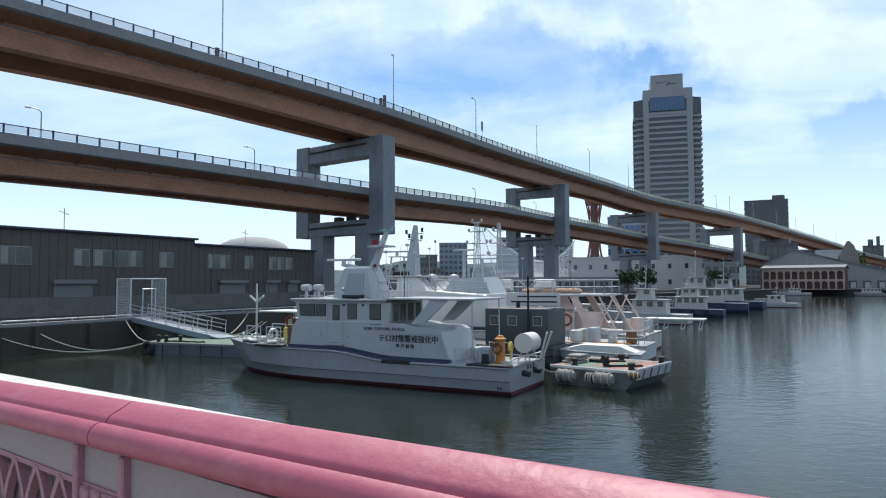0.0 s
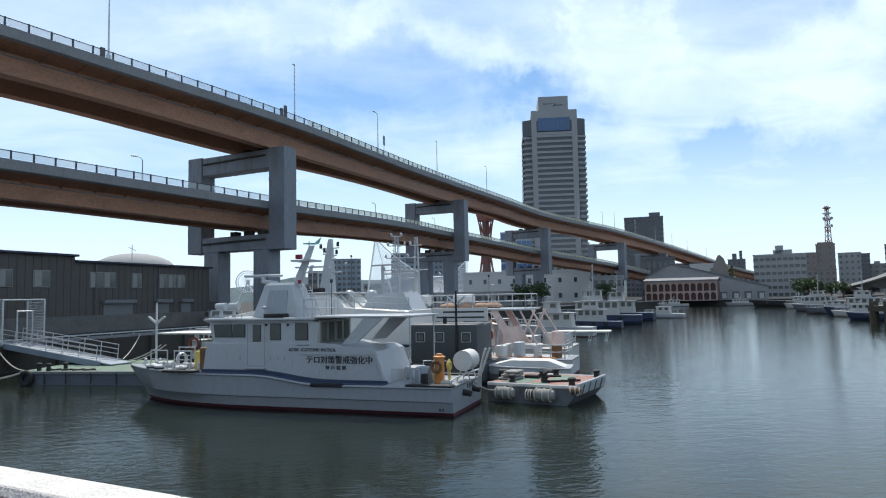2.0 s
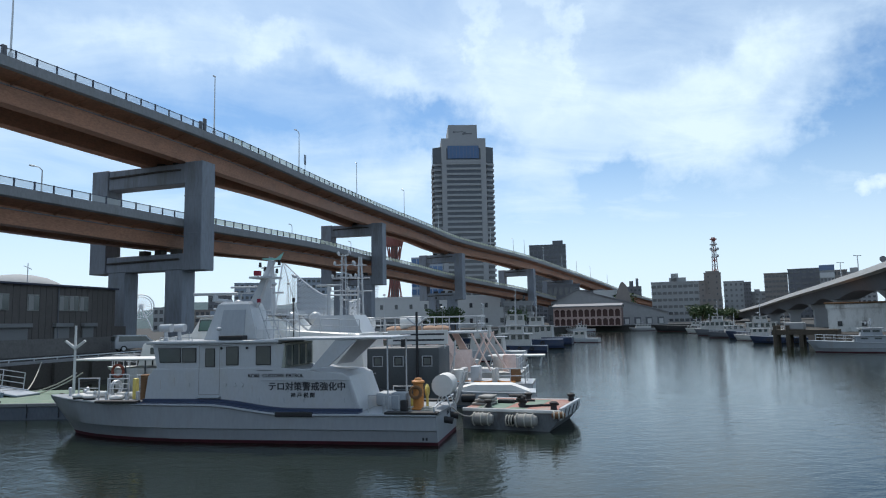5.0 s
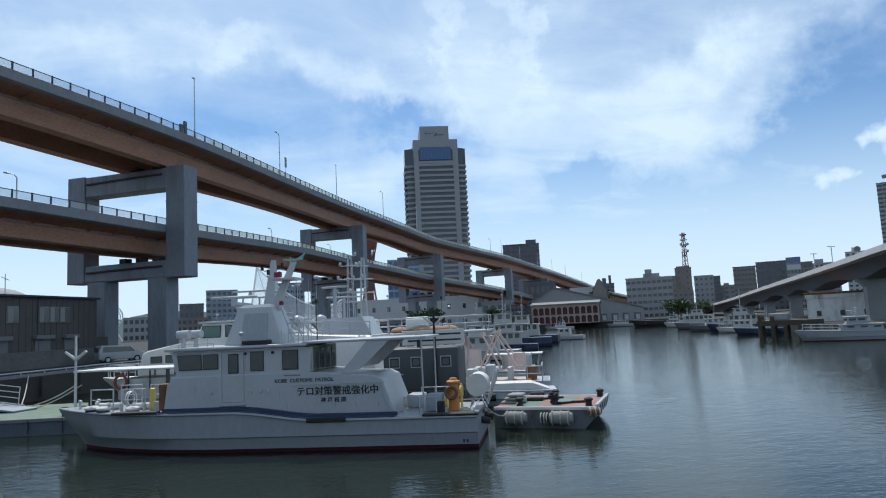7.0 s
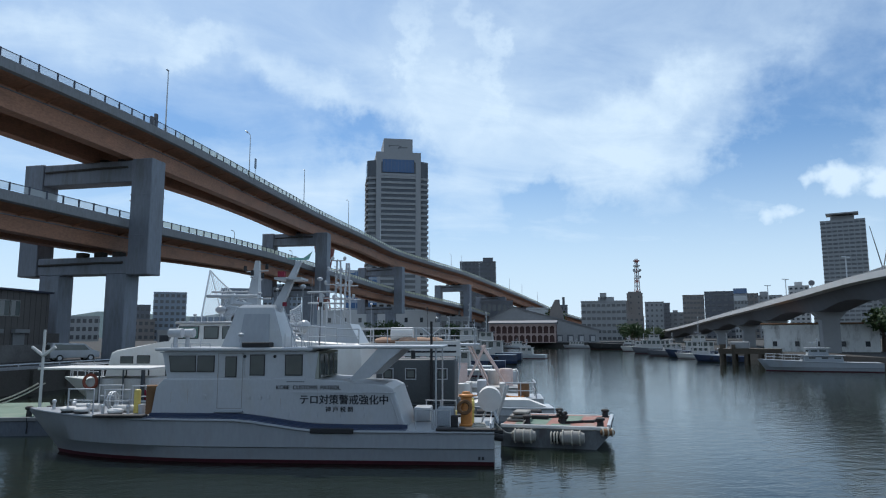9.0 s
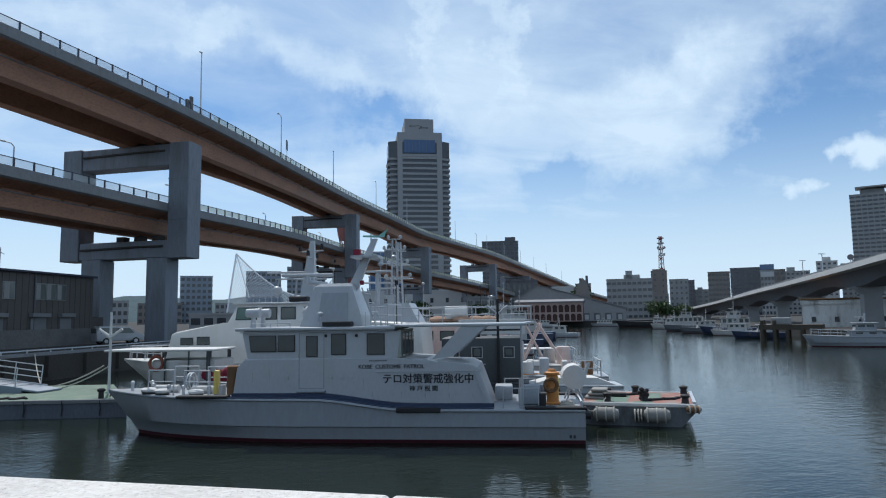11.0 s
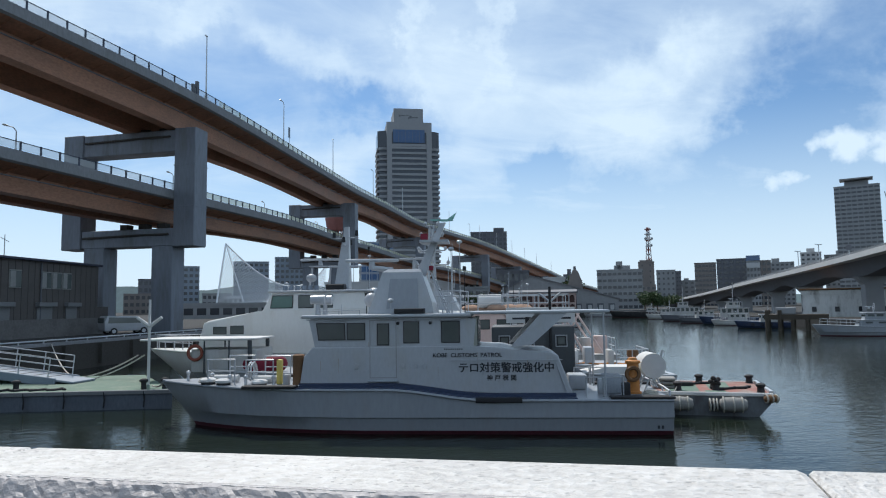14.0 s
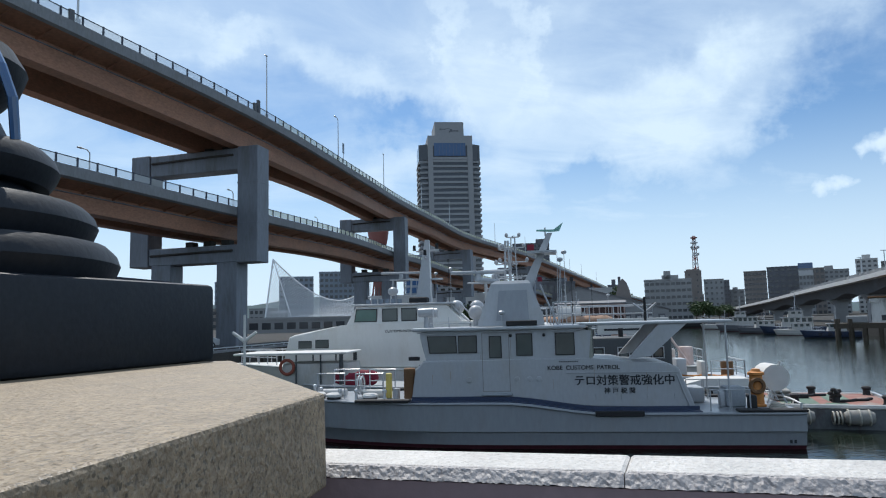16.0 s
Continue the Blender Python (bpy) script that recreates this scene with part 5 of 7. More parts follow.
railing(BB, [(22.3, 1.25, 1.85), (22.9, 1.1, 1.87), (23.5, 0.9, 1.88), (24.2, 0.55, 1.9), (24.9, 0.1, 1.9)], 0.75, 0.03)
railing(BB, [(22.3, -1.25, 1.85), (22.9, -1.1, 1.87), (23.5, -0.9, 1.88), (24.2, -0.55, 1.9), (24.9, -0.1, 1.9)], 0.75, 0.03)
railing(BB, [(7.3, 2.2, 3.78), (8.5, 2.2, 3.82), (9.7, 2.2, 3.9), (11, 2.2, 3.95)], 0.8, 0.03)
railing(BB, [(7.3, -2.2, 3.78), (8.5, -2.2, 3.82), (9.7, -2.2, 3.9), (11, -2.2, 3.95)], 0.8, 0.03)
bm = B()
loft(bm, [[(10.8, y, 4.0), (10.2, y * 0.9, 4.85), (8.0, y * 0.9, 4.9), (7.4, y, 3.8)] for y in (-1.4, 1.4)])
part("deckhouse", bm, WHITE, BB)
for y0 in (-1.1, 0.1):
    bm = B()
    loft(bm, [[(10.74, y, 4.12), (10.28, y, 4.72), (10.34, y, 4.72), (10.8, y, 4.12)] for y in (y0, y0 + 1.0)])
    part("window", bm, WINDOW, BB)
# second lattice mast on the after part
bm = B()
for y in (-0.2, 0.2):
    for dx in (-0.2, 0.2):
        rod(bm, (9.0 + dx, y, 4.9), (9.0 + dx * 0.5, y * 0.5, 8.6), 0.03)
for k in range(6):
    z = 5.2 + 0.55 * k
    tube(bm, [(8.8, -0.2, z), (9.2, 0.2, z + 0.3)], 0.02)
for z, w in ((6.4, 0.9), (7.2, 0.75), (8.0, 0.6), (8.6, 0.35)):
    tube(bm, [(9.0, -w, z), (9.0, w, z)], 0.035)
    tube(bm, [(9.0 - w, 0, z), (9.0 + w, 0, z)], 0.035)
    for s in (-1, 1):
        ball(bm, (9.0 + s * w, 0, z + 0.12), 0.1, 1, 1, 1.3, 8, 6)
part("lattice_mast", bm, WHITE, BB, "white lattice signal mast")
radar_bar(BB, (10.0, 0, 6.6), 1.8, -12)
bm = B()
tube(bm, [(10.0, 0, 4.9), (10.0, 0, 6.5)], 0.12, 8)
part("radar_post", bm, WHITE, BB)


# -- floating barge with fenders --
GM = pose(2.98, 31.38, 0, 0, 0, -36)
G = thing("barge", GM, "flat grey work barge with worn red and green deck", "barge")
bm = B()
side_prism(bm, [(0.1, -0.3), (3.35, -0.3), (4.0, 0.45), (4.1, 0.80), (0, 0.80), (0, -0.1)], 0, 3.8)
part("hull", bm, BARGE_STEEL, G, "scuffed grey raked pontoon hull")
bm = B()
box(bm, 0.02, 4.08, 0.02, 3.78, 0.801, 0.812)
part("deck", bm, DECK_RED, G, "worn red deck with grey-green patches")
for a in ((0.5, 1.7, 0.3, 3.2), (2.1, 2.9, 1.1, 3.5), (1.9, 2.6, 0.15, 0.7)):
    bm = B()
    box(bm, *a, 0.813, 0.817)
    part("deck_patch", bm, DECK_GREEN, G)
for a in ((0.0, 4.1, -0.07, 0.0), (0.0, 4.1, 3.8, 3.87)):
    bm = B()
    soft_box(bm, *a, 0.70, 0.85, 0.03, 1)
    part("rubbing_strake", bm, CANVAS, G, "pale worn edge beam")
bm = B()
side_prism(bm, [(3.98, 0.42), (4.02, 0.42), (4.13, 0.81), (4.12, 0.9), (4.0, 0.9)], 0.1, 3.8)
part("bow_coaming", bm, WHITE, G, "white painted bow edge")
for y in (0.7, 1.5, 2.3, 3.1):
    bm = B()
    side_prism(bm, [(4.0, 0.43), (4.05, 0.43), (4.16, 0.82), (4.1, 0.84)], y, y + 0.1)
    part("bow_rib", bm, BARGE_STEEL, G)
for k in range(3):
    bm = B()
    soft_box(bm, 0.05 + 0.12 * k, 0.9, 0.9 + 0.05 * k, 1.9, 0.82 + 0.14 * k, 0.92 + 0.14 * k, 0.03, 1)
    part("stacked_plank", bm, FENDER_CLOTH, G)
for x, y in ((2.3, 0.9), (3.75, 0.3), (0.95, 0.5), (3.8, 3.4), (1.9, 3.3)):
    bm = B()
    lathe(bm, [(0.02, 0), (0.15, 0), (0.13, 0.05), (0.12, 0.2), (0.17, 0.24), (0.17, 0.3), (0.1, 0.34), (0.02, 0.35)], 14, (x, y, 0.81))
    part("bollard", bm, BLACK, G, "", True)
for x0, y0, n_ in ((2.3, 0.75, 9), (1.2, 2.2, 7)):
    bm = B()
    tube(bm, [(x0 + 0.17 * k + 0.1 * math.sin(k * 2.3), y0 + 0.12 * k + 0.1 * math.cos(k * 1.7), 0.86) for k in range(n_)], 0.045, 6)
    part("chain", bm, BLACK, G)
bm = B()
random.seed(21)
for k in range(9):
    ball(bm, (2.3 + random.uniform(-0.16, 0.16), 0.9 + random.uniform(-0.16, 0.16), 0.9 + 0.045 * k), 0.10, 1, 1, 0.8, 8, 6)
part("net", bm, BLACK, G, "black net heaped on a bollard")
bm = B()
soft_box(bm, 0.9, 1.6, 1.9, 2.2, 0.81, 0.97, 0.03, 1)
part("deck_fitting", bm, BLACK, G)
fender("fender", GM @ Matrix.Translation((0.95, -0.3, 0.45)), 0.95, 0.24)
fender("fender", GM @ Matrix.Translation((2.75, -0.3, 0.45)), 0.95, 0.25)
fender("fender", GM @ Matrix.Translation((2.1, -0.26, 0.42)), 0.35, 0.2, BLACK)
fender("fender", GM @ Matrix.Translation((4.02, -0.1, 0.66)) @ Matrix.Rotation(radians(20), 4, "Z"), 0.55, 0.13, RUST)


# -- charcoal work boat between the launch and the pink boat --
C = thing("work_boat", pose(4.32, 38.7, 0, 0, 0, BOAT_RZ), "work boat with charcoal deckhouse and white sign board", "work boat")
hull_parts(C, 11.5, 3.2, lambda x: 1.0 + 0.25 * (x / 11.5) ** 2, 1.0, DARK_BOX, BLACK)
bm = B()
soft_box(bm, 3.3, 7.1, -1.5, 1.5, 0.98, 3.1, 0.1, 3)
part("deckhouse", bm, DARK_BOX, C, "charcoal deckhouse with small square windows", True)
for x in (3.7, 5.2, 6.3):
    pane(C, x, x + 0.42, 2.2, 2.62, 1.5, 1, 0.05, 0, WINDOW)
    bm = B()
    o = [(x - 0.04, 2.16), (x + 0.46, 2.16), (x + 0.46, 2.66), (x - 0.04, 2.66)]
    for a, b in zip(o, o[1:] + o[:1]):
        box(bm, min(a[0], b[0]) - 0.02, max(a[0], b[0]) + 0.02, 1.5, 1.535, min(a[1], b[1]) - 0.02, max(a[1], b[1]) + 0.02)
    part("window_frame", bm, WHITE, C)
bm = B()
soft_box(bm, 3.1, 6.4, -0.06, 0.0, 3.2, 3.95, 0.015, 1)
part("sign_board", bm, CANVAS, C, "white sign board with dark writing")
for r in range(2):
    bm = B()
    box(bm, 3.3, 6.1 - 0.4 * r, 0.004, 0.01, 3.38 + 0.3 * r, 3.47 + 0.3 * r)
    part("writing", bm, LETTER, C)
bm = B()
for x in (3.3, 6.2):
    rod(bm, (x, -0.08, 2.95), (x, -0.08, 3.9), 0.03)
part("sign_frame", bm, GALV, C)
bm = B()
rod(bm, (2.4, 0.6, 1.0), (2.4, 0.6, 3.5), 0.11, None, 12)
part("funnel", bm, BLACK, C)
bm = B()
rod(bm, (4.4, 1.62, 1.0), (4.4, 1.62, 4.9), 0.07, 0.06, 8)
part("mooring_pole", bm, BLACK, C)
for a in (-0.5, 0.5):
    bm = B()
    rod(bm, (4.4, 1.62, 4.2), (4.4 + a, 1.62, 4.6), 0.05)
    part("pole_arm", bm, WHITE, C)
for ch in C.children:
    if ch.name.split(".")[0] not in ("hull", "boot_top", "deck", "strake", "funnel"):
        ch.location.x = -3.0
railing(C, [(7.1, 1.4, 1.1), (7.8, 1.3, 1.1), (8.7, 1.1, 1.15), (9.8, 0.7, 1.2)], 0.8, 0.025)

# -- pink boat with a life ring --
D = thing("work_boat", pose(11.2, 46.1, 0, 0, 0, BOAT_RZ), "faded pink and white work boat with flying bridge", "work boat")
hull_parts(D, 17, 4.8, lambda x: 1.15 + 0.5 * (x / 17) ** 2, 1.4, WHITE_OLD, RED_BOOT, TAN)
bm = B()
side_prism(bm, [(4.9, 1.2), (12.5, 1.4), (12.0, 3.3), (10.8, 3.6), (6.6, 3.6), (6.2, 2.6), (5.0, 2.5)], -1.9, 1.9)
bmesh.ops.bevel(bm, geom=[e for e in bm.edges if abs((e.verts[0].co - e.verts[1].co).y) < 0.01], offset=0.12, segments=2, affect="EDGES", profile=0.5)
part("deckhouse", bm, PINK_BOAT, D, "faded pink deckhouse", True)
for s in (1, -1):
    for x in (6.2, 7.5, 8.8, 10.1):
        pane(D, x, x + 0.9, 2.65, 3.25, s * 1.89, s, 0.05)
bm = B()
soft_box(bm, 2.6, 12.6, -2.1, 2.1, 3.6, 3.74, 0.05, 2)
part("roof", bm, WHITE, D, "", True)
for s in (1, -1):
    bm = B()
    side_prism(bm, [(3.4, 1.3), (4.0, 1.3), (5.2, 3.6), (4.7, 3.6)], s * 1.95, s * 1.82)
    part("strut", bm, PINK_BOAT, D)
railing(D, [(2.8, 2.0, 3.74), (4.6, 2.0, 3.74), (6.4, 2.0, 3.74), (8.2, 2.0, 3.74), (10.0, 2.0, 3.74), (11.8, 2.0, 3.74)], 0.95, 0.035)
railing(D, [(2.8, -2.0, 3.74), (2.8, 0, 3.74), (2.8, 2.0, 3.74)], 0.95, 0.035)
railing(D, [(2.8, -2.0, 3.74), (4.6, -2.0, 3.74), (6.4, -2.0, 3.74), (8.2, -2.0, 3.74), (10.0, -2.0, 3.74), (11.8, -2.0, 3.74)], 0.95, 0.035)
for x, y in ((7.5, 0.4), (11.0, -0.2)):
    bm = B()
    rod(bm, (x - 0.7, y, 4.35), (x + 0.7, y, 4.35), 0.42, None, 14)
    part("liferaft", bm, CANVAS, D, "", True)
bm = B()
for z, w in ((6.6, 0.9), (7.5, 0.7), (8.4, 0.45)):
    tube(bm, [(11.2, -w, z), (11.2, w, z)], 0.04)
    tube(bm, [(11.2 - w, 0, z), (11.2 + w, 0, z)], 0.04)
    ball(bm, (11.2 + w, 0, z + 0.15), 0.13, 1, 1, 1.3, 8, 6)
for dx in (-0.25, 0.25):
    rod(bm, (11.2 + dx, 0, 3.74), (11.2 + dx * 0.3, 0, 9.0), 0.07)
for k in range(6):
    tube(bm, [(10.97, 0, 4.2 + 0.7 * k), (11.42, 0, 4.5 + 0.7 * k)], 0.03)
part("lattice_mast", bm, WHITE, D, "tall white lattice mast")
radar_bar(D, (12.6, 0, 6.2), 2.4, 20)
bm = B()
tube(bm, [(12.6, 0, 3.74), (12.6, 0, 6.1)], 0.1, 8)
tube(bm, [(11.2, 0, 6.0), (12.6, 0, 6.0)], 0.05, 8)
part("radar_post", bm, WHITE, D)
bm = B()
random.seed(11)
for k in range(5):
    ball(bm, (5.5 + 0.8 * k, random.uniform(-0.5, 0.8), 3.9), 0.55, 1.2, 0.8, 0.45, 10, 7)
part("tarpaulin", bm, TAN, D, "brown folded tarpaulin on the roof", True)

# -- small white launch and deck boat --
E1 = thing("launch", pose(9.6, 40.3, 0, 0, 0, BOAT_RZ), "small white launch with cabinets and a tender on deck", "launch")
hull_parts(E1, 8.5, 2.9, lambda x: 0.95 + 0.25 * (x / 8.5) ** 2, 0.9, WHITE, RED_BOOT, TAN)
for x, w, h, m in ((3.0, 0.5, 0.9, WHITE), (3.8, 0.35, 0.8, WHITE_OLD), (5.6, 1.1, 0.95, PINK_BOAT), (2.0, 0.3, 0.75, WHITE_OLD)):
    bm = B()
    soft_box(bm, x, x + w, -0.2, 0.9, 0.94, 0.94 + h, 0.06, 2)
    part("cabinet", bm, m, E1, "", True)
railing(E1, [(0.4, 1.5, 0.95), (1.2, 1.55, 0.95), (2.0, 1.6, 0.96)], 0.8, 0.03)
railing(E1, [(0.4, -1.5, 0.95), (0.4, 0, 0.95), (0.4, 1.5, 0.95)], 0.8, 0.03)
bm = B()
tube(bm, [(4.6, 0.5, 1.0), (4.4, 0.5, 3.3)], 0.05)
tube(bm, [(4.9, 0.3, 1.0), (4.4, 0.5, 2.6)], 0.04)
part("davit", bm, WHITE, E1)
tender = thing("tender", pose(8.5, 37.3, 0, 0, 0, BOAT_RZ + 4), "small covered white tender afloat beside a launch", "tender")
hull_parts(tender, 5.2, 1.9, lambda x: 0.75 + 0.15 * (x / 5.2) ** 2, 0.5, WHITE, CITY_BLUE, CANVAS, 0.85, 0.1, 0.35)
bm = B()
side_prism(bm, [(0.3, 0.76), (4.4, 0.82), (3.2, 1.12), (1.2, 1.1)], -0.75, 0.75)
part("cover", bm, CANVAS, tender, "white canvas cover")
for x in (1.0, 3.4):
    bm = B()
    rod(bm, (x - 0.35, 1.1, 0.5), (x + 0.35, 1.1, 0.5), 0.2, None, 12)
    part("fender", bm, BLACK, tender, "", True)

# pontoon walkway behind the boats with a dark mooring pole
PW = thing("pontoon_walkway", pose(14.5, 47.5, 0, 0, 0, BOAT_RZ), "narrow grey floating walkway on rails", "pontoon")
bm = B()
soft_box(bm, 3, 22, -0.9, 0.9, 0.35, 0.75, 0.03, 1)
part("walkway", bm, CANVAS, PW)
bm = B()
for k in range(2, 7):
    box(bm, -3.5 + 4 * k, -2.3 + 4 * k, -0.75, 0.75, -0.3, 0.349)
part("float", bm, CITY_DARK, PW)


# -- boats farther along both quays, from one builder --
def craft(name, at, k_, L, beam, deck, hull_m, house, label, mast=3.0, house2=None, rails=True, group="moored boats", house_m=None):
    p = thing(name, at @ Matrix.Scale(k_, 4), label, "boat", group)
    hull_parts(p, L, beam, lambda x: deck * (1 + 0.3 * (x / L) ** 2), L * 0.07, hull_m, RED_BOOT if hull_m is not BLUE_HULL else BLACK, DECK_GREY)
    hm = house_m or WHITE_OLD
    for i, h in enumerate([house] + ([house2] if house2 else [])):
        x0, x1, z1 = h
        z0 = deck * 1.02 if i == 0 else house[2]
        bm = B()
        w = beam * (0.36 if i == 0 else 0.28)
        loft(bm, [[(x0, y, z0), (x1, y, z0), (x1 - 0.25, y * 0.95, z1), (x0 + 0.15, y * 0.95, z1)] for y in (-w, w)])
        part("deckhouse" if i == 0 else "wheelhouse", bm, hm, p)
        bm = B()
        soft_box(bm, x0 - 0.2, x1 + 0.15, -w - 0.15, w + 0.15, z1, z1 + 0.1, 0.03, 1)
        part("roof", bm, WHITE, p)
        n = max(int((x1 - x0) / 1.3), 1)
        for s in (1, -1):
            for k in range(n):
                a = x0 + 0.35 + k * (x1 - x0 - 0.5) / n
                pane(p, a, a + min(0.8, (x1 - x0 - 0.6) / n * 0.8), z0 + (z1 - z0) * 0.55, z1 - 0.18, s * (w * 0.985), s, 0.05)
        for k in range(2):
            bm = B()
            box(bm, x1 - 0.2, x1 - 0.02, -w * 0.8 + k * w * 0.9, -w * 0.1 + k * w * 0.9, z0 + (z1 - z0) * 0.55, z1 - 0.2)
            part("front_window", bm, WINDOW, p)
    top = (house2 or house)
    mx = (top[0] + top[1]) / 2
    bm = B()
    rod(bm, (mx, 0, top[2]), (mx - 0.2, 0, top[2] + mast), 0.1, 0.05)
    for f in (0.45, 0.7, 0.9):
        tube(bm, [(mx - 0.2 * f, -0.8 * (1.3 - f), top[2] + mast * f), (mx - 0.2 * f, 0.8 * (1.3 - f), top[2] + mast * f)], 0.035)
        ball(bm, (mx - 0.2 * f + 0.15, 0.4, top[2] + mast * f + 0.1), 0.12, 1, 1, 1.2, 8, 6)
    part("mast", bm, WHITE, p)
    radar_bar(p, (mx + 0.5, 0, top[2] + 0.7), 1.2, 15)
    if rails:
        railing(p, [(L * f, beam * 0.42 * (1 - max(f - 0.6, 0) ** 1.5 * 3.2), deck * (1 + 0.3 * f * f)) for f in (0.62, 0.7, 0.78, 0.86, 0.93)], 0.8, 0.03)
        railing(p, [(L * f, -beam * 0.42 * (1 - max(f - 0.6, 0) ** 1.5 * 3.2), deck * (1 + 0.3 * f * f)) for f in (0.62, 0.7, 0.78, 0.86, 0.93)], 0.8, 0.03)
    for k in range(4 if hull_m in (BLUE_HULL, BLACK) else 0):
        bm = B()
        ring(bm, (L * (0.2 + 0.16 * k), beam / 2 + 0.12, deck * 0.62), 0.3, 0.11, "Y", 14, 6)
        part("tyre_fender", bm, BLACK, p)
    return p


# left quay
craft("fishing_boat", pose(21.5, 73.5, 0, 0, 0, 152), 0.75, 13, 3.8, 1.4, WHITE, (3, 8, 3.4), "white work boat with a wheelhouse moored at the quay", 3.5, (5, 7.4, 5.0))
craft("tugboat", pose(37.5, 100, 0, 0, 0, 158), 0.82, 19, 5.2, 1.7, BLUE_HULL, (4, 12, 4.2), "dark blue tugboat with white deckhouse", 5.0, (7, 10.5, 6.3))
craft("tugboat", pose(44.5, 112, 0, 0, 0, 150), 0.82, 17, 5.0, 1.6, BLUE_HULL, (4, 11, 4.0), "dark blue harbour tug with white wheelhouse", 4.5, (6, 9, 5.9))
craft("motor_boat", pose(53, 119, 0, 0, 0, 140), 0.7, 11, 3.4, 1.1, WHITE, (3.5, 7, 2.9), "small grey motor boat moored by the quay", 2.2)
craft("fishing_boat", pose(30.0, 88, 0, 0, 0, 154), 0.7, 14, 4.0, 1.4, BLUE_HULL, (3, 8.5, 3.6), "blue-hulled work boat with white cabin", 4.0, (4.4, 7.4, 5.2))
craft("fishing_boat", pose(12.0, 60, 0, 0, 0, 154), 0.7, 13, 4.0, 1.5, WHITE_OLD, (3, 9.0, 3.6), "worn white boat with a long cabin", 3.0)
# small floating stage with frames at its end
st = thing("floating_stage", pose(20.8, 66.2, 0, 0, 0, BOAT_RZ), "white floating stage on tubular frames", "floating stage")
bm = B()
soft_box(bm, 0, 5.5, -1.2, 1.2, 0.85, 1.0, 0.03, 1)
part("platform", bm, CANVAS, st)
for x in (0.3, 1.9, 3.5, 5.1):
    bm = B()
    tube(bm, [(x, 1.1, 0.85), (x + 0.2, 1.1, 0.0), (x + 0.2, -1.1, 0.0), (x, -1.1, 0.85)], 0.05)
    part("frame", bm, GALV, st)
# far and right banks
craft("motor_boat", pose(99, 214, 0, 0, 0, 160), 0.7, 14, 4, 1.3, WHITE, (4, 9, 3.2), "white cabin boat at the far quay", 2.0)
craft("motor_boat", pose(117, 205, 0, 0, 0, 155), 0.7, 13, 4, 1.3, CITY_GREY, (3, 10, 3.0), "grey covered boat at the far quay", 1.5, None, False)
craft("tugboat", pose(87, 110, 0, 0, 0, 140), 0.75, 15, 4.6, 1.6, BLUE_HULL, (3, 10, 4.0), "dark tug with white house along the quay", 5.0, (5, 8.5, 5.6))
craft("fishing_boat", pose(88, 121, 0, 0, 0, 150), 0.7, 13, 4.0, 1.4, CITY_DARK, (3, 8, 3.4), "dark fishing boat with a worn cabin", 3.5)
craft("tugboat", pose(73.5, 91, 0, 0, 0, 142), 0.62, 13, 4.2, 1.5, BLUE_HULL, (3, 7, 3.4), "dark working boat beside timber piles", 4.0)
craft("fishing_boat", pose(97, 135, 0, 0, 0, 138), 0.8, 14, 4.2, 1.5, CITY_DARK, (3, 11, 3.9), "grey boat with a long white cabin", 4.5, (6, 9, 5.4))
craft("fishing_boat", pose(107, 155, 0, 0, 0, 140), 0.75, 14, 4.2, 1.5, WHITE_OLD, (3, 9, 3.5), "white boat with dark hull band", 3.0)
craft("fishing_boat", pose(79, 103, 0, 0, 0, 128), 0.6, 13, 4.0, 1.4, WHITE_OLD, (3, 8, 3.4), "small white fishing boat rafted along the quay", 4.5)
craft("barge", pose(120, 182, 0, 0, 0, 135), 0.9, 18, 6, 1.8, BLACK, (2, 5, 3.0), "long black barge at the far quay", 1.5, None, False)
craft("patrol_boat", pose(65.2, 62.8, 0, 0, 0, 140), 0.85, 15, 3.6, 1.25, HULL, (4.5, 9.6, 2.1), "pale grey patrol boat with a raked wheelhouse", 1.2, (6.2, 8.8, 3.1), True, "moored boats", HULL)


# -- small gear on masts, roofs and decks --
def aerials(p, spots, base):
    """Whip aerials, mushroom antennas and lamps on a roof or a mast."""
    for i, (x, y, h) in enumerate(spots):
        bm = B()
        rod(bm, (x, y, base), (x, y, base + h), 0.02, 0.012, 6)
        if i % 3 == 0:
            ball(bm, (x, y, base + h), 0.11, 1, 1, 0.7, 10, 6)
        elif i % 3 == 1:
            rod(bm, (x, y, base + h), (x, y, base + h + 0.16), 0.07, 0.06, 8)
        part("antenna", bm, WHITE if i % 3 != 1 else BLACK, p)


aerials(A, ((8.9, 1.2, 0.45), (10.2, -1.2, 0.6), (10.8, 0.2, 0.35), (6.9, 0.5, 2.2), (6.5, -0.5, 1.5), (7.3, 1.2, 0.5), (6.7, -1.1, 2.6)), 3.82)
aerials(BB, ((16.9, 1.4, 0.4), (16.2, -1.3, 0.7), (15.4, 1.5, 0.5), (13.2, 1.3, 1.6), (12.8, -1.0, 2.4), (13.6, 0.9, 0.8), (12.5, 0.4, 1.9)), 5.03)
aerials(D, ((5.2, 1.2, 1.6), (6.0, -0.8, 2.2), (9.3, 1.0, 1.2), (9.8, -1.1, 2.6)), 3.73)
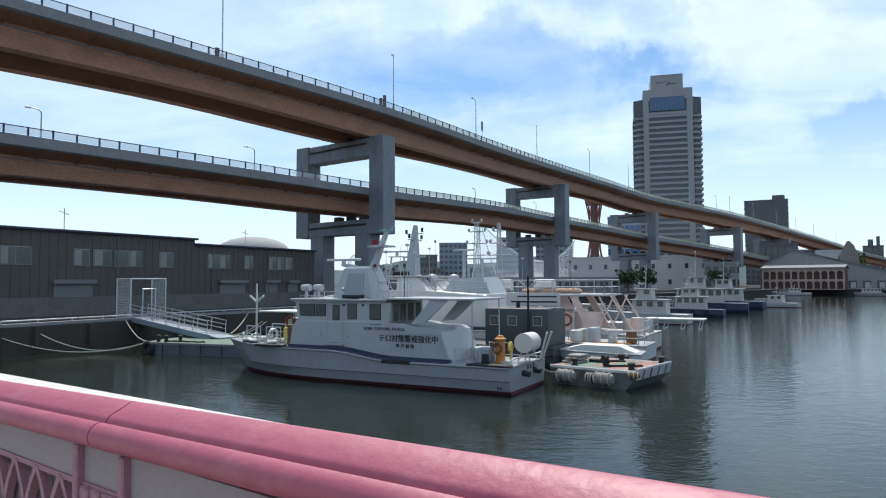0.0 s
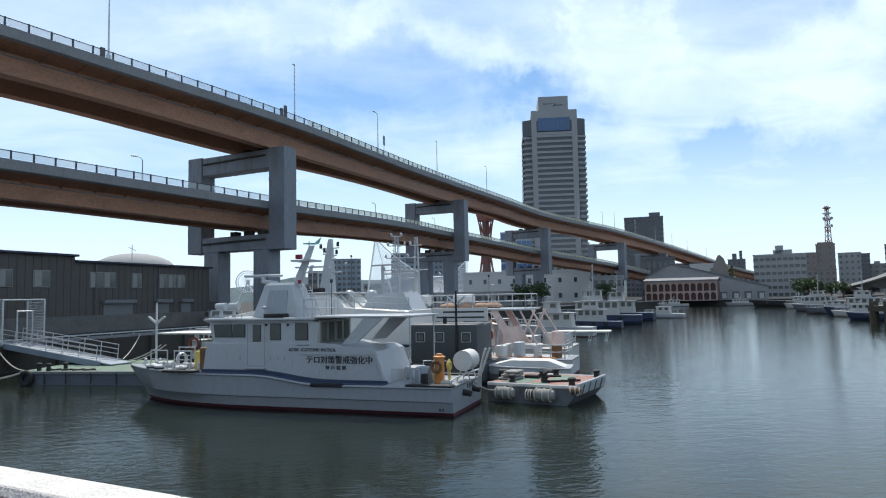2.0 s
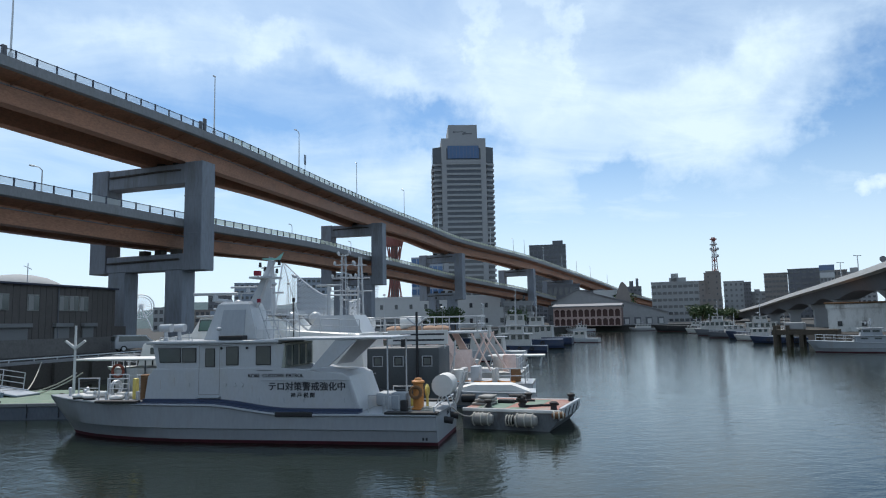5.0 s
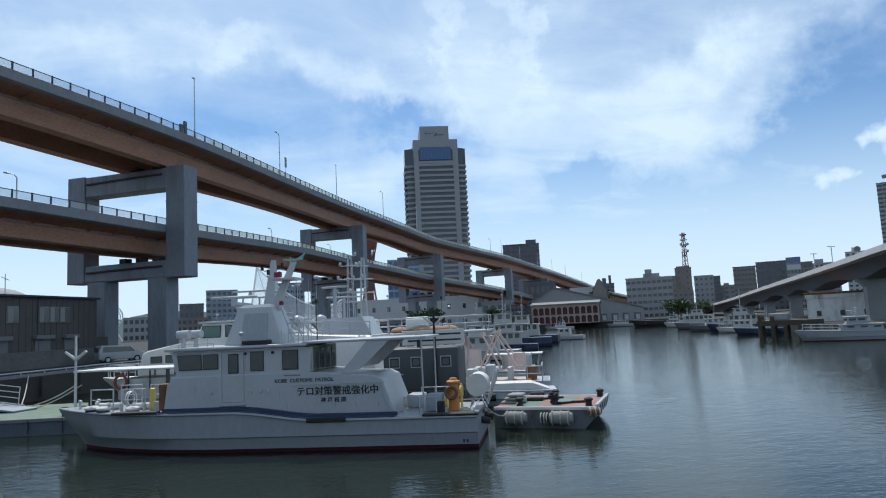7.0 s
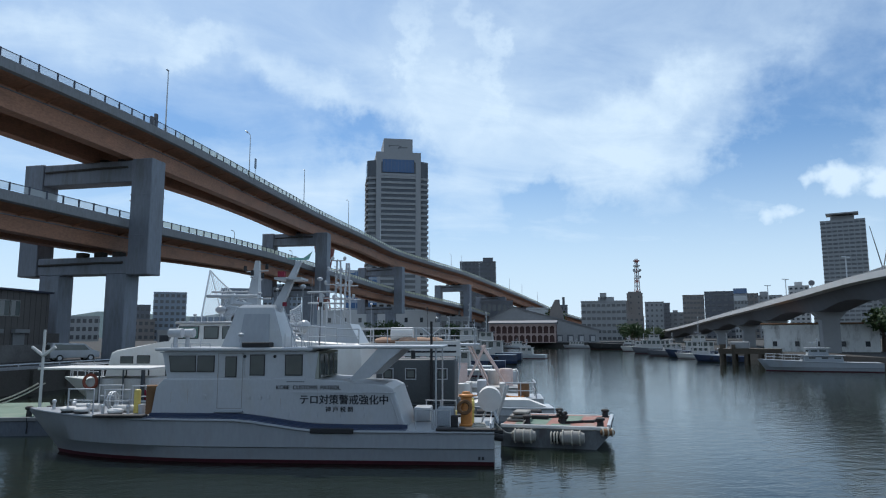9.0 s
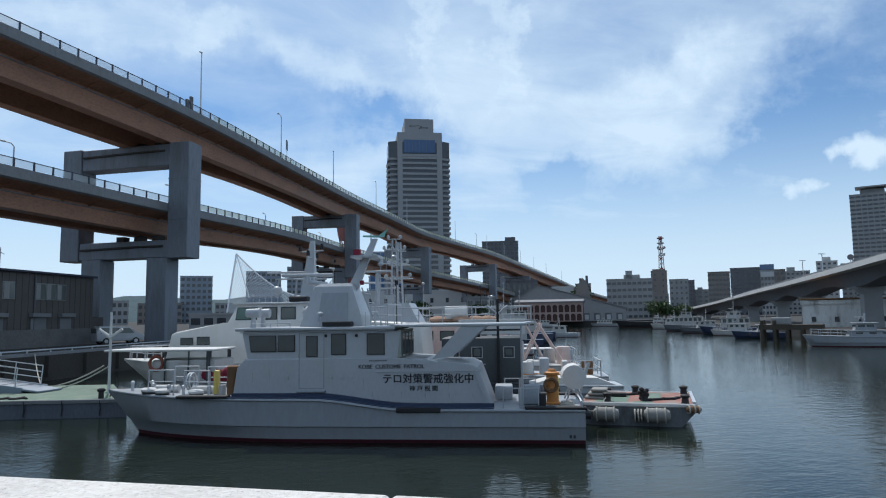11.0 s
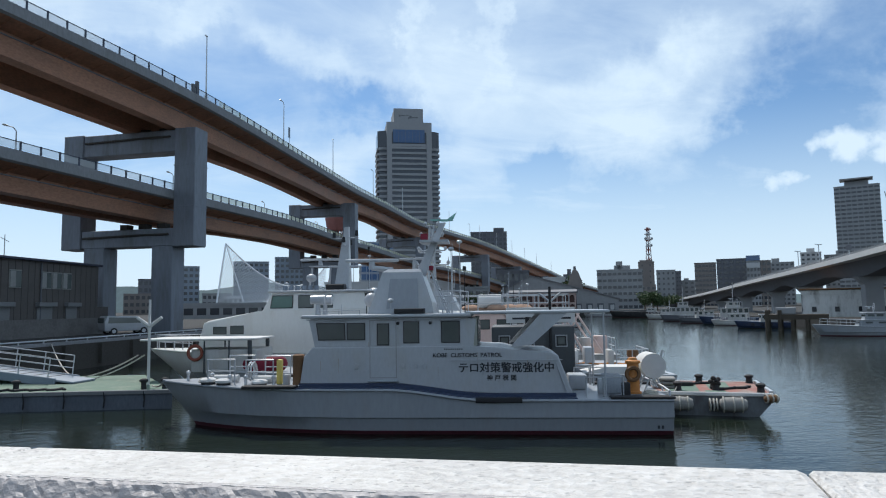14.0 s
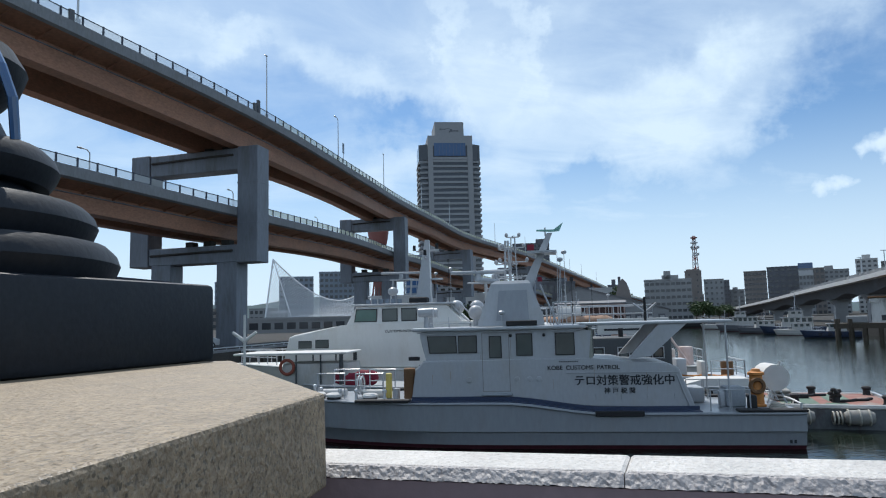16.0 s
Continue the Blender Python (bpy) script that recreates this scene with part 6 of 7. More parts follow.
# deck clutter: white cushions under the rails, grey boxes, coiled lines
for x0, y0 in ((13.1, 1.15), (14.4, 1.05), (15.0, 0.9)):
    bm = B()
    z = sheer_a(x0)
    lathe(bm, [(0.02, 0), (0.20, 0.0), (0.27, 0.05), (0.27, 0.11), (0.2, 0.16), (0.02, 0.17)], 16, (x0 + 0.3, y0, z + 0.05))
    part("cushion_fender", bm, CANVAS, A, "round white cushion fender", True)
    bm = B()
    rod(bm, (x0 + 0.3, y0, z - 0.02), (x0 + 0.3, y0, z + 0.05), 0.24, None, 14)
    part("cushion_base", bm, BLACK, A)
for x0, y0, n_ in ((15.6, 0.4, 3), (0.5, 1.2, 3)):
    bm = B()
    for k in range(n_):
        ring(bm, (x0, y0, sheer_a(x0) + 0.03 + 0.05 * k), 0.24 - 0.03 * k, 0.03, "Z", 16, 6)
    part("coiled_line", bm, ROPE, A, "", True)
for i, (x0, y0, w, d_, h, m) in enumerate(((1.35, -0.6, 0.3, 0.3, 0.4, YELLOW), (1.75, 0.55, 0.35, 0.3, 0.5, GALV), (1.2, 1.35, 0.25, 0.25, 0.45, BLACK))):
    bm = B()
    soft_box(bm, x0, x0 + w, y0, y0 + d_, 1.11, 1.11 + h, 0.04, 2)
    part("deck_box", bm, m, A, "", True)
# launch and pink boat: orange hoses, drums and tarpaulins that show behind the barge
for p, spots in ((E1, ((1.0, 0.6, 0.3, RUST), (4.2, 0.9, 0.35, CANVAS), (6.6, 0.4, 0.4, PINK_BOAT), (7.0, -0.2, 0.28, BLACK))), (C, ((0.8, 0.7, 0.3, RUST), (1.4, -0.4, 0.32, CANVAS), (8.4, 0.5, 0.3, TAN)))):
    for x0, y0, r0, m in spots:
        bm = B()
        lathe(bm, [(0.02, 0), (r0, 0), (r0 * 1.04, 0.12), (r0, 0.3), (r0 * 1.04, 0.5), (r0 * 0.96, 0.68), (r0 * 0.5, 0.72), (0.02, 0.72)], 16, (x0, y0, 0.98))
        part("drum", bm, m, p, "", True)
bm = B()
tube(bm, [(1.0 + 0.3 * k, 1.0 + 0.35 * math.sin(k * 1.3), 0.99) for k in range(14)], 0.06, 6)
part("hose", bm, ORANGE, E1, "orange hose lying on deck")
# mooring lines from the launch to the barge and pontoon
for a, b in (((2.1, 30.1, 1.13), (4.0, 31.2, 1.0)),):
    a, b = Vector(a), Vector(b)
    line = B()
    tube(line, [a.lerp(b, k / 8) - Vector((0, 0, 0.5 * math.sin(math.pi * k / 8))) for k in range(9)], 0.025, 6)
    solid("mooring_line", line, ROPE, "slack pale mooring line between boat and barge", "rope")

# pink boat: open frames aft of the deckhouse, drums and cabinets on the red deck
for s in (1, -1):
    for x0, x1 in ((0.9, 2.4), (2.0, 3.2), (3.4, 2.2)):
        bm = B()
        tube(bm, [(x0, s * 1.9, 1.2), (x1, s * 1.9, 3.62)], 0.07, 6)
        part("frame_strut", bm, PINK_BOAT, D)
life_ring(D, (5.45, 1.98, 2.0), 0.36)
bm = B()
soft_box(bm, 3.3, 4.4, 0.9, 1.9, 1.16, 2.55, 0.06, 2)
part("deck_cabinet", bm, PINK_BOAT, D, "faded pink deck cabinet", True)
for x0, y0, r0, h, m in ((0.9, 1.0, 0.42, 1.05, PINK_BOAT), (0.5, -0.4, 0.3, 0.8, WHITE), (1.7, 0.2, 0.35, 0.9, WHITE_OLD)):
    bm = B()
    lathe(bm, [(0.02, 0), (r0, 0), (r0 * 1.03, h * 0.1), (r0, h * 0.5), (r0 * 1.03, h * 0.9), (r0 * 0.9, h), (0.02, h)], 18, (x0, y0, 1.14))
    part("drum", bm, m, D, "", True)
railing(D, [(0.2, 2.1, 1.15), (0.2, 0.7, 1.15), (0.2, -0.7, 1.15), (0.2, -2.1, 1.15)], 0.9, 0.03)


# ---- quay on the left: pontoon, gangway, warehouse, fence, van ----
F_PT = [(-22.4, 43.2), (-13.8, 40.75), (-15.4, 48.6), (-21.8, 50.4)]
fp = thing("landing_pontoon", Matrix.Identity(4), "grey landing pontoon with green deck and tyre fenders", "pontoon")
bm = B()
prism(bm, F_PT, -0.6, 0.70)
part("float", bm, PONTOON_SIDE, fp, "weathered grey pontoon side")
bm = B()
prism(bm, F_PT, 0.702, 0.76)
part("deck", bm, DECK_GREEN, fp, "faded green deck")
d = Vector((8.8, -2.5, 0)).normalized()
fm = Matrix.Translation((-22.4, 43.2, 0)) @ Matrix.Rotation(math.atan2(d.y, d.x), 4, "Z")
bm = B()
soft_box(bm, 0, 9.15, -0.08, 0.06, 0.62, 0.79, 0.02, 1, fm)
part("edge_beam", bm, SHUTTER, fp, "grey edge beam")
for x in (1.6, 3.0, 4.6, 6.2, 7.8):
    bm = B()
    tube(bm, [fm @ Vector((x, -0.06, 0.75)), fm @ Vector((x + 0.05, -0.09, 0.4)), fm @ Vector((x, -0.05, 0.1))], 0.03)
    part("fender_rope", bm, BLACK, fp)
bm = B()
t2 = B()
ring(t2, (0, 0, 0), 0.34, 0.14, "Y", 18, 8)
absorb(bm, t2, fm @ Matrix.Translation((0.55, -0.18, 0.4)))
part("tyre", bm, BLACK, fp, "black tyre fender", True)
for x, y in ((0.7, 0.6), (1.5, 0.4), (2.2, 0.9), (7.6, 0.5), (8.4, 0.7)):
    bm = B()
    c = fm @ Vector((x, y, 0.76))
    rod(bm, c, c + Vector((0, 0, 0.35)), 0.12, 0.1, 10)
    ball(bm, c + Vector((0, 0, 0.36)), 0.14, 1.3, 1, 0.7)
    part("bollard", bm, BLACK, fp, "", True)
bm = B()
random.seed(5)
tube(bm, [fm @ Vector((1.0 + 0.22 * k, 0.75 + 0.2 * math.sin(k * 1.9), 0.80)) for k in range(16)], 0.05, 6)
part("hose", bm, BLACK, fp)

# gangway from the seawall to the pontoon
a, b = Vector((-27.2, 51.4, 2.0)), Vector((-18.6, 46.4, 0.92))
gd = (b - a)
ln = gd.length
gx = gd.normalized()
gy = Vector((0, 0, 1)).cross(gx).normalized()
gz = gx.cross(gy)
gm = Matrix(((gx.x, gy.x, gz.x, a.x), (gx.y, gy.y, gz.y, a.y), (gx.z, gy.z, gz.z, a.z), (0, 0, 0, 1)))
gw = thing("gangway", gm, "grey metal gangway with pipe handrails sloping down to a pontoon", "gangway")
bm = B()
soft_box(bm, -0.5, ln + 0.9, -0.75, 0.75, -0.06, 0.04, 0.02, 1)
part("deck_plate", bm, CITY_BLUE, gw)
for s in (-0.78, 0.78):
    bm = B()
    soft_box(bm, -0.5, ln, s - 0.05, s + 0.05, -0.3, 0.1, 0.02, 1)
    part("side_beam", bm, CITY_BLUE, gw)
    bm = B()
    for h in (0.4, 0.7, 1.0):
        tube(bm, [(0, s, h), (ln - 0.4, s, h)], 0.028)
    for k in range(7):
        rod(bm, ((ln - 0.4) * k / 6, s, 0), ((ln - 0.4) * k / 6, s, 1.0), 0.028)
    part("handrail", bm, GALV, gw)
for k in range(14):
    bm = B()
    box(bm, 0.3 + k * (ln - 0.4) / 14, 0.36 + k * (ln - 0.4) / 14, -0.7, 0.7, 0.041, 0.06)
    part("tread_strip", bm, SHUTTER, gw)
# mesh gate cage at the top
cg = thing("mesh_gate", pose(-27.6, 51.8, 1.98, 0, 0, -28), "tall wire mesh gate cage at a gangway head", "gate")
for nm, pts in (("frame", [(-0.2, -1.5, 0), (-0.2, -1.5, 3.0), (1.6, -1.5, 3.0), (1.6, -1.5, 0)]), ("frame", [(-0.2, 1.5, 0), (-0.2, 1.5, 3.0), (1.6, 1.5, 3.0), (1.6, 1.5, 0)]),
                ("frame", [(1.6, -1.5, 3.0), (1.6, 1.5, 3.0)]), ("frame", [(-0.2, -1.5, 3.0), (-0.2, 1.5, 3.0)]), ("frame", [(1.6, -0.5, 0), (1.6, -0.5, 2.2), (1.6, 0.6, 2.2), (1.6, 0.6, 0)])):
    bm = B()
    tube(bm, pts, 0.045)
    part(nm, bm, GALV, cg)
for s in (-1.5, 1.5):
    bm = B()
    for k in range(19):
        rod(bm, (-0.2 + 0.1 * k, s, 0), (-0.2 + 0.1 * k, s, 3.0), 0.009, None, 4)
    for k in range(16):
        rod(bm, (-0.2, s, 0.2 * k), (1.6, s, 0.2 * k), 0.009, None, 4)
    part("mesh", bm, GALV, cg, "fine grey wire mesh")


def rope(name, a, b, sag, r=0.035, label="slack pale mooring rope"):
    a, b = Vector(a), Vector(b)
    bm = B()
    tube(bm, [a.lerp(b, k / 16) - Vector((0, 0, sag * 4 * (k / 16) * (1 - k / 16))) for k in range(17)], r, 6)
    solid(name, bm, ROPE, label, "rope", "", None, True)


rope("mooring_rope", (-27.6, 50.2, 1.95), (-22.0, 43.8, 0.8), 0.6)
rope("mooring_rope", (-30.2, 43.6, 1.5), (-22.2, 43.4, 0.75), 0.9)
rope("mooring_rope", (-31.2, 41.4, 1.3), (-22.3, 43.2, 0.72), 0.8)
rope("mooring_rope", (-22.2, 62.0, 1.95), (-19.0, 49.4, 0.85), 0.25)
rope("mooring_rope", (-15.6, 46.5, 1.9), (-20.4, 49.0, 0.85), 0.5)
rope("mooring_rope", (-15.3, 46.5, 1.9), (-21.0, 48.0, 0.85), 0.7)
rope("mooring_rope", (-13.9, 36.8, 1.5), (-14.6, 41.5, 0.9), 0.1)
# guard ropes on short posts along the seawall
sw = thing("quay_guard_rail", Matrix.Identity(4), "low white guard rail along the seawall edge", "guard rail")
for (x0, y0), (x1, y1) in zip(BANK[1:5], BANK[2:6]):
    n = int(math.hypot(x1 - x0, y1 - y0) / 2.2)
    prev = None
    for k in range(n + 1):
        q = Vector((x0 + (x1 - x0) * k / n, y0 + (y1 - y0) * k / n, 1.99))
        bm = B()
        rod(bm, q, q + Vector((0, 0, 0.22)), 0.05)
        part("stub_post", bm, GALV, sw)
        if prev:
            bm = B()
            tube(bm, [prev + Vector((0, 0, 0.2)), q + Vector((0, 0, 0.2))], 0.05)
            part("bar", bm, CANVAS if k % 3 == 0 else GALV, sw)
        prev = q
# lamp-like mooring mast with two arms
for mx, my in ((-14.9, 43.4),):
    ms = thing("signal_post", pose(mx, my, 0.755, 0, 0, -20), "white signal post with two slanted arms", "signal post")
    bm = B()
    rod(bm, (0, 0, 0), (0, 0, 3.8), 0.07, 0.06)
    part("pole", bm, CANVAS, ms)
    for s in (-1, 1):
        bm = B()
        rod(bm, (0, 0, 2.6), (0.55 * s, 0, 3.0), 0.09, 0.07)
        part("arm", bm, CANVAS, ms)

# small covered boat with awning between the launch and the pontoon
aw = thing("motor_boat", pose(-5.6, 42.2, 0, 0, 0, BOAT_RZ), "small motor boat with a flat white awning and life ring", "boat")
hull_parts(aw, 8.3, 3.0, lambda x: 1.1 + 0.25 * (x / 8.3) ** 2, 0.8, WHITE, RED_BOOT, DECK_GREY)
bm = B()
soft_box(bm, 4.6, 10.2, -1.35, 1.35, 2.62, 2.72, 0.04, 2)
part("awning", bm, CANVAS, aw, "flat white awning")
for x in (4.9, 5.9, 7.1):
    for y in (-1.2, 1.2):
        bm = B()
        rod(bm, (x, y, 1.1), (x, y, 2.63), 0.04 if x != 4.9 else 0.1)
        part("awning_post", bm, DARK_BOX, aw)
bm = B()
soft_box(bm, 4.6, 7.8, -1.1, 1.1, 1.12, 2.2, 0.06, 2)
part("cabin", bm, WHITE_OLD, aw, "", True)
life_ring(aw, (7.55, 1.2, 2.05), 0.33)
bm = B()
random.seed(2)
for k in range(5):
    ball(bm, (3.6 + 0.35 * k, 0.9, 1.4 + random.uniform(-0.05, 0.1)), 0.42, 1, 0.7, 0.9, 10, 8)
part("cover", bm, MAROON, aw, "maroon canvas cover", True)

# warehouse: long dark metal-clad shed parallel to the seawall
WD = Vector((8.6, 17.3, 0)).normalized()
WM = Matrix.Translation((-23.0, 88.6, 0)) @ Matrix.Rotation(math.atan2(-WD.y, -WD.x), 4, "Z")    # x runs back along the front
wh = thing("warehouse", WM, "long two-storey warehouse in dark ribbed metal cladding", "warehouse")
for x0, x1, y0, zt in ((0, 19.4, 0, 8.75), (19.4, 70, 0.0, 9.3)):
    bm = B()
    box(bm, x0 + 0.002, x1, y0 - 0.0, -16, 1.75, zt)
    part("wall", bm, CLADDING, wh, "dark brown ribbed cladding")
    rib = B()
    box(rib, -0.03, 0.03, -0.04, 0.04, 3.4, zt - 0.02)
    rm = as_mesh("rib", rib, CLADDING)
    for k in range(int((x1 - x0) / 0.8)):
        piece("rib", rm, wh, Matrix.Translation((x0 + 0.4 + 0.8 * k, 0.0, 0)))
    bm = B()
    soft_box(bm, x0 - 0.25, x1, y0 + 0.35, -16.2, zt, zt + 0.22, 0.04, 1)
    part("roof_edge", bm, ROOF_BLUE, wh, "dark blue roof edge")
bm = B()
box(bm, -0.6, 70, 0.6, 0.9, 1.75, 3.45)
part("plinth_wall", bm, PLINTH, wh, "stained concrete plinth wall")
for x, w in ((4.35, 1.2), (5.8, 1.2), (7.2, 1.2), (11.0, 1.3), (14.55, 1.45), (16.2, 1.45), (22.2, 1.6), (25.9, 1.3), (27.4, 1.35), (29.2, 1.7), (31.4, 1.4), (36.6, 1.2), (37.9, 1.2), (50, 1.4), (52, 1.4)):
    yf = 0.0
    bm = B()
    soft_box(bm, x - 0.07, x + w + 0.07, yf + 0.02, yf + 0.09, 6.25, 7.85, 0.02, 1)
    wn_ = part("window", bm, FRAME, wh)
    bm = B()
    box(bm, x, x + w, yf + 0.091, yf + 0.11, 6.33, 7.77)
    part("pane", bm, WINDOW, wn_)
    bm = B()
    box(bm, x + w * 0.5, x + w * 0.98, yf + 0.112, yf + 0.12, 6.35, 7.75)
    part("sash", bm, FRAME if int(x) % 3 else WINDOW, wn_)
for x, w in ((3.4, 1.6), (6.9, 2.0), (12.2, 3.8), (31.0, 3.6), (43, 4.5)):
    bm = B()
    soft_box(bm, x, x + w, 0.02, 0.12, 2.3, 4.6, 0.02, 1)
    part("shutter", bm, SHUTTER, wh, "grey roller shutter")
    bm = B()
    soft_box(bm, x - 0.2, x + w + 0.2, 0.02, 0.5, 4.6, 5.0, 0.03, 1)
    part("shutter_hood", bm, SHUTTER, wh)
for x in (8.5, 17.0, 28.5, 41.0):
    bm = B()
    rod(bm, (x, 0.1, 2.3), (x, 0.1, 8.6), 0.07)
    part("downpipe", bm, CITY_DARK, wh)
bm = B()
soft_box(bm, -2.6, -0.01, -0.5, -7, 1.75, 4.6, 0.03, 1)
part("annex", bm, CLADDING, wh)
for x in (9.4, 32.0):
    an = thing("roof_aerial", WM @ Matrix.Translation((x, -3, 8.95 if x < 19 else 9.5)), "thin pole aerial on the warehouse roof", "aerial")
    bm = B()
    rod(bm, (0, 0, 0), (0, 0, 2.3), 0.04)
    part("pole", bm, GALV, an)
    bm = B()
    tube(bm, [(-0.5, 0, 1.7), (0.5, 0, 2.0)], 0.03)
    part("yard", bm, GALV, an)

# white van on the quay
van = thing("van", pose(-19.9, 84.5, 1.8, 0, 0, 28), "white minivan parked on the quay below the road", "van")
bm = B()
side_prism(bm, [(-2.3, 0.35), (2.3, 0.35), (2.35, 0.95), (1.5, 1.1), (0.85, 1.75), (-2.1, 1.85), (-2.35, 1.2)], -0.88, 0.88)
bmesh.ops.bevel(bm, geom=bm.edges[:], offset=0.08, segments=2, affect="EDGES", profile=0.5)
part("body", bm, WHITE, van, "", True)
for s in (-0.885, 0.885):
    bm = B()
    side_prism(bm, [(-2.0, 1.12), (1.3, 1.12), (0.8, 1.62), (-1.95, 1.7)], s, s + (0.012 if s > 0 else -0.012))
    part("side_glass", bm, WINDOW, van)
bm = B()
box(bm, -2.37, -2.28, -0.7, 0.7, 1.15, 1.65)
part("rear_glass", bm, WINDOW, van)
for wx in (-1.45, 1.45):
    for s in (-0.82, 0.82):
        bm = B()
        rod(bm, (wx, s - 0.1, 0.34), (wx, s + 0.1, 0.34), 0.34, None, 16)
        w_ = part("wheel", bm, BLACK, van, "", True)
        bm = B()
        rod(bm, (wx, s - 0.11, 0.34), (wx, s + 0.11, 0.34), 0.19, None, 12)
        part("rim", bm, GALV, w_)


# ---- buildings ----
def facade(name, x, y, w, dpt, h, rz, wall, label, floors, cols, base=2.0, glass_m=None, category="building", win=(0.62, 0.5), cap=None, sides=True):
    """A block with a parapet and rows of set-in windows on the faces towards the basin."""
    p = thing(name, pose(x, y, base - 0.45, 0, 0, rz), label, category, "city buildings")
    bm = B()
    box(bm, -w / 2, w / 2, 0, dpt, 0, h)
    body = part("wall", bm, wall, p)
    bm = B()
    box(bm, -w / 2 - 0.2, w / 2 + 0.2, -0.2, dpt + 0.2, h, h + 0.7)
    part("parapet", bm, wall, p)
    fh, cw = h / floors, w / cols
    g = B()
    box(g, -cw * win[0] / 2, cw * win[0] / 2, -0.12, 0.05, 0, fh * win[1])
    gm_ = as_mesh("window", g, glass_m or HOTEL_DARK)
    for f in range(floors):
        for c in range(cols):
            piece("window", gm_, p, Matrix.Translation((-w / 2 + cw * (c + 0.5), 0, fh * (f + 0.3))))
    if sides:
        n = max(int(dpt / cw), 1)
        for f in range(floors):
            for c in range(n):
                for s in (-1, 1):
                    piece("window", gm_, p, Matrix.Translation((s * w / 2, cw * (c + 0.5), fh * (f + 0.3))) @ Matrix.Rotation(radians(90 * s), 4, "Z"))
    for bx in (cap or ()):
        bm = B()
        box(bm, bx[0], bx[1], dpt * 0.2, dpt * 0.7, h + 0.701, h + bx[2])
        part("roof_house", bm, wall, p)
    return p


# hotel tower
ht = thing("hotel_tower", pose(110.2, 414, 1.79, 0, 0, -11), "tall grey hotel tower with banded balconies and stepped crown", "hotel tower")
W2, Dp, H0 = 14.4, 30.0, 115.0
bm = B()
box(bm, -W2, W2, 0, Dp, 0, H0 - 1)
part("core", bm, HOTEL_DARK, ht, "dark window core")
bm = B()
box(bm, -W2 - 0.02, W2 + 0.02, -0.5, Dp, H0 - 1, H0 + 5.5)
part("upper_storey", bm, HOTEL_WALL, ht)
bm = B()
box(bm, -9.6, 9.2, 1.5, Dp - 4, H0 + 5.5, H0 + 15)
part("crown", bm, HOTEL_WALL, ht, "blank crown with the hotel's lettering")
bm = B()
for x0, x1, z0, z1 in ((-5.2, -2.4, 10.6, 11.4), (-2.2, 0.2, 11.0, 11.6), (0.4, 1.8, 9.2, 11.2), (2.0, 5.8, 9.4, 10.4), (-6.4, -5.4, 10.2, 11.6), (-0.4, 0.4, 8.8, 10.2)):
    box(bm, x0, x1, 1.38, 1.49, H0 + z0 - 0.6, H0 + z1 - 0.9)
part("crown_sign", bm, CITY_DARK, ht)
bm = B()
soft_box(bm, -10.4, 9.8, -0.75, -0.3, H0 - 7.9, H0 + 0.6, 0.1, 1)
part("blue_window", bm, HOTEL_BLUE, ht, "large blue glass panel")
for k in range(9):
    bm = B()
    box(bm, -10.4 + 2.25 * k + 1.1, -10.4 + 2.25 * k + 1.2, -0.8, -0.752, H0 - 7.8, H0 + 0.5)
    part("mullion", bm, CITY_DARK, ht)
for x0, x1 in ((-W2, -11.2), (11.0, W2)):
    bm = B()
    box(bm, x0, x1, -0.7, 1.0, 0, H0 - 0.98)
    part("corner_pier", bm, HOTEL_WALL, ht)
bm = B()
box(bm, -11.19, 10.99, -0.55, -0.02, H0 - 10.2, H0 - 8.6)
box(bm, -11.19, 10.99, -0.55, -0.02, H0 + 0.7, H0 - 1.01)
part("band", bm, HOTEL_WALL, ht)
for x0, x1 in ((-20.0, -W2 - 0.01), (W2 + 0.01, 19.8)):
    bm = B()
    box(bm, x0 + 0.8, x1 - 0.8 if x1 > 0 else x1, 4, Dp - 4, 0, H0 - 5)
    part("wing", bm, HOTEL_DARK, ht)
    bm = B()
    loft(bm, [[(x0, 5, z), (x1, 2.2, z), (x1, Dp - 2, z), (x0, Dp - 5, z)] if x0 < 0 else [(x0, 2.2, z), (x1, 5, z), (x1, Dp - 5, z), (x0, Dp - 2, z)] for z in (H0 - 10, H0 + 0.5)])
    part("wing_top", bm, HOTEL_DARK, ht)
fl = 3.45
n_f = int((H0 - 12) / fl)
slab = B()
box(slab, -11.18, 10.98, -0.55, 0.2, 0, 1.45)
slab_mesh = as_mesh("balcony_band", slab, HOTEL_WALL)
wing_meshes = []
for x0, x1 in ((-20.4, -W2 - 0.02), (W2 + 0.02, 20.2)):
    wbm = B()
    loft(wbm, [[(x0, 5.5, z), (x0 + (1.6 if x0 < 0 else 0), 3.6 if x0 < 0 else 2.6, z), (x1 - (0 if x0 < 0 else 1.6), 2.6 if x0 < 0 else 3.6, z), (x1, 5.5 if x0 > 0 else 2.6, z), (x1, Dp - 3, z), (x0, Dp - 3, z)] for z in (0, 1.5)])
    wing_meshes.append(as_mesh("balcony_slab", wbm, HOTEL_WALL))
for f in range(n_f):
    z = H0 - 11.8 - f * fl
    piece("balcony_band", slab_mesh, ht, Matrix.Translation((0, 0, z)))
    for wm_ in wing_meshes:
        piece("balcony_slab", wm_, ht, Matrix.Translation((0, 0, z)))

facade("apartment_tower", 197, 489, 28, 18, 60, -23, CITY_DARK, "dark tower block with a round roof house", 16, 9, 2, None, "building", (0.7, 0.55), [(4, 12, 4.0)])
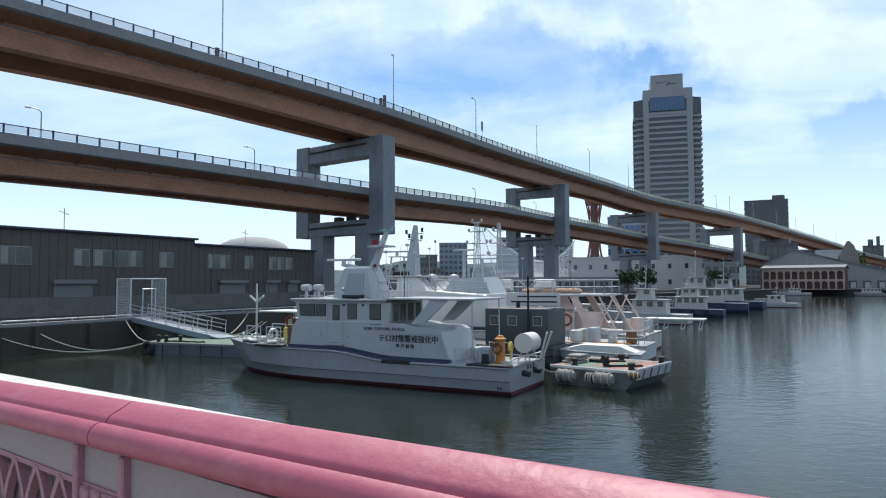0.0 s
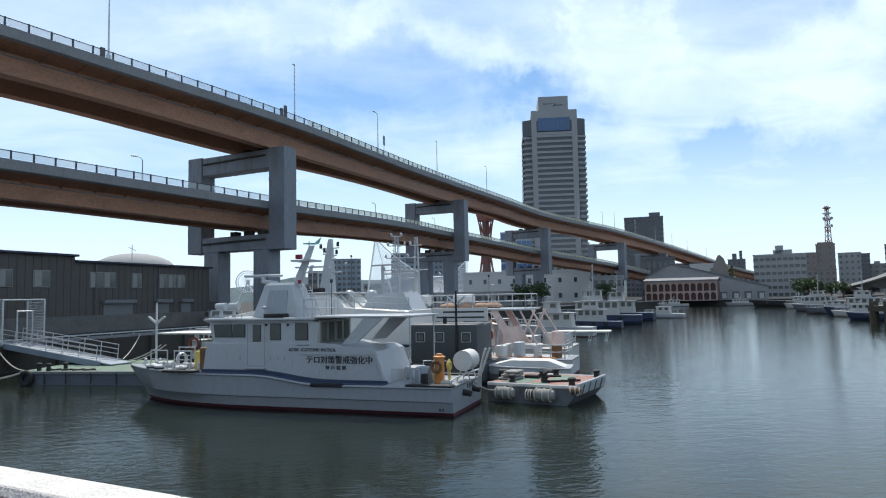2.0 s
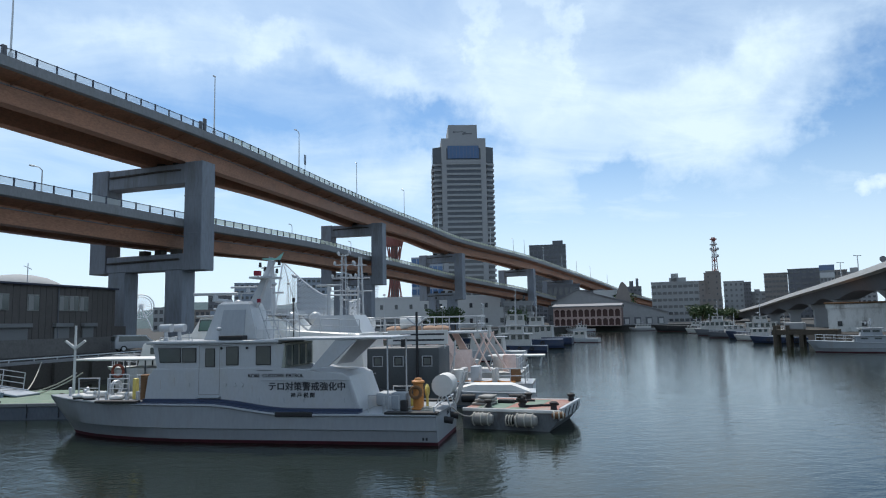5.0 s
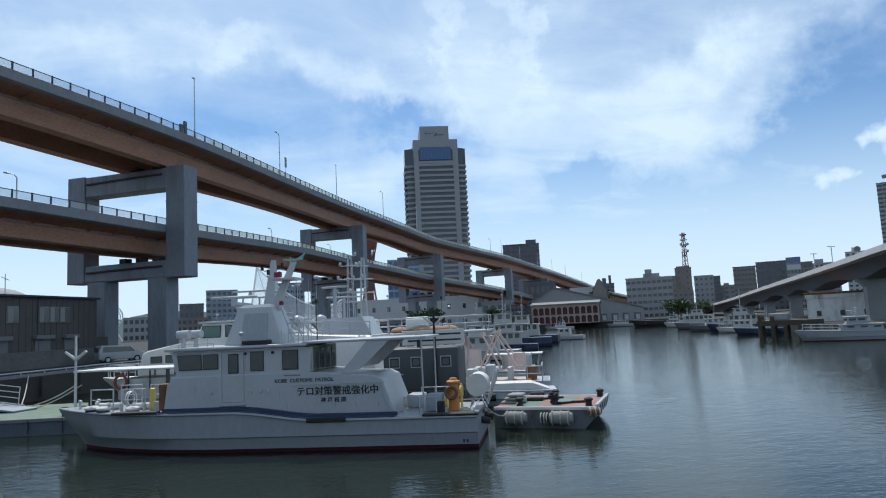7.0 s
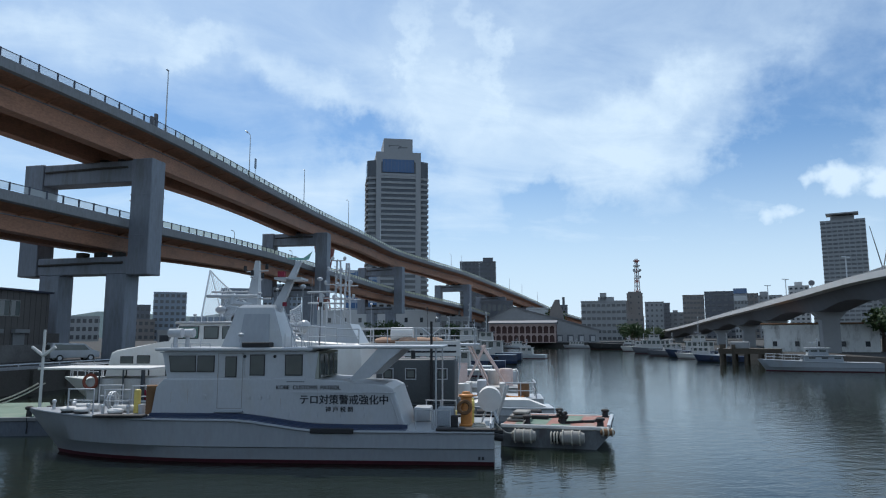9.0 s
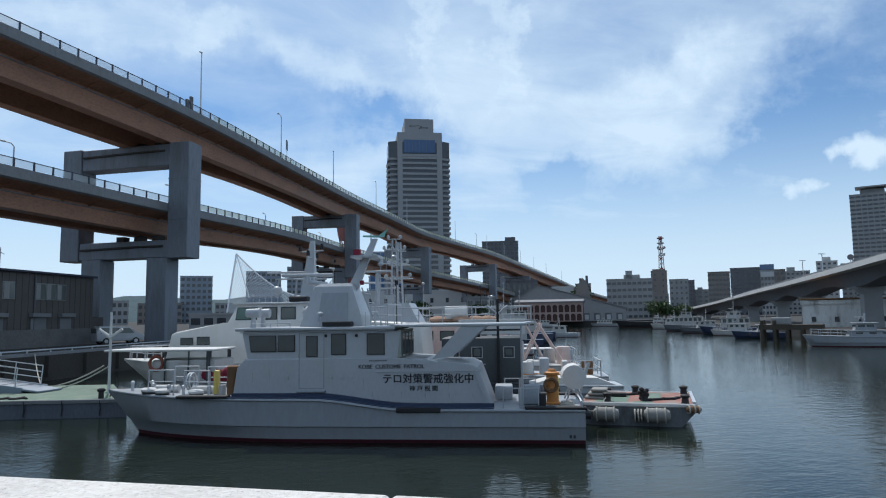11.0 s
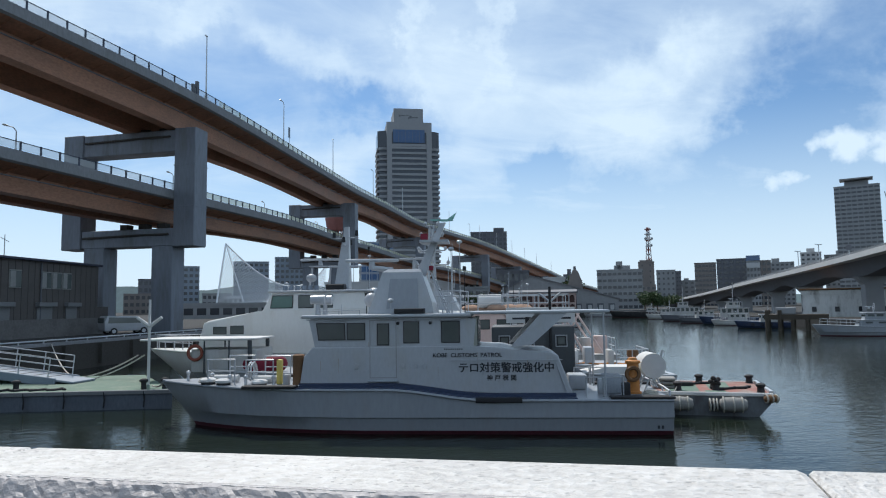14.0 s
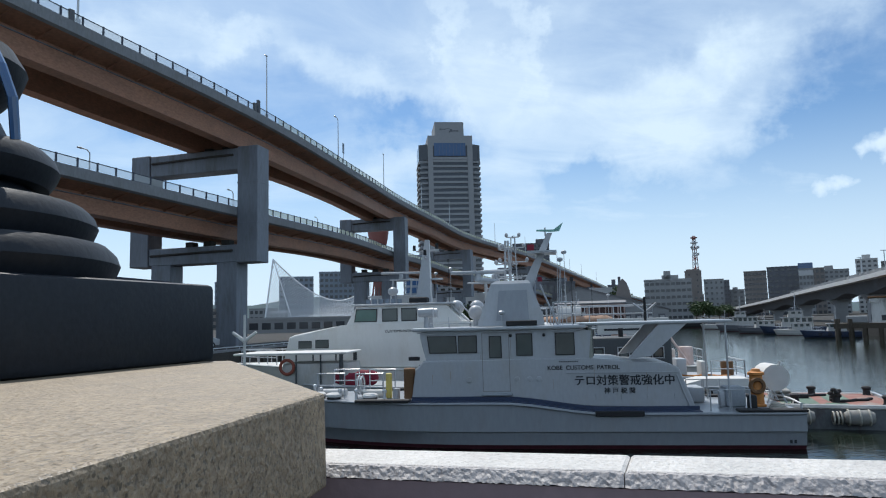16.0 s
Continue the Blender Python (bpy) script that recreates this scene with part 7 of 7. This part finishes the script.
# port office complex with the red and white mast
facade("office_block", 175, 284, 21, 12, 18.8, -34, CITY_GREY, "pale grey six-storey harbour office", 6, 9, 1.8, None, "office", (0.75, 0.4), [(-2.5, 5, 2.6), (-1.6, 1.5, 4.6)])
facade("office_block", 318, 456, 12, 14, 36, -36, CITY_BROWN, "brown stair tower of the harbour office", 8, 2, 1.5, None, "office", (0.15, 0.3), [(-5, 5, 2.0)])
facade("office_block", 331, 449, 14, 16, 29, -37, CITY_GREY, "grey office wing with square windows", 7, 4, 1.5, None, "office", (0.4, 0.4))
facade("office_block", 362, 482, 16, 16, 30, -38, CITY_DARK, "dark office slab behind the harbour office", 9, 8, 1.5, None, "office", (0.6, 0.4))
facade("office_block", 264, 480, 12, 14, 27, -30, CITY_DARK, "dark low block with roof plant", 6, 4, 1.5, None, "office", (0.5, 0.4), [(-3, 0, 5), (2, 4, 7)])
facade("office_block", 246, 478, 16, 14, 18, -30, CITY_GREY, "low grey block near the quay", 4, 5, 1.5, None, "office")
mast = thing("radio_mast", pose(323, 459, 37.5, 0, 0, 0), "red and white lattice radio mast with dish platforms", "radio mast")
for k in range(7):
    bm = B()
    for sx in (-1, 1):
        for sy in (-1, 1):
            w = 1.5 - 0.12 * k
            rod(bm, (sx * w, sy * w, 4 * k), (sx * (w - 0.12), sy * (w - 0.12), 4 * k + 4), 0.3, None, 6)
    w = 1.5 - 0.12 * k
    for sx in (-1, 1):
        rod(bm, (sx * w, -w, 4 * k), (-sx * w, -w, 4 * k + 4), 0.2, None, 5)
        rod(bm, (sx * w, w, 4 * k), (-sx * w, w, 4 * k + 4), 0.2, None, 5)
    part("section", bm, RED_TOWER if k % 2 == 0 else CITY_WHITE, mast)
for z, r in ((12, 2.2), (17.5, 2.6), (22, 2.8), (26, 2.6)):
    bm = B()
    rod(bm, (0, 0, z), (0, 0, z + 0.8), r, None, 12)
    part("platform", bm, CITY_WHITE if z != 26 else RED_TOWER, mast)
for z, a in ((13.5, 0.3), (18.8, 2.6), (18.6, 5.0), (23, 1.1)):
    bm = B()
    c = Vector((math.cos(a) * 2.4, math.sin(a) * 2.4 - 1, z))
    rod(bm, c, c + Vector((math.cos(a), -0.8, 0)), 1.1, 1.0, 12)
    part("dish", bm, CITY_GREY, mast)

# blocks on the right behind the ramp
facade("apartment_block", 348.6, 424.9, 15.2, 14, 33.3, -42, CITY_BROWN, "brown apartment block with balconies", 9, 6, 1.5, None, "apartment block", (0.8, 0.4))
facade("apartment_block", 362.5, 412.4, 21, 14, 35.6, -43, CITY_DARK, "dark grey apartment block", 9, 5, 1.5, None, "apartment block", (0.6, 0.4))
facade("apartment_block", 377, 400, 15, 14, 33.5, -44, CITY_BROWN, "brown apartment block by the ramp", 8, 5, 1.5)
kk = facade("office_block", 362, 391, 9, 8, 32.5, -44, CITY_GREY, "office block with a blue roof sign", 8, 4, 1.5)
bm = B()
soft_box(bm, -4.6, 4.6, -0.4, 0.6, 33.2, 37.0, 0.1, 1)
part("roof_sign", bm, HOTEL_BLUE, kk, "blue roof sign")
bm = B()
soft_box(bm, -4.4, 4.4, -0.5, -0.01, 28.0, 31.6, 0.1, 1)
part("banner", bm, CITY_WHITE, kk)
for i, (x, y, w, h, m, rz) in enumerate(((346, 352, 22, 29, CITY_GREY, -48), (364, 340, 12, 35, CITY_WHITE, -48), (378, 330, 18, 33, CITY_GREY, -49), (330, 366, 16, 27, CITY_BROWN, -46), (396, 322, 30, 38, CITY_GREY, -51), (420, 300, 40, 44, CITY_WHITE, -52), (452, 290, 40, 46, CITY_GREY, -55))):
    x, y, w, h = -2.9 + (x + 2.9) * 1.28, 3 + (y - 3) * 1.28, w * 1.28, h * 1.28 - 1
    facade("city_block", x, y, w, 14, h, rz, m, "mixed mid-rise city block beyond the ramp", max(int(h / 3.6), 2), max(int(w / 3.4), 2), 1.5, None, "building", (0.55, 0.45), [(-3, 3, 4)])
vt = facade("apartment_tower", 458, 382, 30, 24, 91, -52, CITY_GREY, "tall grey apartment tower with banded balconies", 28, 8, 1.5, None, "apartment tower", (0.85, 0.45), [(-8, 8, 4.5)])
bm = B()
box(bm, -11, 11, -1.2, 12, 96.2, 97.2)
part("roof_slab", bm, CITY_GREY, vt)
cr = thing("tower_crane", pose(440, 339, 1.3, 0, 0, -50), "slender white tower crane with a raised jib", "crane")
bm = B()
rod(bm, (0, 0, 0), (0, 0, 48), 0.7, None, 6)
part("crane_mast", bm, CITY_GREY, cr)
bm = B()
rod(bm, (0, 0, 48), (-6, 0, 79), 0.45, 0.25, 6)
part("jib", bm, CITY_GREY, cr)
bm = B()
rod(bm, (0, 0, 48), (5.5, 0, 74), 0.4, 0.25, 6)
part("jib", bm, CITY_GREY, cr)

# arcade building, gable shed and fin on the far left quay
ar = thing("arcade_building", pose(99.8, 221.6, 1.79, 0, 0, -33), "low pink building with two rows of arched openings", "building")
bm = B()
box(bm, -11.6, 11.6, 0.4, 10, 0, 6.4)
part("wall", bm, ARCADE_RED, ar, "dark recessed wall")
for z, h in ((0.0, 0.25), (2.75, 0.5), (5.9, 0.7)):
    bm = B()
    box(bm, -11.7, 11.7, -0.35, 0.399, z, z + h)
    part("band", bm, PALE_PINK, ar)
for k in range(12):
    bm = B()
    box(bm, -11.7 + 2.09 * k, -11.28 + 2.09 * k, -0.3, 0.398, 0.25, 5.9)
    part("pillar", bm, PALE_PINK, ar)
for k in range(11):
    for z in (2.2, 5.35):
        bm = B()
        n = 7
        o = [(-0.8, 0.55)] + [(-0.8 + 1.6 * i / n, 0.5 * math.sin(math.pi * i / n)) for i in range(n + 1)] + [(0.8, 0.55)]
        side_prism(bm, [(-10.45 + 2.09 * k + a, z + b) for a, b in o], -0.25, 0.2)
        part("arch", bm, PALE_PINK, ar)
bm = B()
loft(bm, [[(-12.1, y, 6.6 + dz), (-12.1, y, 7.0 + dz), (12.1, y, 7.0 + dz), (12.1, y, 6.6 + dz)] for y, dz in ((-0.8, 0), (5, 0.9), (10.3, 0))])
part("roof", bm, SHED_ROOF, ar)
sh = thing("gable_shed", pose(112, 232, 1.79, 0, 0, -31), "wide pale shed with a low grey gable roof", "shed")
bm = B()
side_prism(bm, [(-19.5, 0), (22.1, 0), (22.1, 4.4), (-10.1, 13.4), (-19.5, 8.6)], 3.5, 22)
part("wall", bm, CITY_GREY, sh)
bm = B()
side_prism(bm, [(22.6, 4.3), (-10.1, 13.42), (-20, 8.35), (-20, 8.7), (-10.1, 13.8), (22.6, 4.7)], 3.0, 22.5)
part("roof", bm, SHED_ROOF, sh)
for x in (3.5, 7.5, 11.5, 15.5, 19.6):
    bm = B()
    box(bm, x - 1.2, x + 1.2, 3.4, 3.6, 0.3, 2.8)
    part("opening", bm, CITY_DARK, sh)
    bm = B()
    box(bm, x - 0.5, x + 0.9, 3.35, 3.399, 0.4, 2.2)
    part("bright_door", bm, CITY_WHITE, sh)
facade("white_building", 134, 274, 9.5, 12, 14.2, -29, CITY_WHITE, "plain white rooftop block", 2, 2, 2.2, None, "building", (0.1, 0.2))
facade("office_block", 306, 462, 16, 14, 30, -34, CITY_BROWN, "brown office wing beside the stair tower", 7, 4, 1.5, None, "office", (0.3, 0.3))
facade("dark_building", 118, 282, 14, 12, 17.5, -25, CITY_DARK, "flat dark building below the elevated road", 3, 6, 2.2)
fin = thing("brown_fin", pose(121.8, 236, 1.79, 0, 0, -30), "curved brown fin-shaped roof tower", "roof tower")
bm = B()
side_prism(bm, [(-3.2, 0), (3.2, 0), (3.1, 8), (2.5, 12), (1.4, 15), (0.2, 16.3), (-0.5, 16), (-1.9, 13), (-2.9, 9)], 0, 4)
part("shell", bm, CITY_BROWN, fin)
facade("white_hall", 60, 262, 60, 18, 12, -22, CITY_WHITE, "long white waterfront hall under the elevated road", 2, 10, 2.2, None, "hall", (0.2, 0.3))
facade("quay_house", 76, 226, 10, 8, 8.5, -24, CITY_GREY, "small pale quayside house", 2, 4, 2.2)
facade("glass_block", 60, 300, 14, 16, 31, -12, CITY_BLUE, "blue-grey glass office block", 9, 6, 2.2, HOTEL_BLUE, "building", (0.85, 0.7))
facade("glass_block", 74, 330, 30, 16, 22, -14, CITY_GREY, "pale block beside the hotel", 5, 8, 2.2)
# far towers between the piers
# distance haze is put into the wall colour of the CITY_BLUE blocks
for x, y, w, h, rz, m in ((-25, 480, 20, 31, 2, CITY_BLUE), (-44, 478, 15, 22.5, 4, CITY_DARK), (-46, 470, 26, 13, 4, CITY_BROWN), (18, 481, 23, 34.5, -3, CITY_BLUE), (47, 483, 26, 38, -5, CITY_BLUE),
                          (-4, 474, 18, 13, 0, CITY_GREY), (6, 470, 12, 11, 0, CITY_WHITE), (-70, 440, 18, 14, 6, CITY_GREY), (70, 500, 18, 15, -8, CITY_WHITE)):
    facade("city_block", x, y, w, 14, h, rz, m, "hazy blue-grey city block in the distance", max(int(h / 3.8), 2), max(int(w / 3), 2), 2.0)
facade("market_shed", 12, 200, 60, 12, 3.6, -5, CITY_GREY, "long low quayside shed with a flat roof", 1, 18, 2.2, None, "shed", (0.7, 0.5), None, False)
# domed hall
dm = thing("domed_hall", pose(-68, 191, 1.79, 0, 0, 0), "low grey domed hall roof beyond the warehouse", "hall")
bm = B()
lathe(bm, [(11, 0), (11, 10), (10.6, 12.4), (9, 14.2), (6.5, 15.4), (3.5, 16.1), (0.3, 16.4)], 30)
part("dome", bm, CITY_GREY, dm, "", True)
# ferris wheel far off
fw = thing("ferris_wheel", pose(-112, 578, 1.8, 0, 0, 10), "white ferris wheel in the distance", "ferris wheel")
bm = B()
ring(bm, (0, 0, 19), 9.5, 0.5, "Y", 36, 5)
ring(bm, (0, 0, 19), 7.8, 0.35, "Y", 36, 5)
for k in range(24):
    a = 2 * math.pi * k / 24
    rod(bm, (0, 0, 19), (9.5 * math.cos(a), 0, 19 + 9.5 * math.sin(a)), 0.16, None, 4)
part("wheel", bm, LATTICE_WHITE, fw)
bm = B()
for sx in (-9, 9):
    rod(bm, (sx, 2, 0), (0, 1, 19), 0.6, None, 6)
part("support", bm, LATTICE_WHITE, fw)
# red port tower: waisted lattice of rods
pt = thing("port_tower", pose(75, 479, 1.79), "red waisted lattice port tower", "tower")
for s in (1, -1):
    bm = B()
    for k in range(16):
        prev = None
        for j in range(9):
            z = 62.0 * j / 8
            r = 3.4 + 3.8 * ((z - 38) / 26) ** 2
            a = 2 * math.pi * k / 16 + s * z * 0.017
            q = (r * math.cos(a), r * math.sin(a), z)
            if prev:
                rod(bm, prev, q, 0.28, None, 4)
            prev = q
    part("lattice", bm, RED_TOWER, pt, "red lattice of leaning rods")
bm = B()
rod(bm, (0, 0, 0), (0, 0, 60), 2.4, None, 12)
part("core", bm, CITY_BROWN, pt)
bm = B()
lathe(bm, [(5.5, 57), (6.4, 60), (7.4, 65), (7.4, 68), (6.6, 68.3), (6.4, 71), (5.5, 71.5)], 20)
part("deck", bm, RED_TOWER, pt)
# white net-like roof of the maritime hall
lt = thing("lattice_roof", pose(8, 310, 5.5, 0, 0, -4), "white space-frame sail roof of a waterfront hall", "roof")
bm = B()


def sail(u, v):
    x = -15 + 44 * u
    top = 25 * (1 - u) ** 1.9 + 16 * u ** 4 + 2.5
    return Vector((x + 3 * v, -4 + 10 * v + 3 * u, 1 + (top - 1) * v * (0.55 + 0.45 * v)))


N1, N2 = 44, 17
for i in range(N1):
    for j in range(N2):
        a, b, c, d_ = sail(i / N1, j / N2), sail((i + 1) / N1, j / N2), sail((i + 1) / N1, (j + 1) / N2), sail(i / N1, (j + 1) / N2)
        rod(bm, a, c, 0.085, None, 4)
        rod(bm, b, d_, 0.085, None, 4)
        if j == N2 - 1:
            rod(bm, d_, c, 0.3, None, 5)
part("frame_net", bm, LATTICE_WHITE, lt, "net of white steel rods")
bm = B()
rod(bm, sail(0, 1), sail(0, 0), 0.35, None, 6)
rod(bm, sail(0.25, 0), sail(0, 1), 0.25, None, 6)
part("edge_mast", bm, LATTICE_WHITE, lt)
bm = B()
random.seed(9)
prof = [40 + 55 * noise.noise(Vector((i * 0.19, 3.1, 0))) + 26 * math.sin(i * 0.13) for i in range(70)]
loft(bm, [[(-900 + i * 60, 1900 - i * 12, 0), (-900 + i * 60, 2000 - i * 12, max(prof[i], 15)), (-900 + i * 60, 2300 - i * 12, 0)] for i in range(70)])
solid("backdrop_hills", bm, HILL, "hazy blue wooded hills behind the city", "hills", "structure")

# ---- the ramp bridge on the right ----
RX = [(206, 291), (171.5, 233.9), (148.3, 194.5), (129.6, 164.2), (112.3, 136.5), (99.7, 116.4), (83.1, 89.8), (69, 67), (62, 46), (64, 22)]
RZ = [5.3, 6.7, 7.9, 8.9, 9.7, 10.2, 11.0, 11.7, 12.2, 12.4]
rx, ry = [p[0] for p in RX], [p[1] for p in RX]
ramp = thing("ramp_bridge", Matrix.Identity(4), "pale steel ramp bridge rising above the quay", "bridge")
slab, girder, rail_pts = [], [], []
for i in range(0, 9 * 8 + 1):
    t = i / 8
    x, y, z = spline(rx, t), spline(ry, t), spline(RZ, t)
    dx, dy = spline(rx, t + 0.02) - spline(rx, t - 0.02), spline(ry, t + 0.02) - spline(ry, t - 0.02)
    l = math.hypot(dx, dy)
    nx, ny = -dy / l, dx / l                          # away from the basin
    f = lambda o, h: (x + nx * o, y + ny * o, z + h)
    hh = 1.7 + 0.9 * (0.5 + 0.5 * math.cos(math.pi * 2 * ((t * 1.0) % 1.0)))
    slab.append([f(0, 0), f(0.4, 0), f(0.4, -0.6), f(8.6, -0.6), f(8.6, 0), f(9, 0), f(9, -0.8), f(0, -0.8)])
    girder.append([f(1.6, -0.81), f(2.6, -hh - 0.6), f(6.4, -hh - 0.6), f(7.4, -0.81)])
    rail_pts.append((f(0.2, 0), f(0.2, 0.5)))
bm = B()
loft(bm, slab)
part("deck", bm, CITY_WHITE, ramp, "pale ramp deck edge")
bm = B()
loft(bm, girder)
part("girder", bm, CITY_DARK, ramp)
post = B()
box(post, -0.12, 0.12, -0.15, 0.15, 0, 2.7)
pm = as_mesh("fence_post", post, CITY_GREY)
for i in range(60, 9 * 30):
    t = i / 30
    x, y, z = spline(rx, t), spline(ry, t), spline(RZ, t)
    dx, dy = spline(rx, t + 0.02) - spline(rx, t - 0.02), spline(ry, t + 0.02) - spline(ry, t - 0.02)
    l = math.hypot(dx, dy)
    piece("fence_post", pm, ramp, Matrix.Translation((x - dy / l * 8.8, y + dx / l * 8.8, z - 0.01)) @ Matrix.Rotation(math.atan2(dy, dx), 4, "Z"))
for t in (1.0, 2.0, 3.0, 4.0, 5.0, 6.0, 7.0, 8.0):
    x, y, z = spline(rx, t), spline(ry, t), spline(RZ, t)
    dx, dy = spline(rx, t + 0.02) - spline(rx, t - 0.02), spline(ry, t + 0.02) - spline(ry, t - 0.02)
    bm = B()
    m = Matrix.Translation((x, y, 0)) @ Matrix.Rotation(math.atan2(dx, -dy), 4, "Z")
    loft(bm, [[m @ Vector((o, s, h)) for o, s, h in ((3.2 - w, -0.9, zz), (5.8 + w, -0.9, zz), (5.8 + w, 0.9, zz), (3.2 - w, 0.9, zz))] for zz, w in ((1.4, 0), (z - 4.4, 0), (z - 3.1, 1.2))])
    part("pier", bm, CITY_GREY, ramp)
for t, k in ((4.1, 0), (4.75, 0), (5.35, 1), (5.9, 0)):
    x, y, z = spline(rx, t), spline(ry, t), spline(RZ, t)
    dx, dy = spline(rx, t + 0.02) - spline(rx, t - 0.02), spline(ry, t + 0.02) - spline(ry, t - 0.02)
    l = math.hypot(dx, dy)
    p = thing("ramp_lamp" if not k else "ramp_sign", Matrix.Translation((x - dy / l * 8.7, y + dx / l * 8.7, z - 0.02)), "slim lamp post on the ramp" if not k else "round dark traffic sign on the ramp", "street lamp" if not k else "traffic sign")
    bm = B()
    rod(bm, (0, 0, 0), (0, 0, 6.0 if not k else 3.2), 0.09)
    part("pole", bm, GALV, p)
    bm = B()
    if k:
        rod(bm, (-0.04, -0.03, 3.6), (0.04, 0.03, 3.6), 0.55, None, 16)
    else:
        box(bm, -0.9, 0.9, -0.1, 0.1, 6.0, 6.15)
    part("sign_disc" if k else "lamp_head", bm, CITY_DARK if k else GALV, p)
# low harbour buildings and timber dolphin below the ramp
lw = facade("harbour_office", 90, 92, 17, 9, 4.2, -49, PALE_STAINED, "low white harbour building with a rusty roof edge", 1, 5, 1.5, None, "building", (0.2, 0.2))
bm = B()
soft_box(bm, -8.9, 8.9, -0.5, 9.4, 4.95, 5.2, 0.05, 1)
part("roof", bm, RUST, lw, "rust-brown flat roof")
facade("harbour_shed", 101, 78, 14, 10, 4.5, -50, CITY_BROWN, "low brown harbour shed", 1, 4, 1.5, None, "shed", (0.4, 0.35))
facade("harbour_shed", 112, 64, 16, 10, 6.0, -58, CITY_GREY, "grey harbour shed below the ramp", 2, 5, 1.5, None, "shed", (0.4, 0.35))
dol = thing("timber_jetty", pose(66.5, 82, 0, 0, 0, -50), "dark weathered timber jetty on piles", "jetty")
bm = B()
box(bm, -5, 3, -1.5, 2.5, 1.6, 2.3)
part("platform", bm, TIMBER, dol)
for x in (-4.6, -3, -1.4, 0.4, 2.4):
    for y in (-1.3, 1.2):
        bm = B()
        rod(bm, (x, y, -2), (x, y, 2.9 if x < -2 else 1.59), 0.28, None, 8)
        part("timber_post", bm, TIMBER, dol)
bm = B()
soft_box(bm, -3.5, -1.0, -0.8, 0.8, 2.31, 3.3, 0.1, 1)
part("hut", bm, CITY_GREY, dol)


# low rows of houses that close the far skyline
for x, y, w, h, rz, m in ((214, 486, 26, 13, -26, CITY_GREY), (238, 476, 22, 15, -28, CITY_WHITE), (274, 470, 20, 14, -32, CITY_GREY), (303, 440, 18, 17, -34, CITY_BROWN), (376, 480, 14, 22, -40, CITY_GREY)):
    facade("city_block", x, y, w, 12, h, rz, m, "low mixed houses along the far waterfront", max(int(h / 3.6), 2), max(int(w / 3.6), 2), 1.6, None, "building", (0.5, 0.4), [(-2, 2, 2.5)])


# ---- trees ----
def tree(x, y, h, r, seed, base=2.2, label="leafy green street tree with a rounded uneven crown"):
    rnd = random.Random(seed)
    p = thing("tree", Matrix.Translation((x, y, base - 0.05)), label, "tree", "quayside trees")
    bm = B()
    rod(bm, (0, 0, 0), (0, 0, h * 0.55), r * 0.09, r * 0.05, 8)
    for k in range(5):
        a = k * 1.3 + rnd.random()
        rod(bm, (0, 0, h * (0.3 + 0.05 * k)), (math.cos(a) * r * 0.6, math.sin(a) * r * 0.6, h * (0.6 + 0.06 * k)), r * 0.035, r * 0.012, 5)
    part("trunk", bm, BARK, p)
    bm = B()
    clumps = [(Vector((rnd.uniform(-0.75, 0.75) * r, rnd.uniform(-0.75, 0.75) * r, h * rnd.uniform(0.42, 0.95))), r * rnd.uniform(0.28, 0.5)) for _ in range(16)]
    for c, cr_ in clumps:
        for _ in range(60):
            v = Vector((rnd.gauss(0, 1), rnd.gauss(0, 1), rnd.gauss(0, 0.8))).normalized() * cr_ * rnd.uniform(0.6, 1.1)
            q = c + v
            s = r * 0.085 * rnd.uniform(0.6, 1.5)
            e1 = Vector((rnd.gauss(0, 1), rnd.gauss(0, 1), rnd.gauss(0, 1))).normalized() * s
            e2 = Vector((rnd.gauss(0, 1), rnd.gauss(0, 1), rnd.gauss(0, 1))).normalized() * s
            vs = [bm.verts.new(q + k) for k in (e1, e2, -e1, -e2 * 0.8)]
            bm.faces.new(vs)
    ob = new("crown", bpy.data.meshes.new("crown"))
    bm.to_mesh(ob.data)
    bm.free()
    ob.data.materials.append(LEAF)
    ob.parent = p


for i, (x, y, h, r) in enumerate(((141, 219, 6, 3.4), (146, 222, 6.5, 3.6), (150, 226, 6, 3.4), (154, 229, 5.5, 3), (166, 238, 5, 3), (172, 240, 5.5, 3), (38, 186, 6.5, 3.2), (44, 190, 6, 3), (72, 216, 6, 3), (140, 268, 14, 5))):
    tree(x, y, h, r, 100 + i, 1.8)
for i, (x, y) in enumerate(((97, 86), (103, 84), (118, 92))):
    tree(x, y, 7, 4, 200 + i, 1.5)
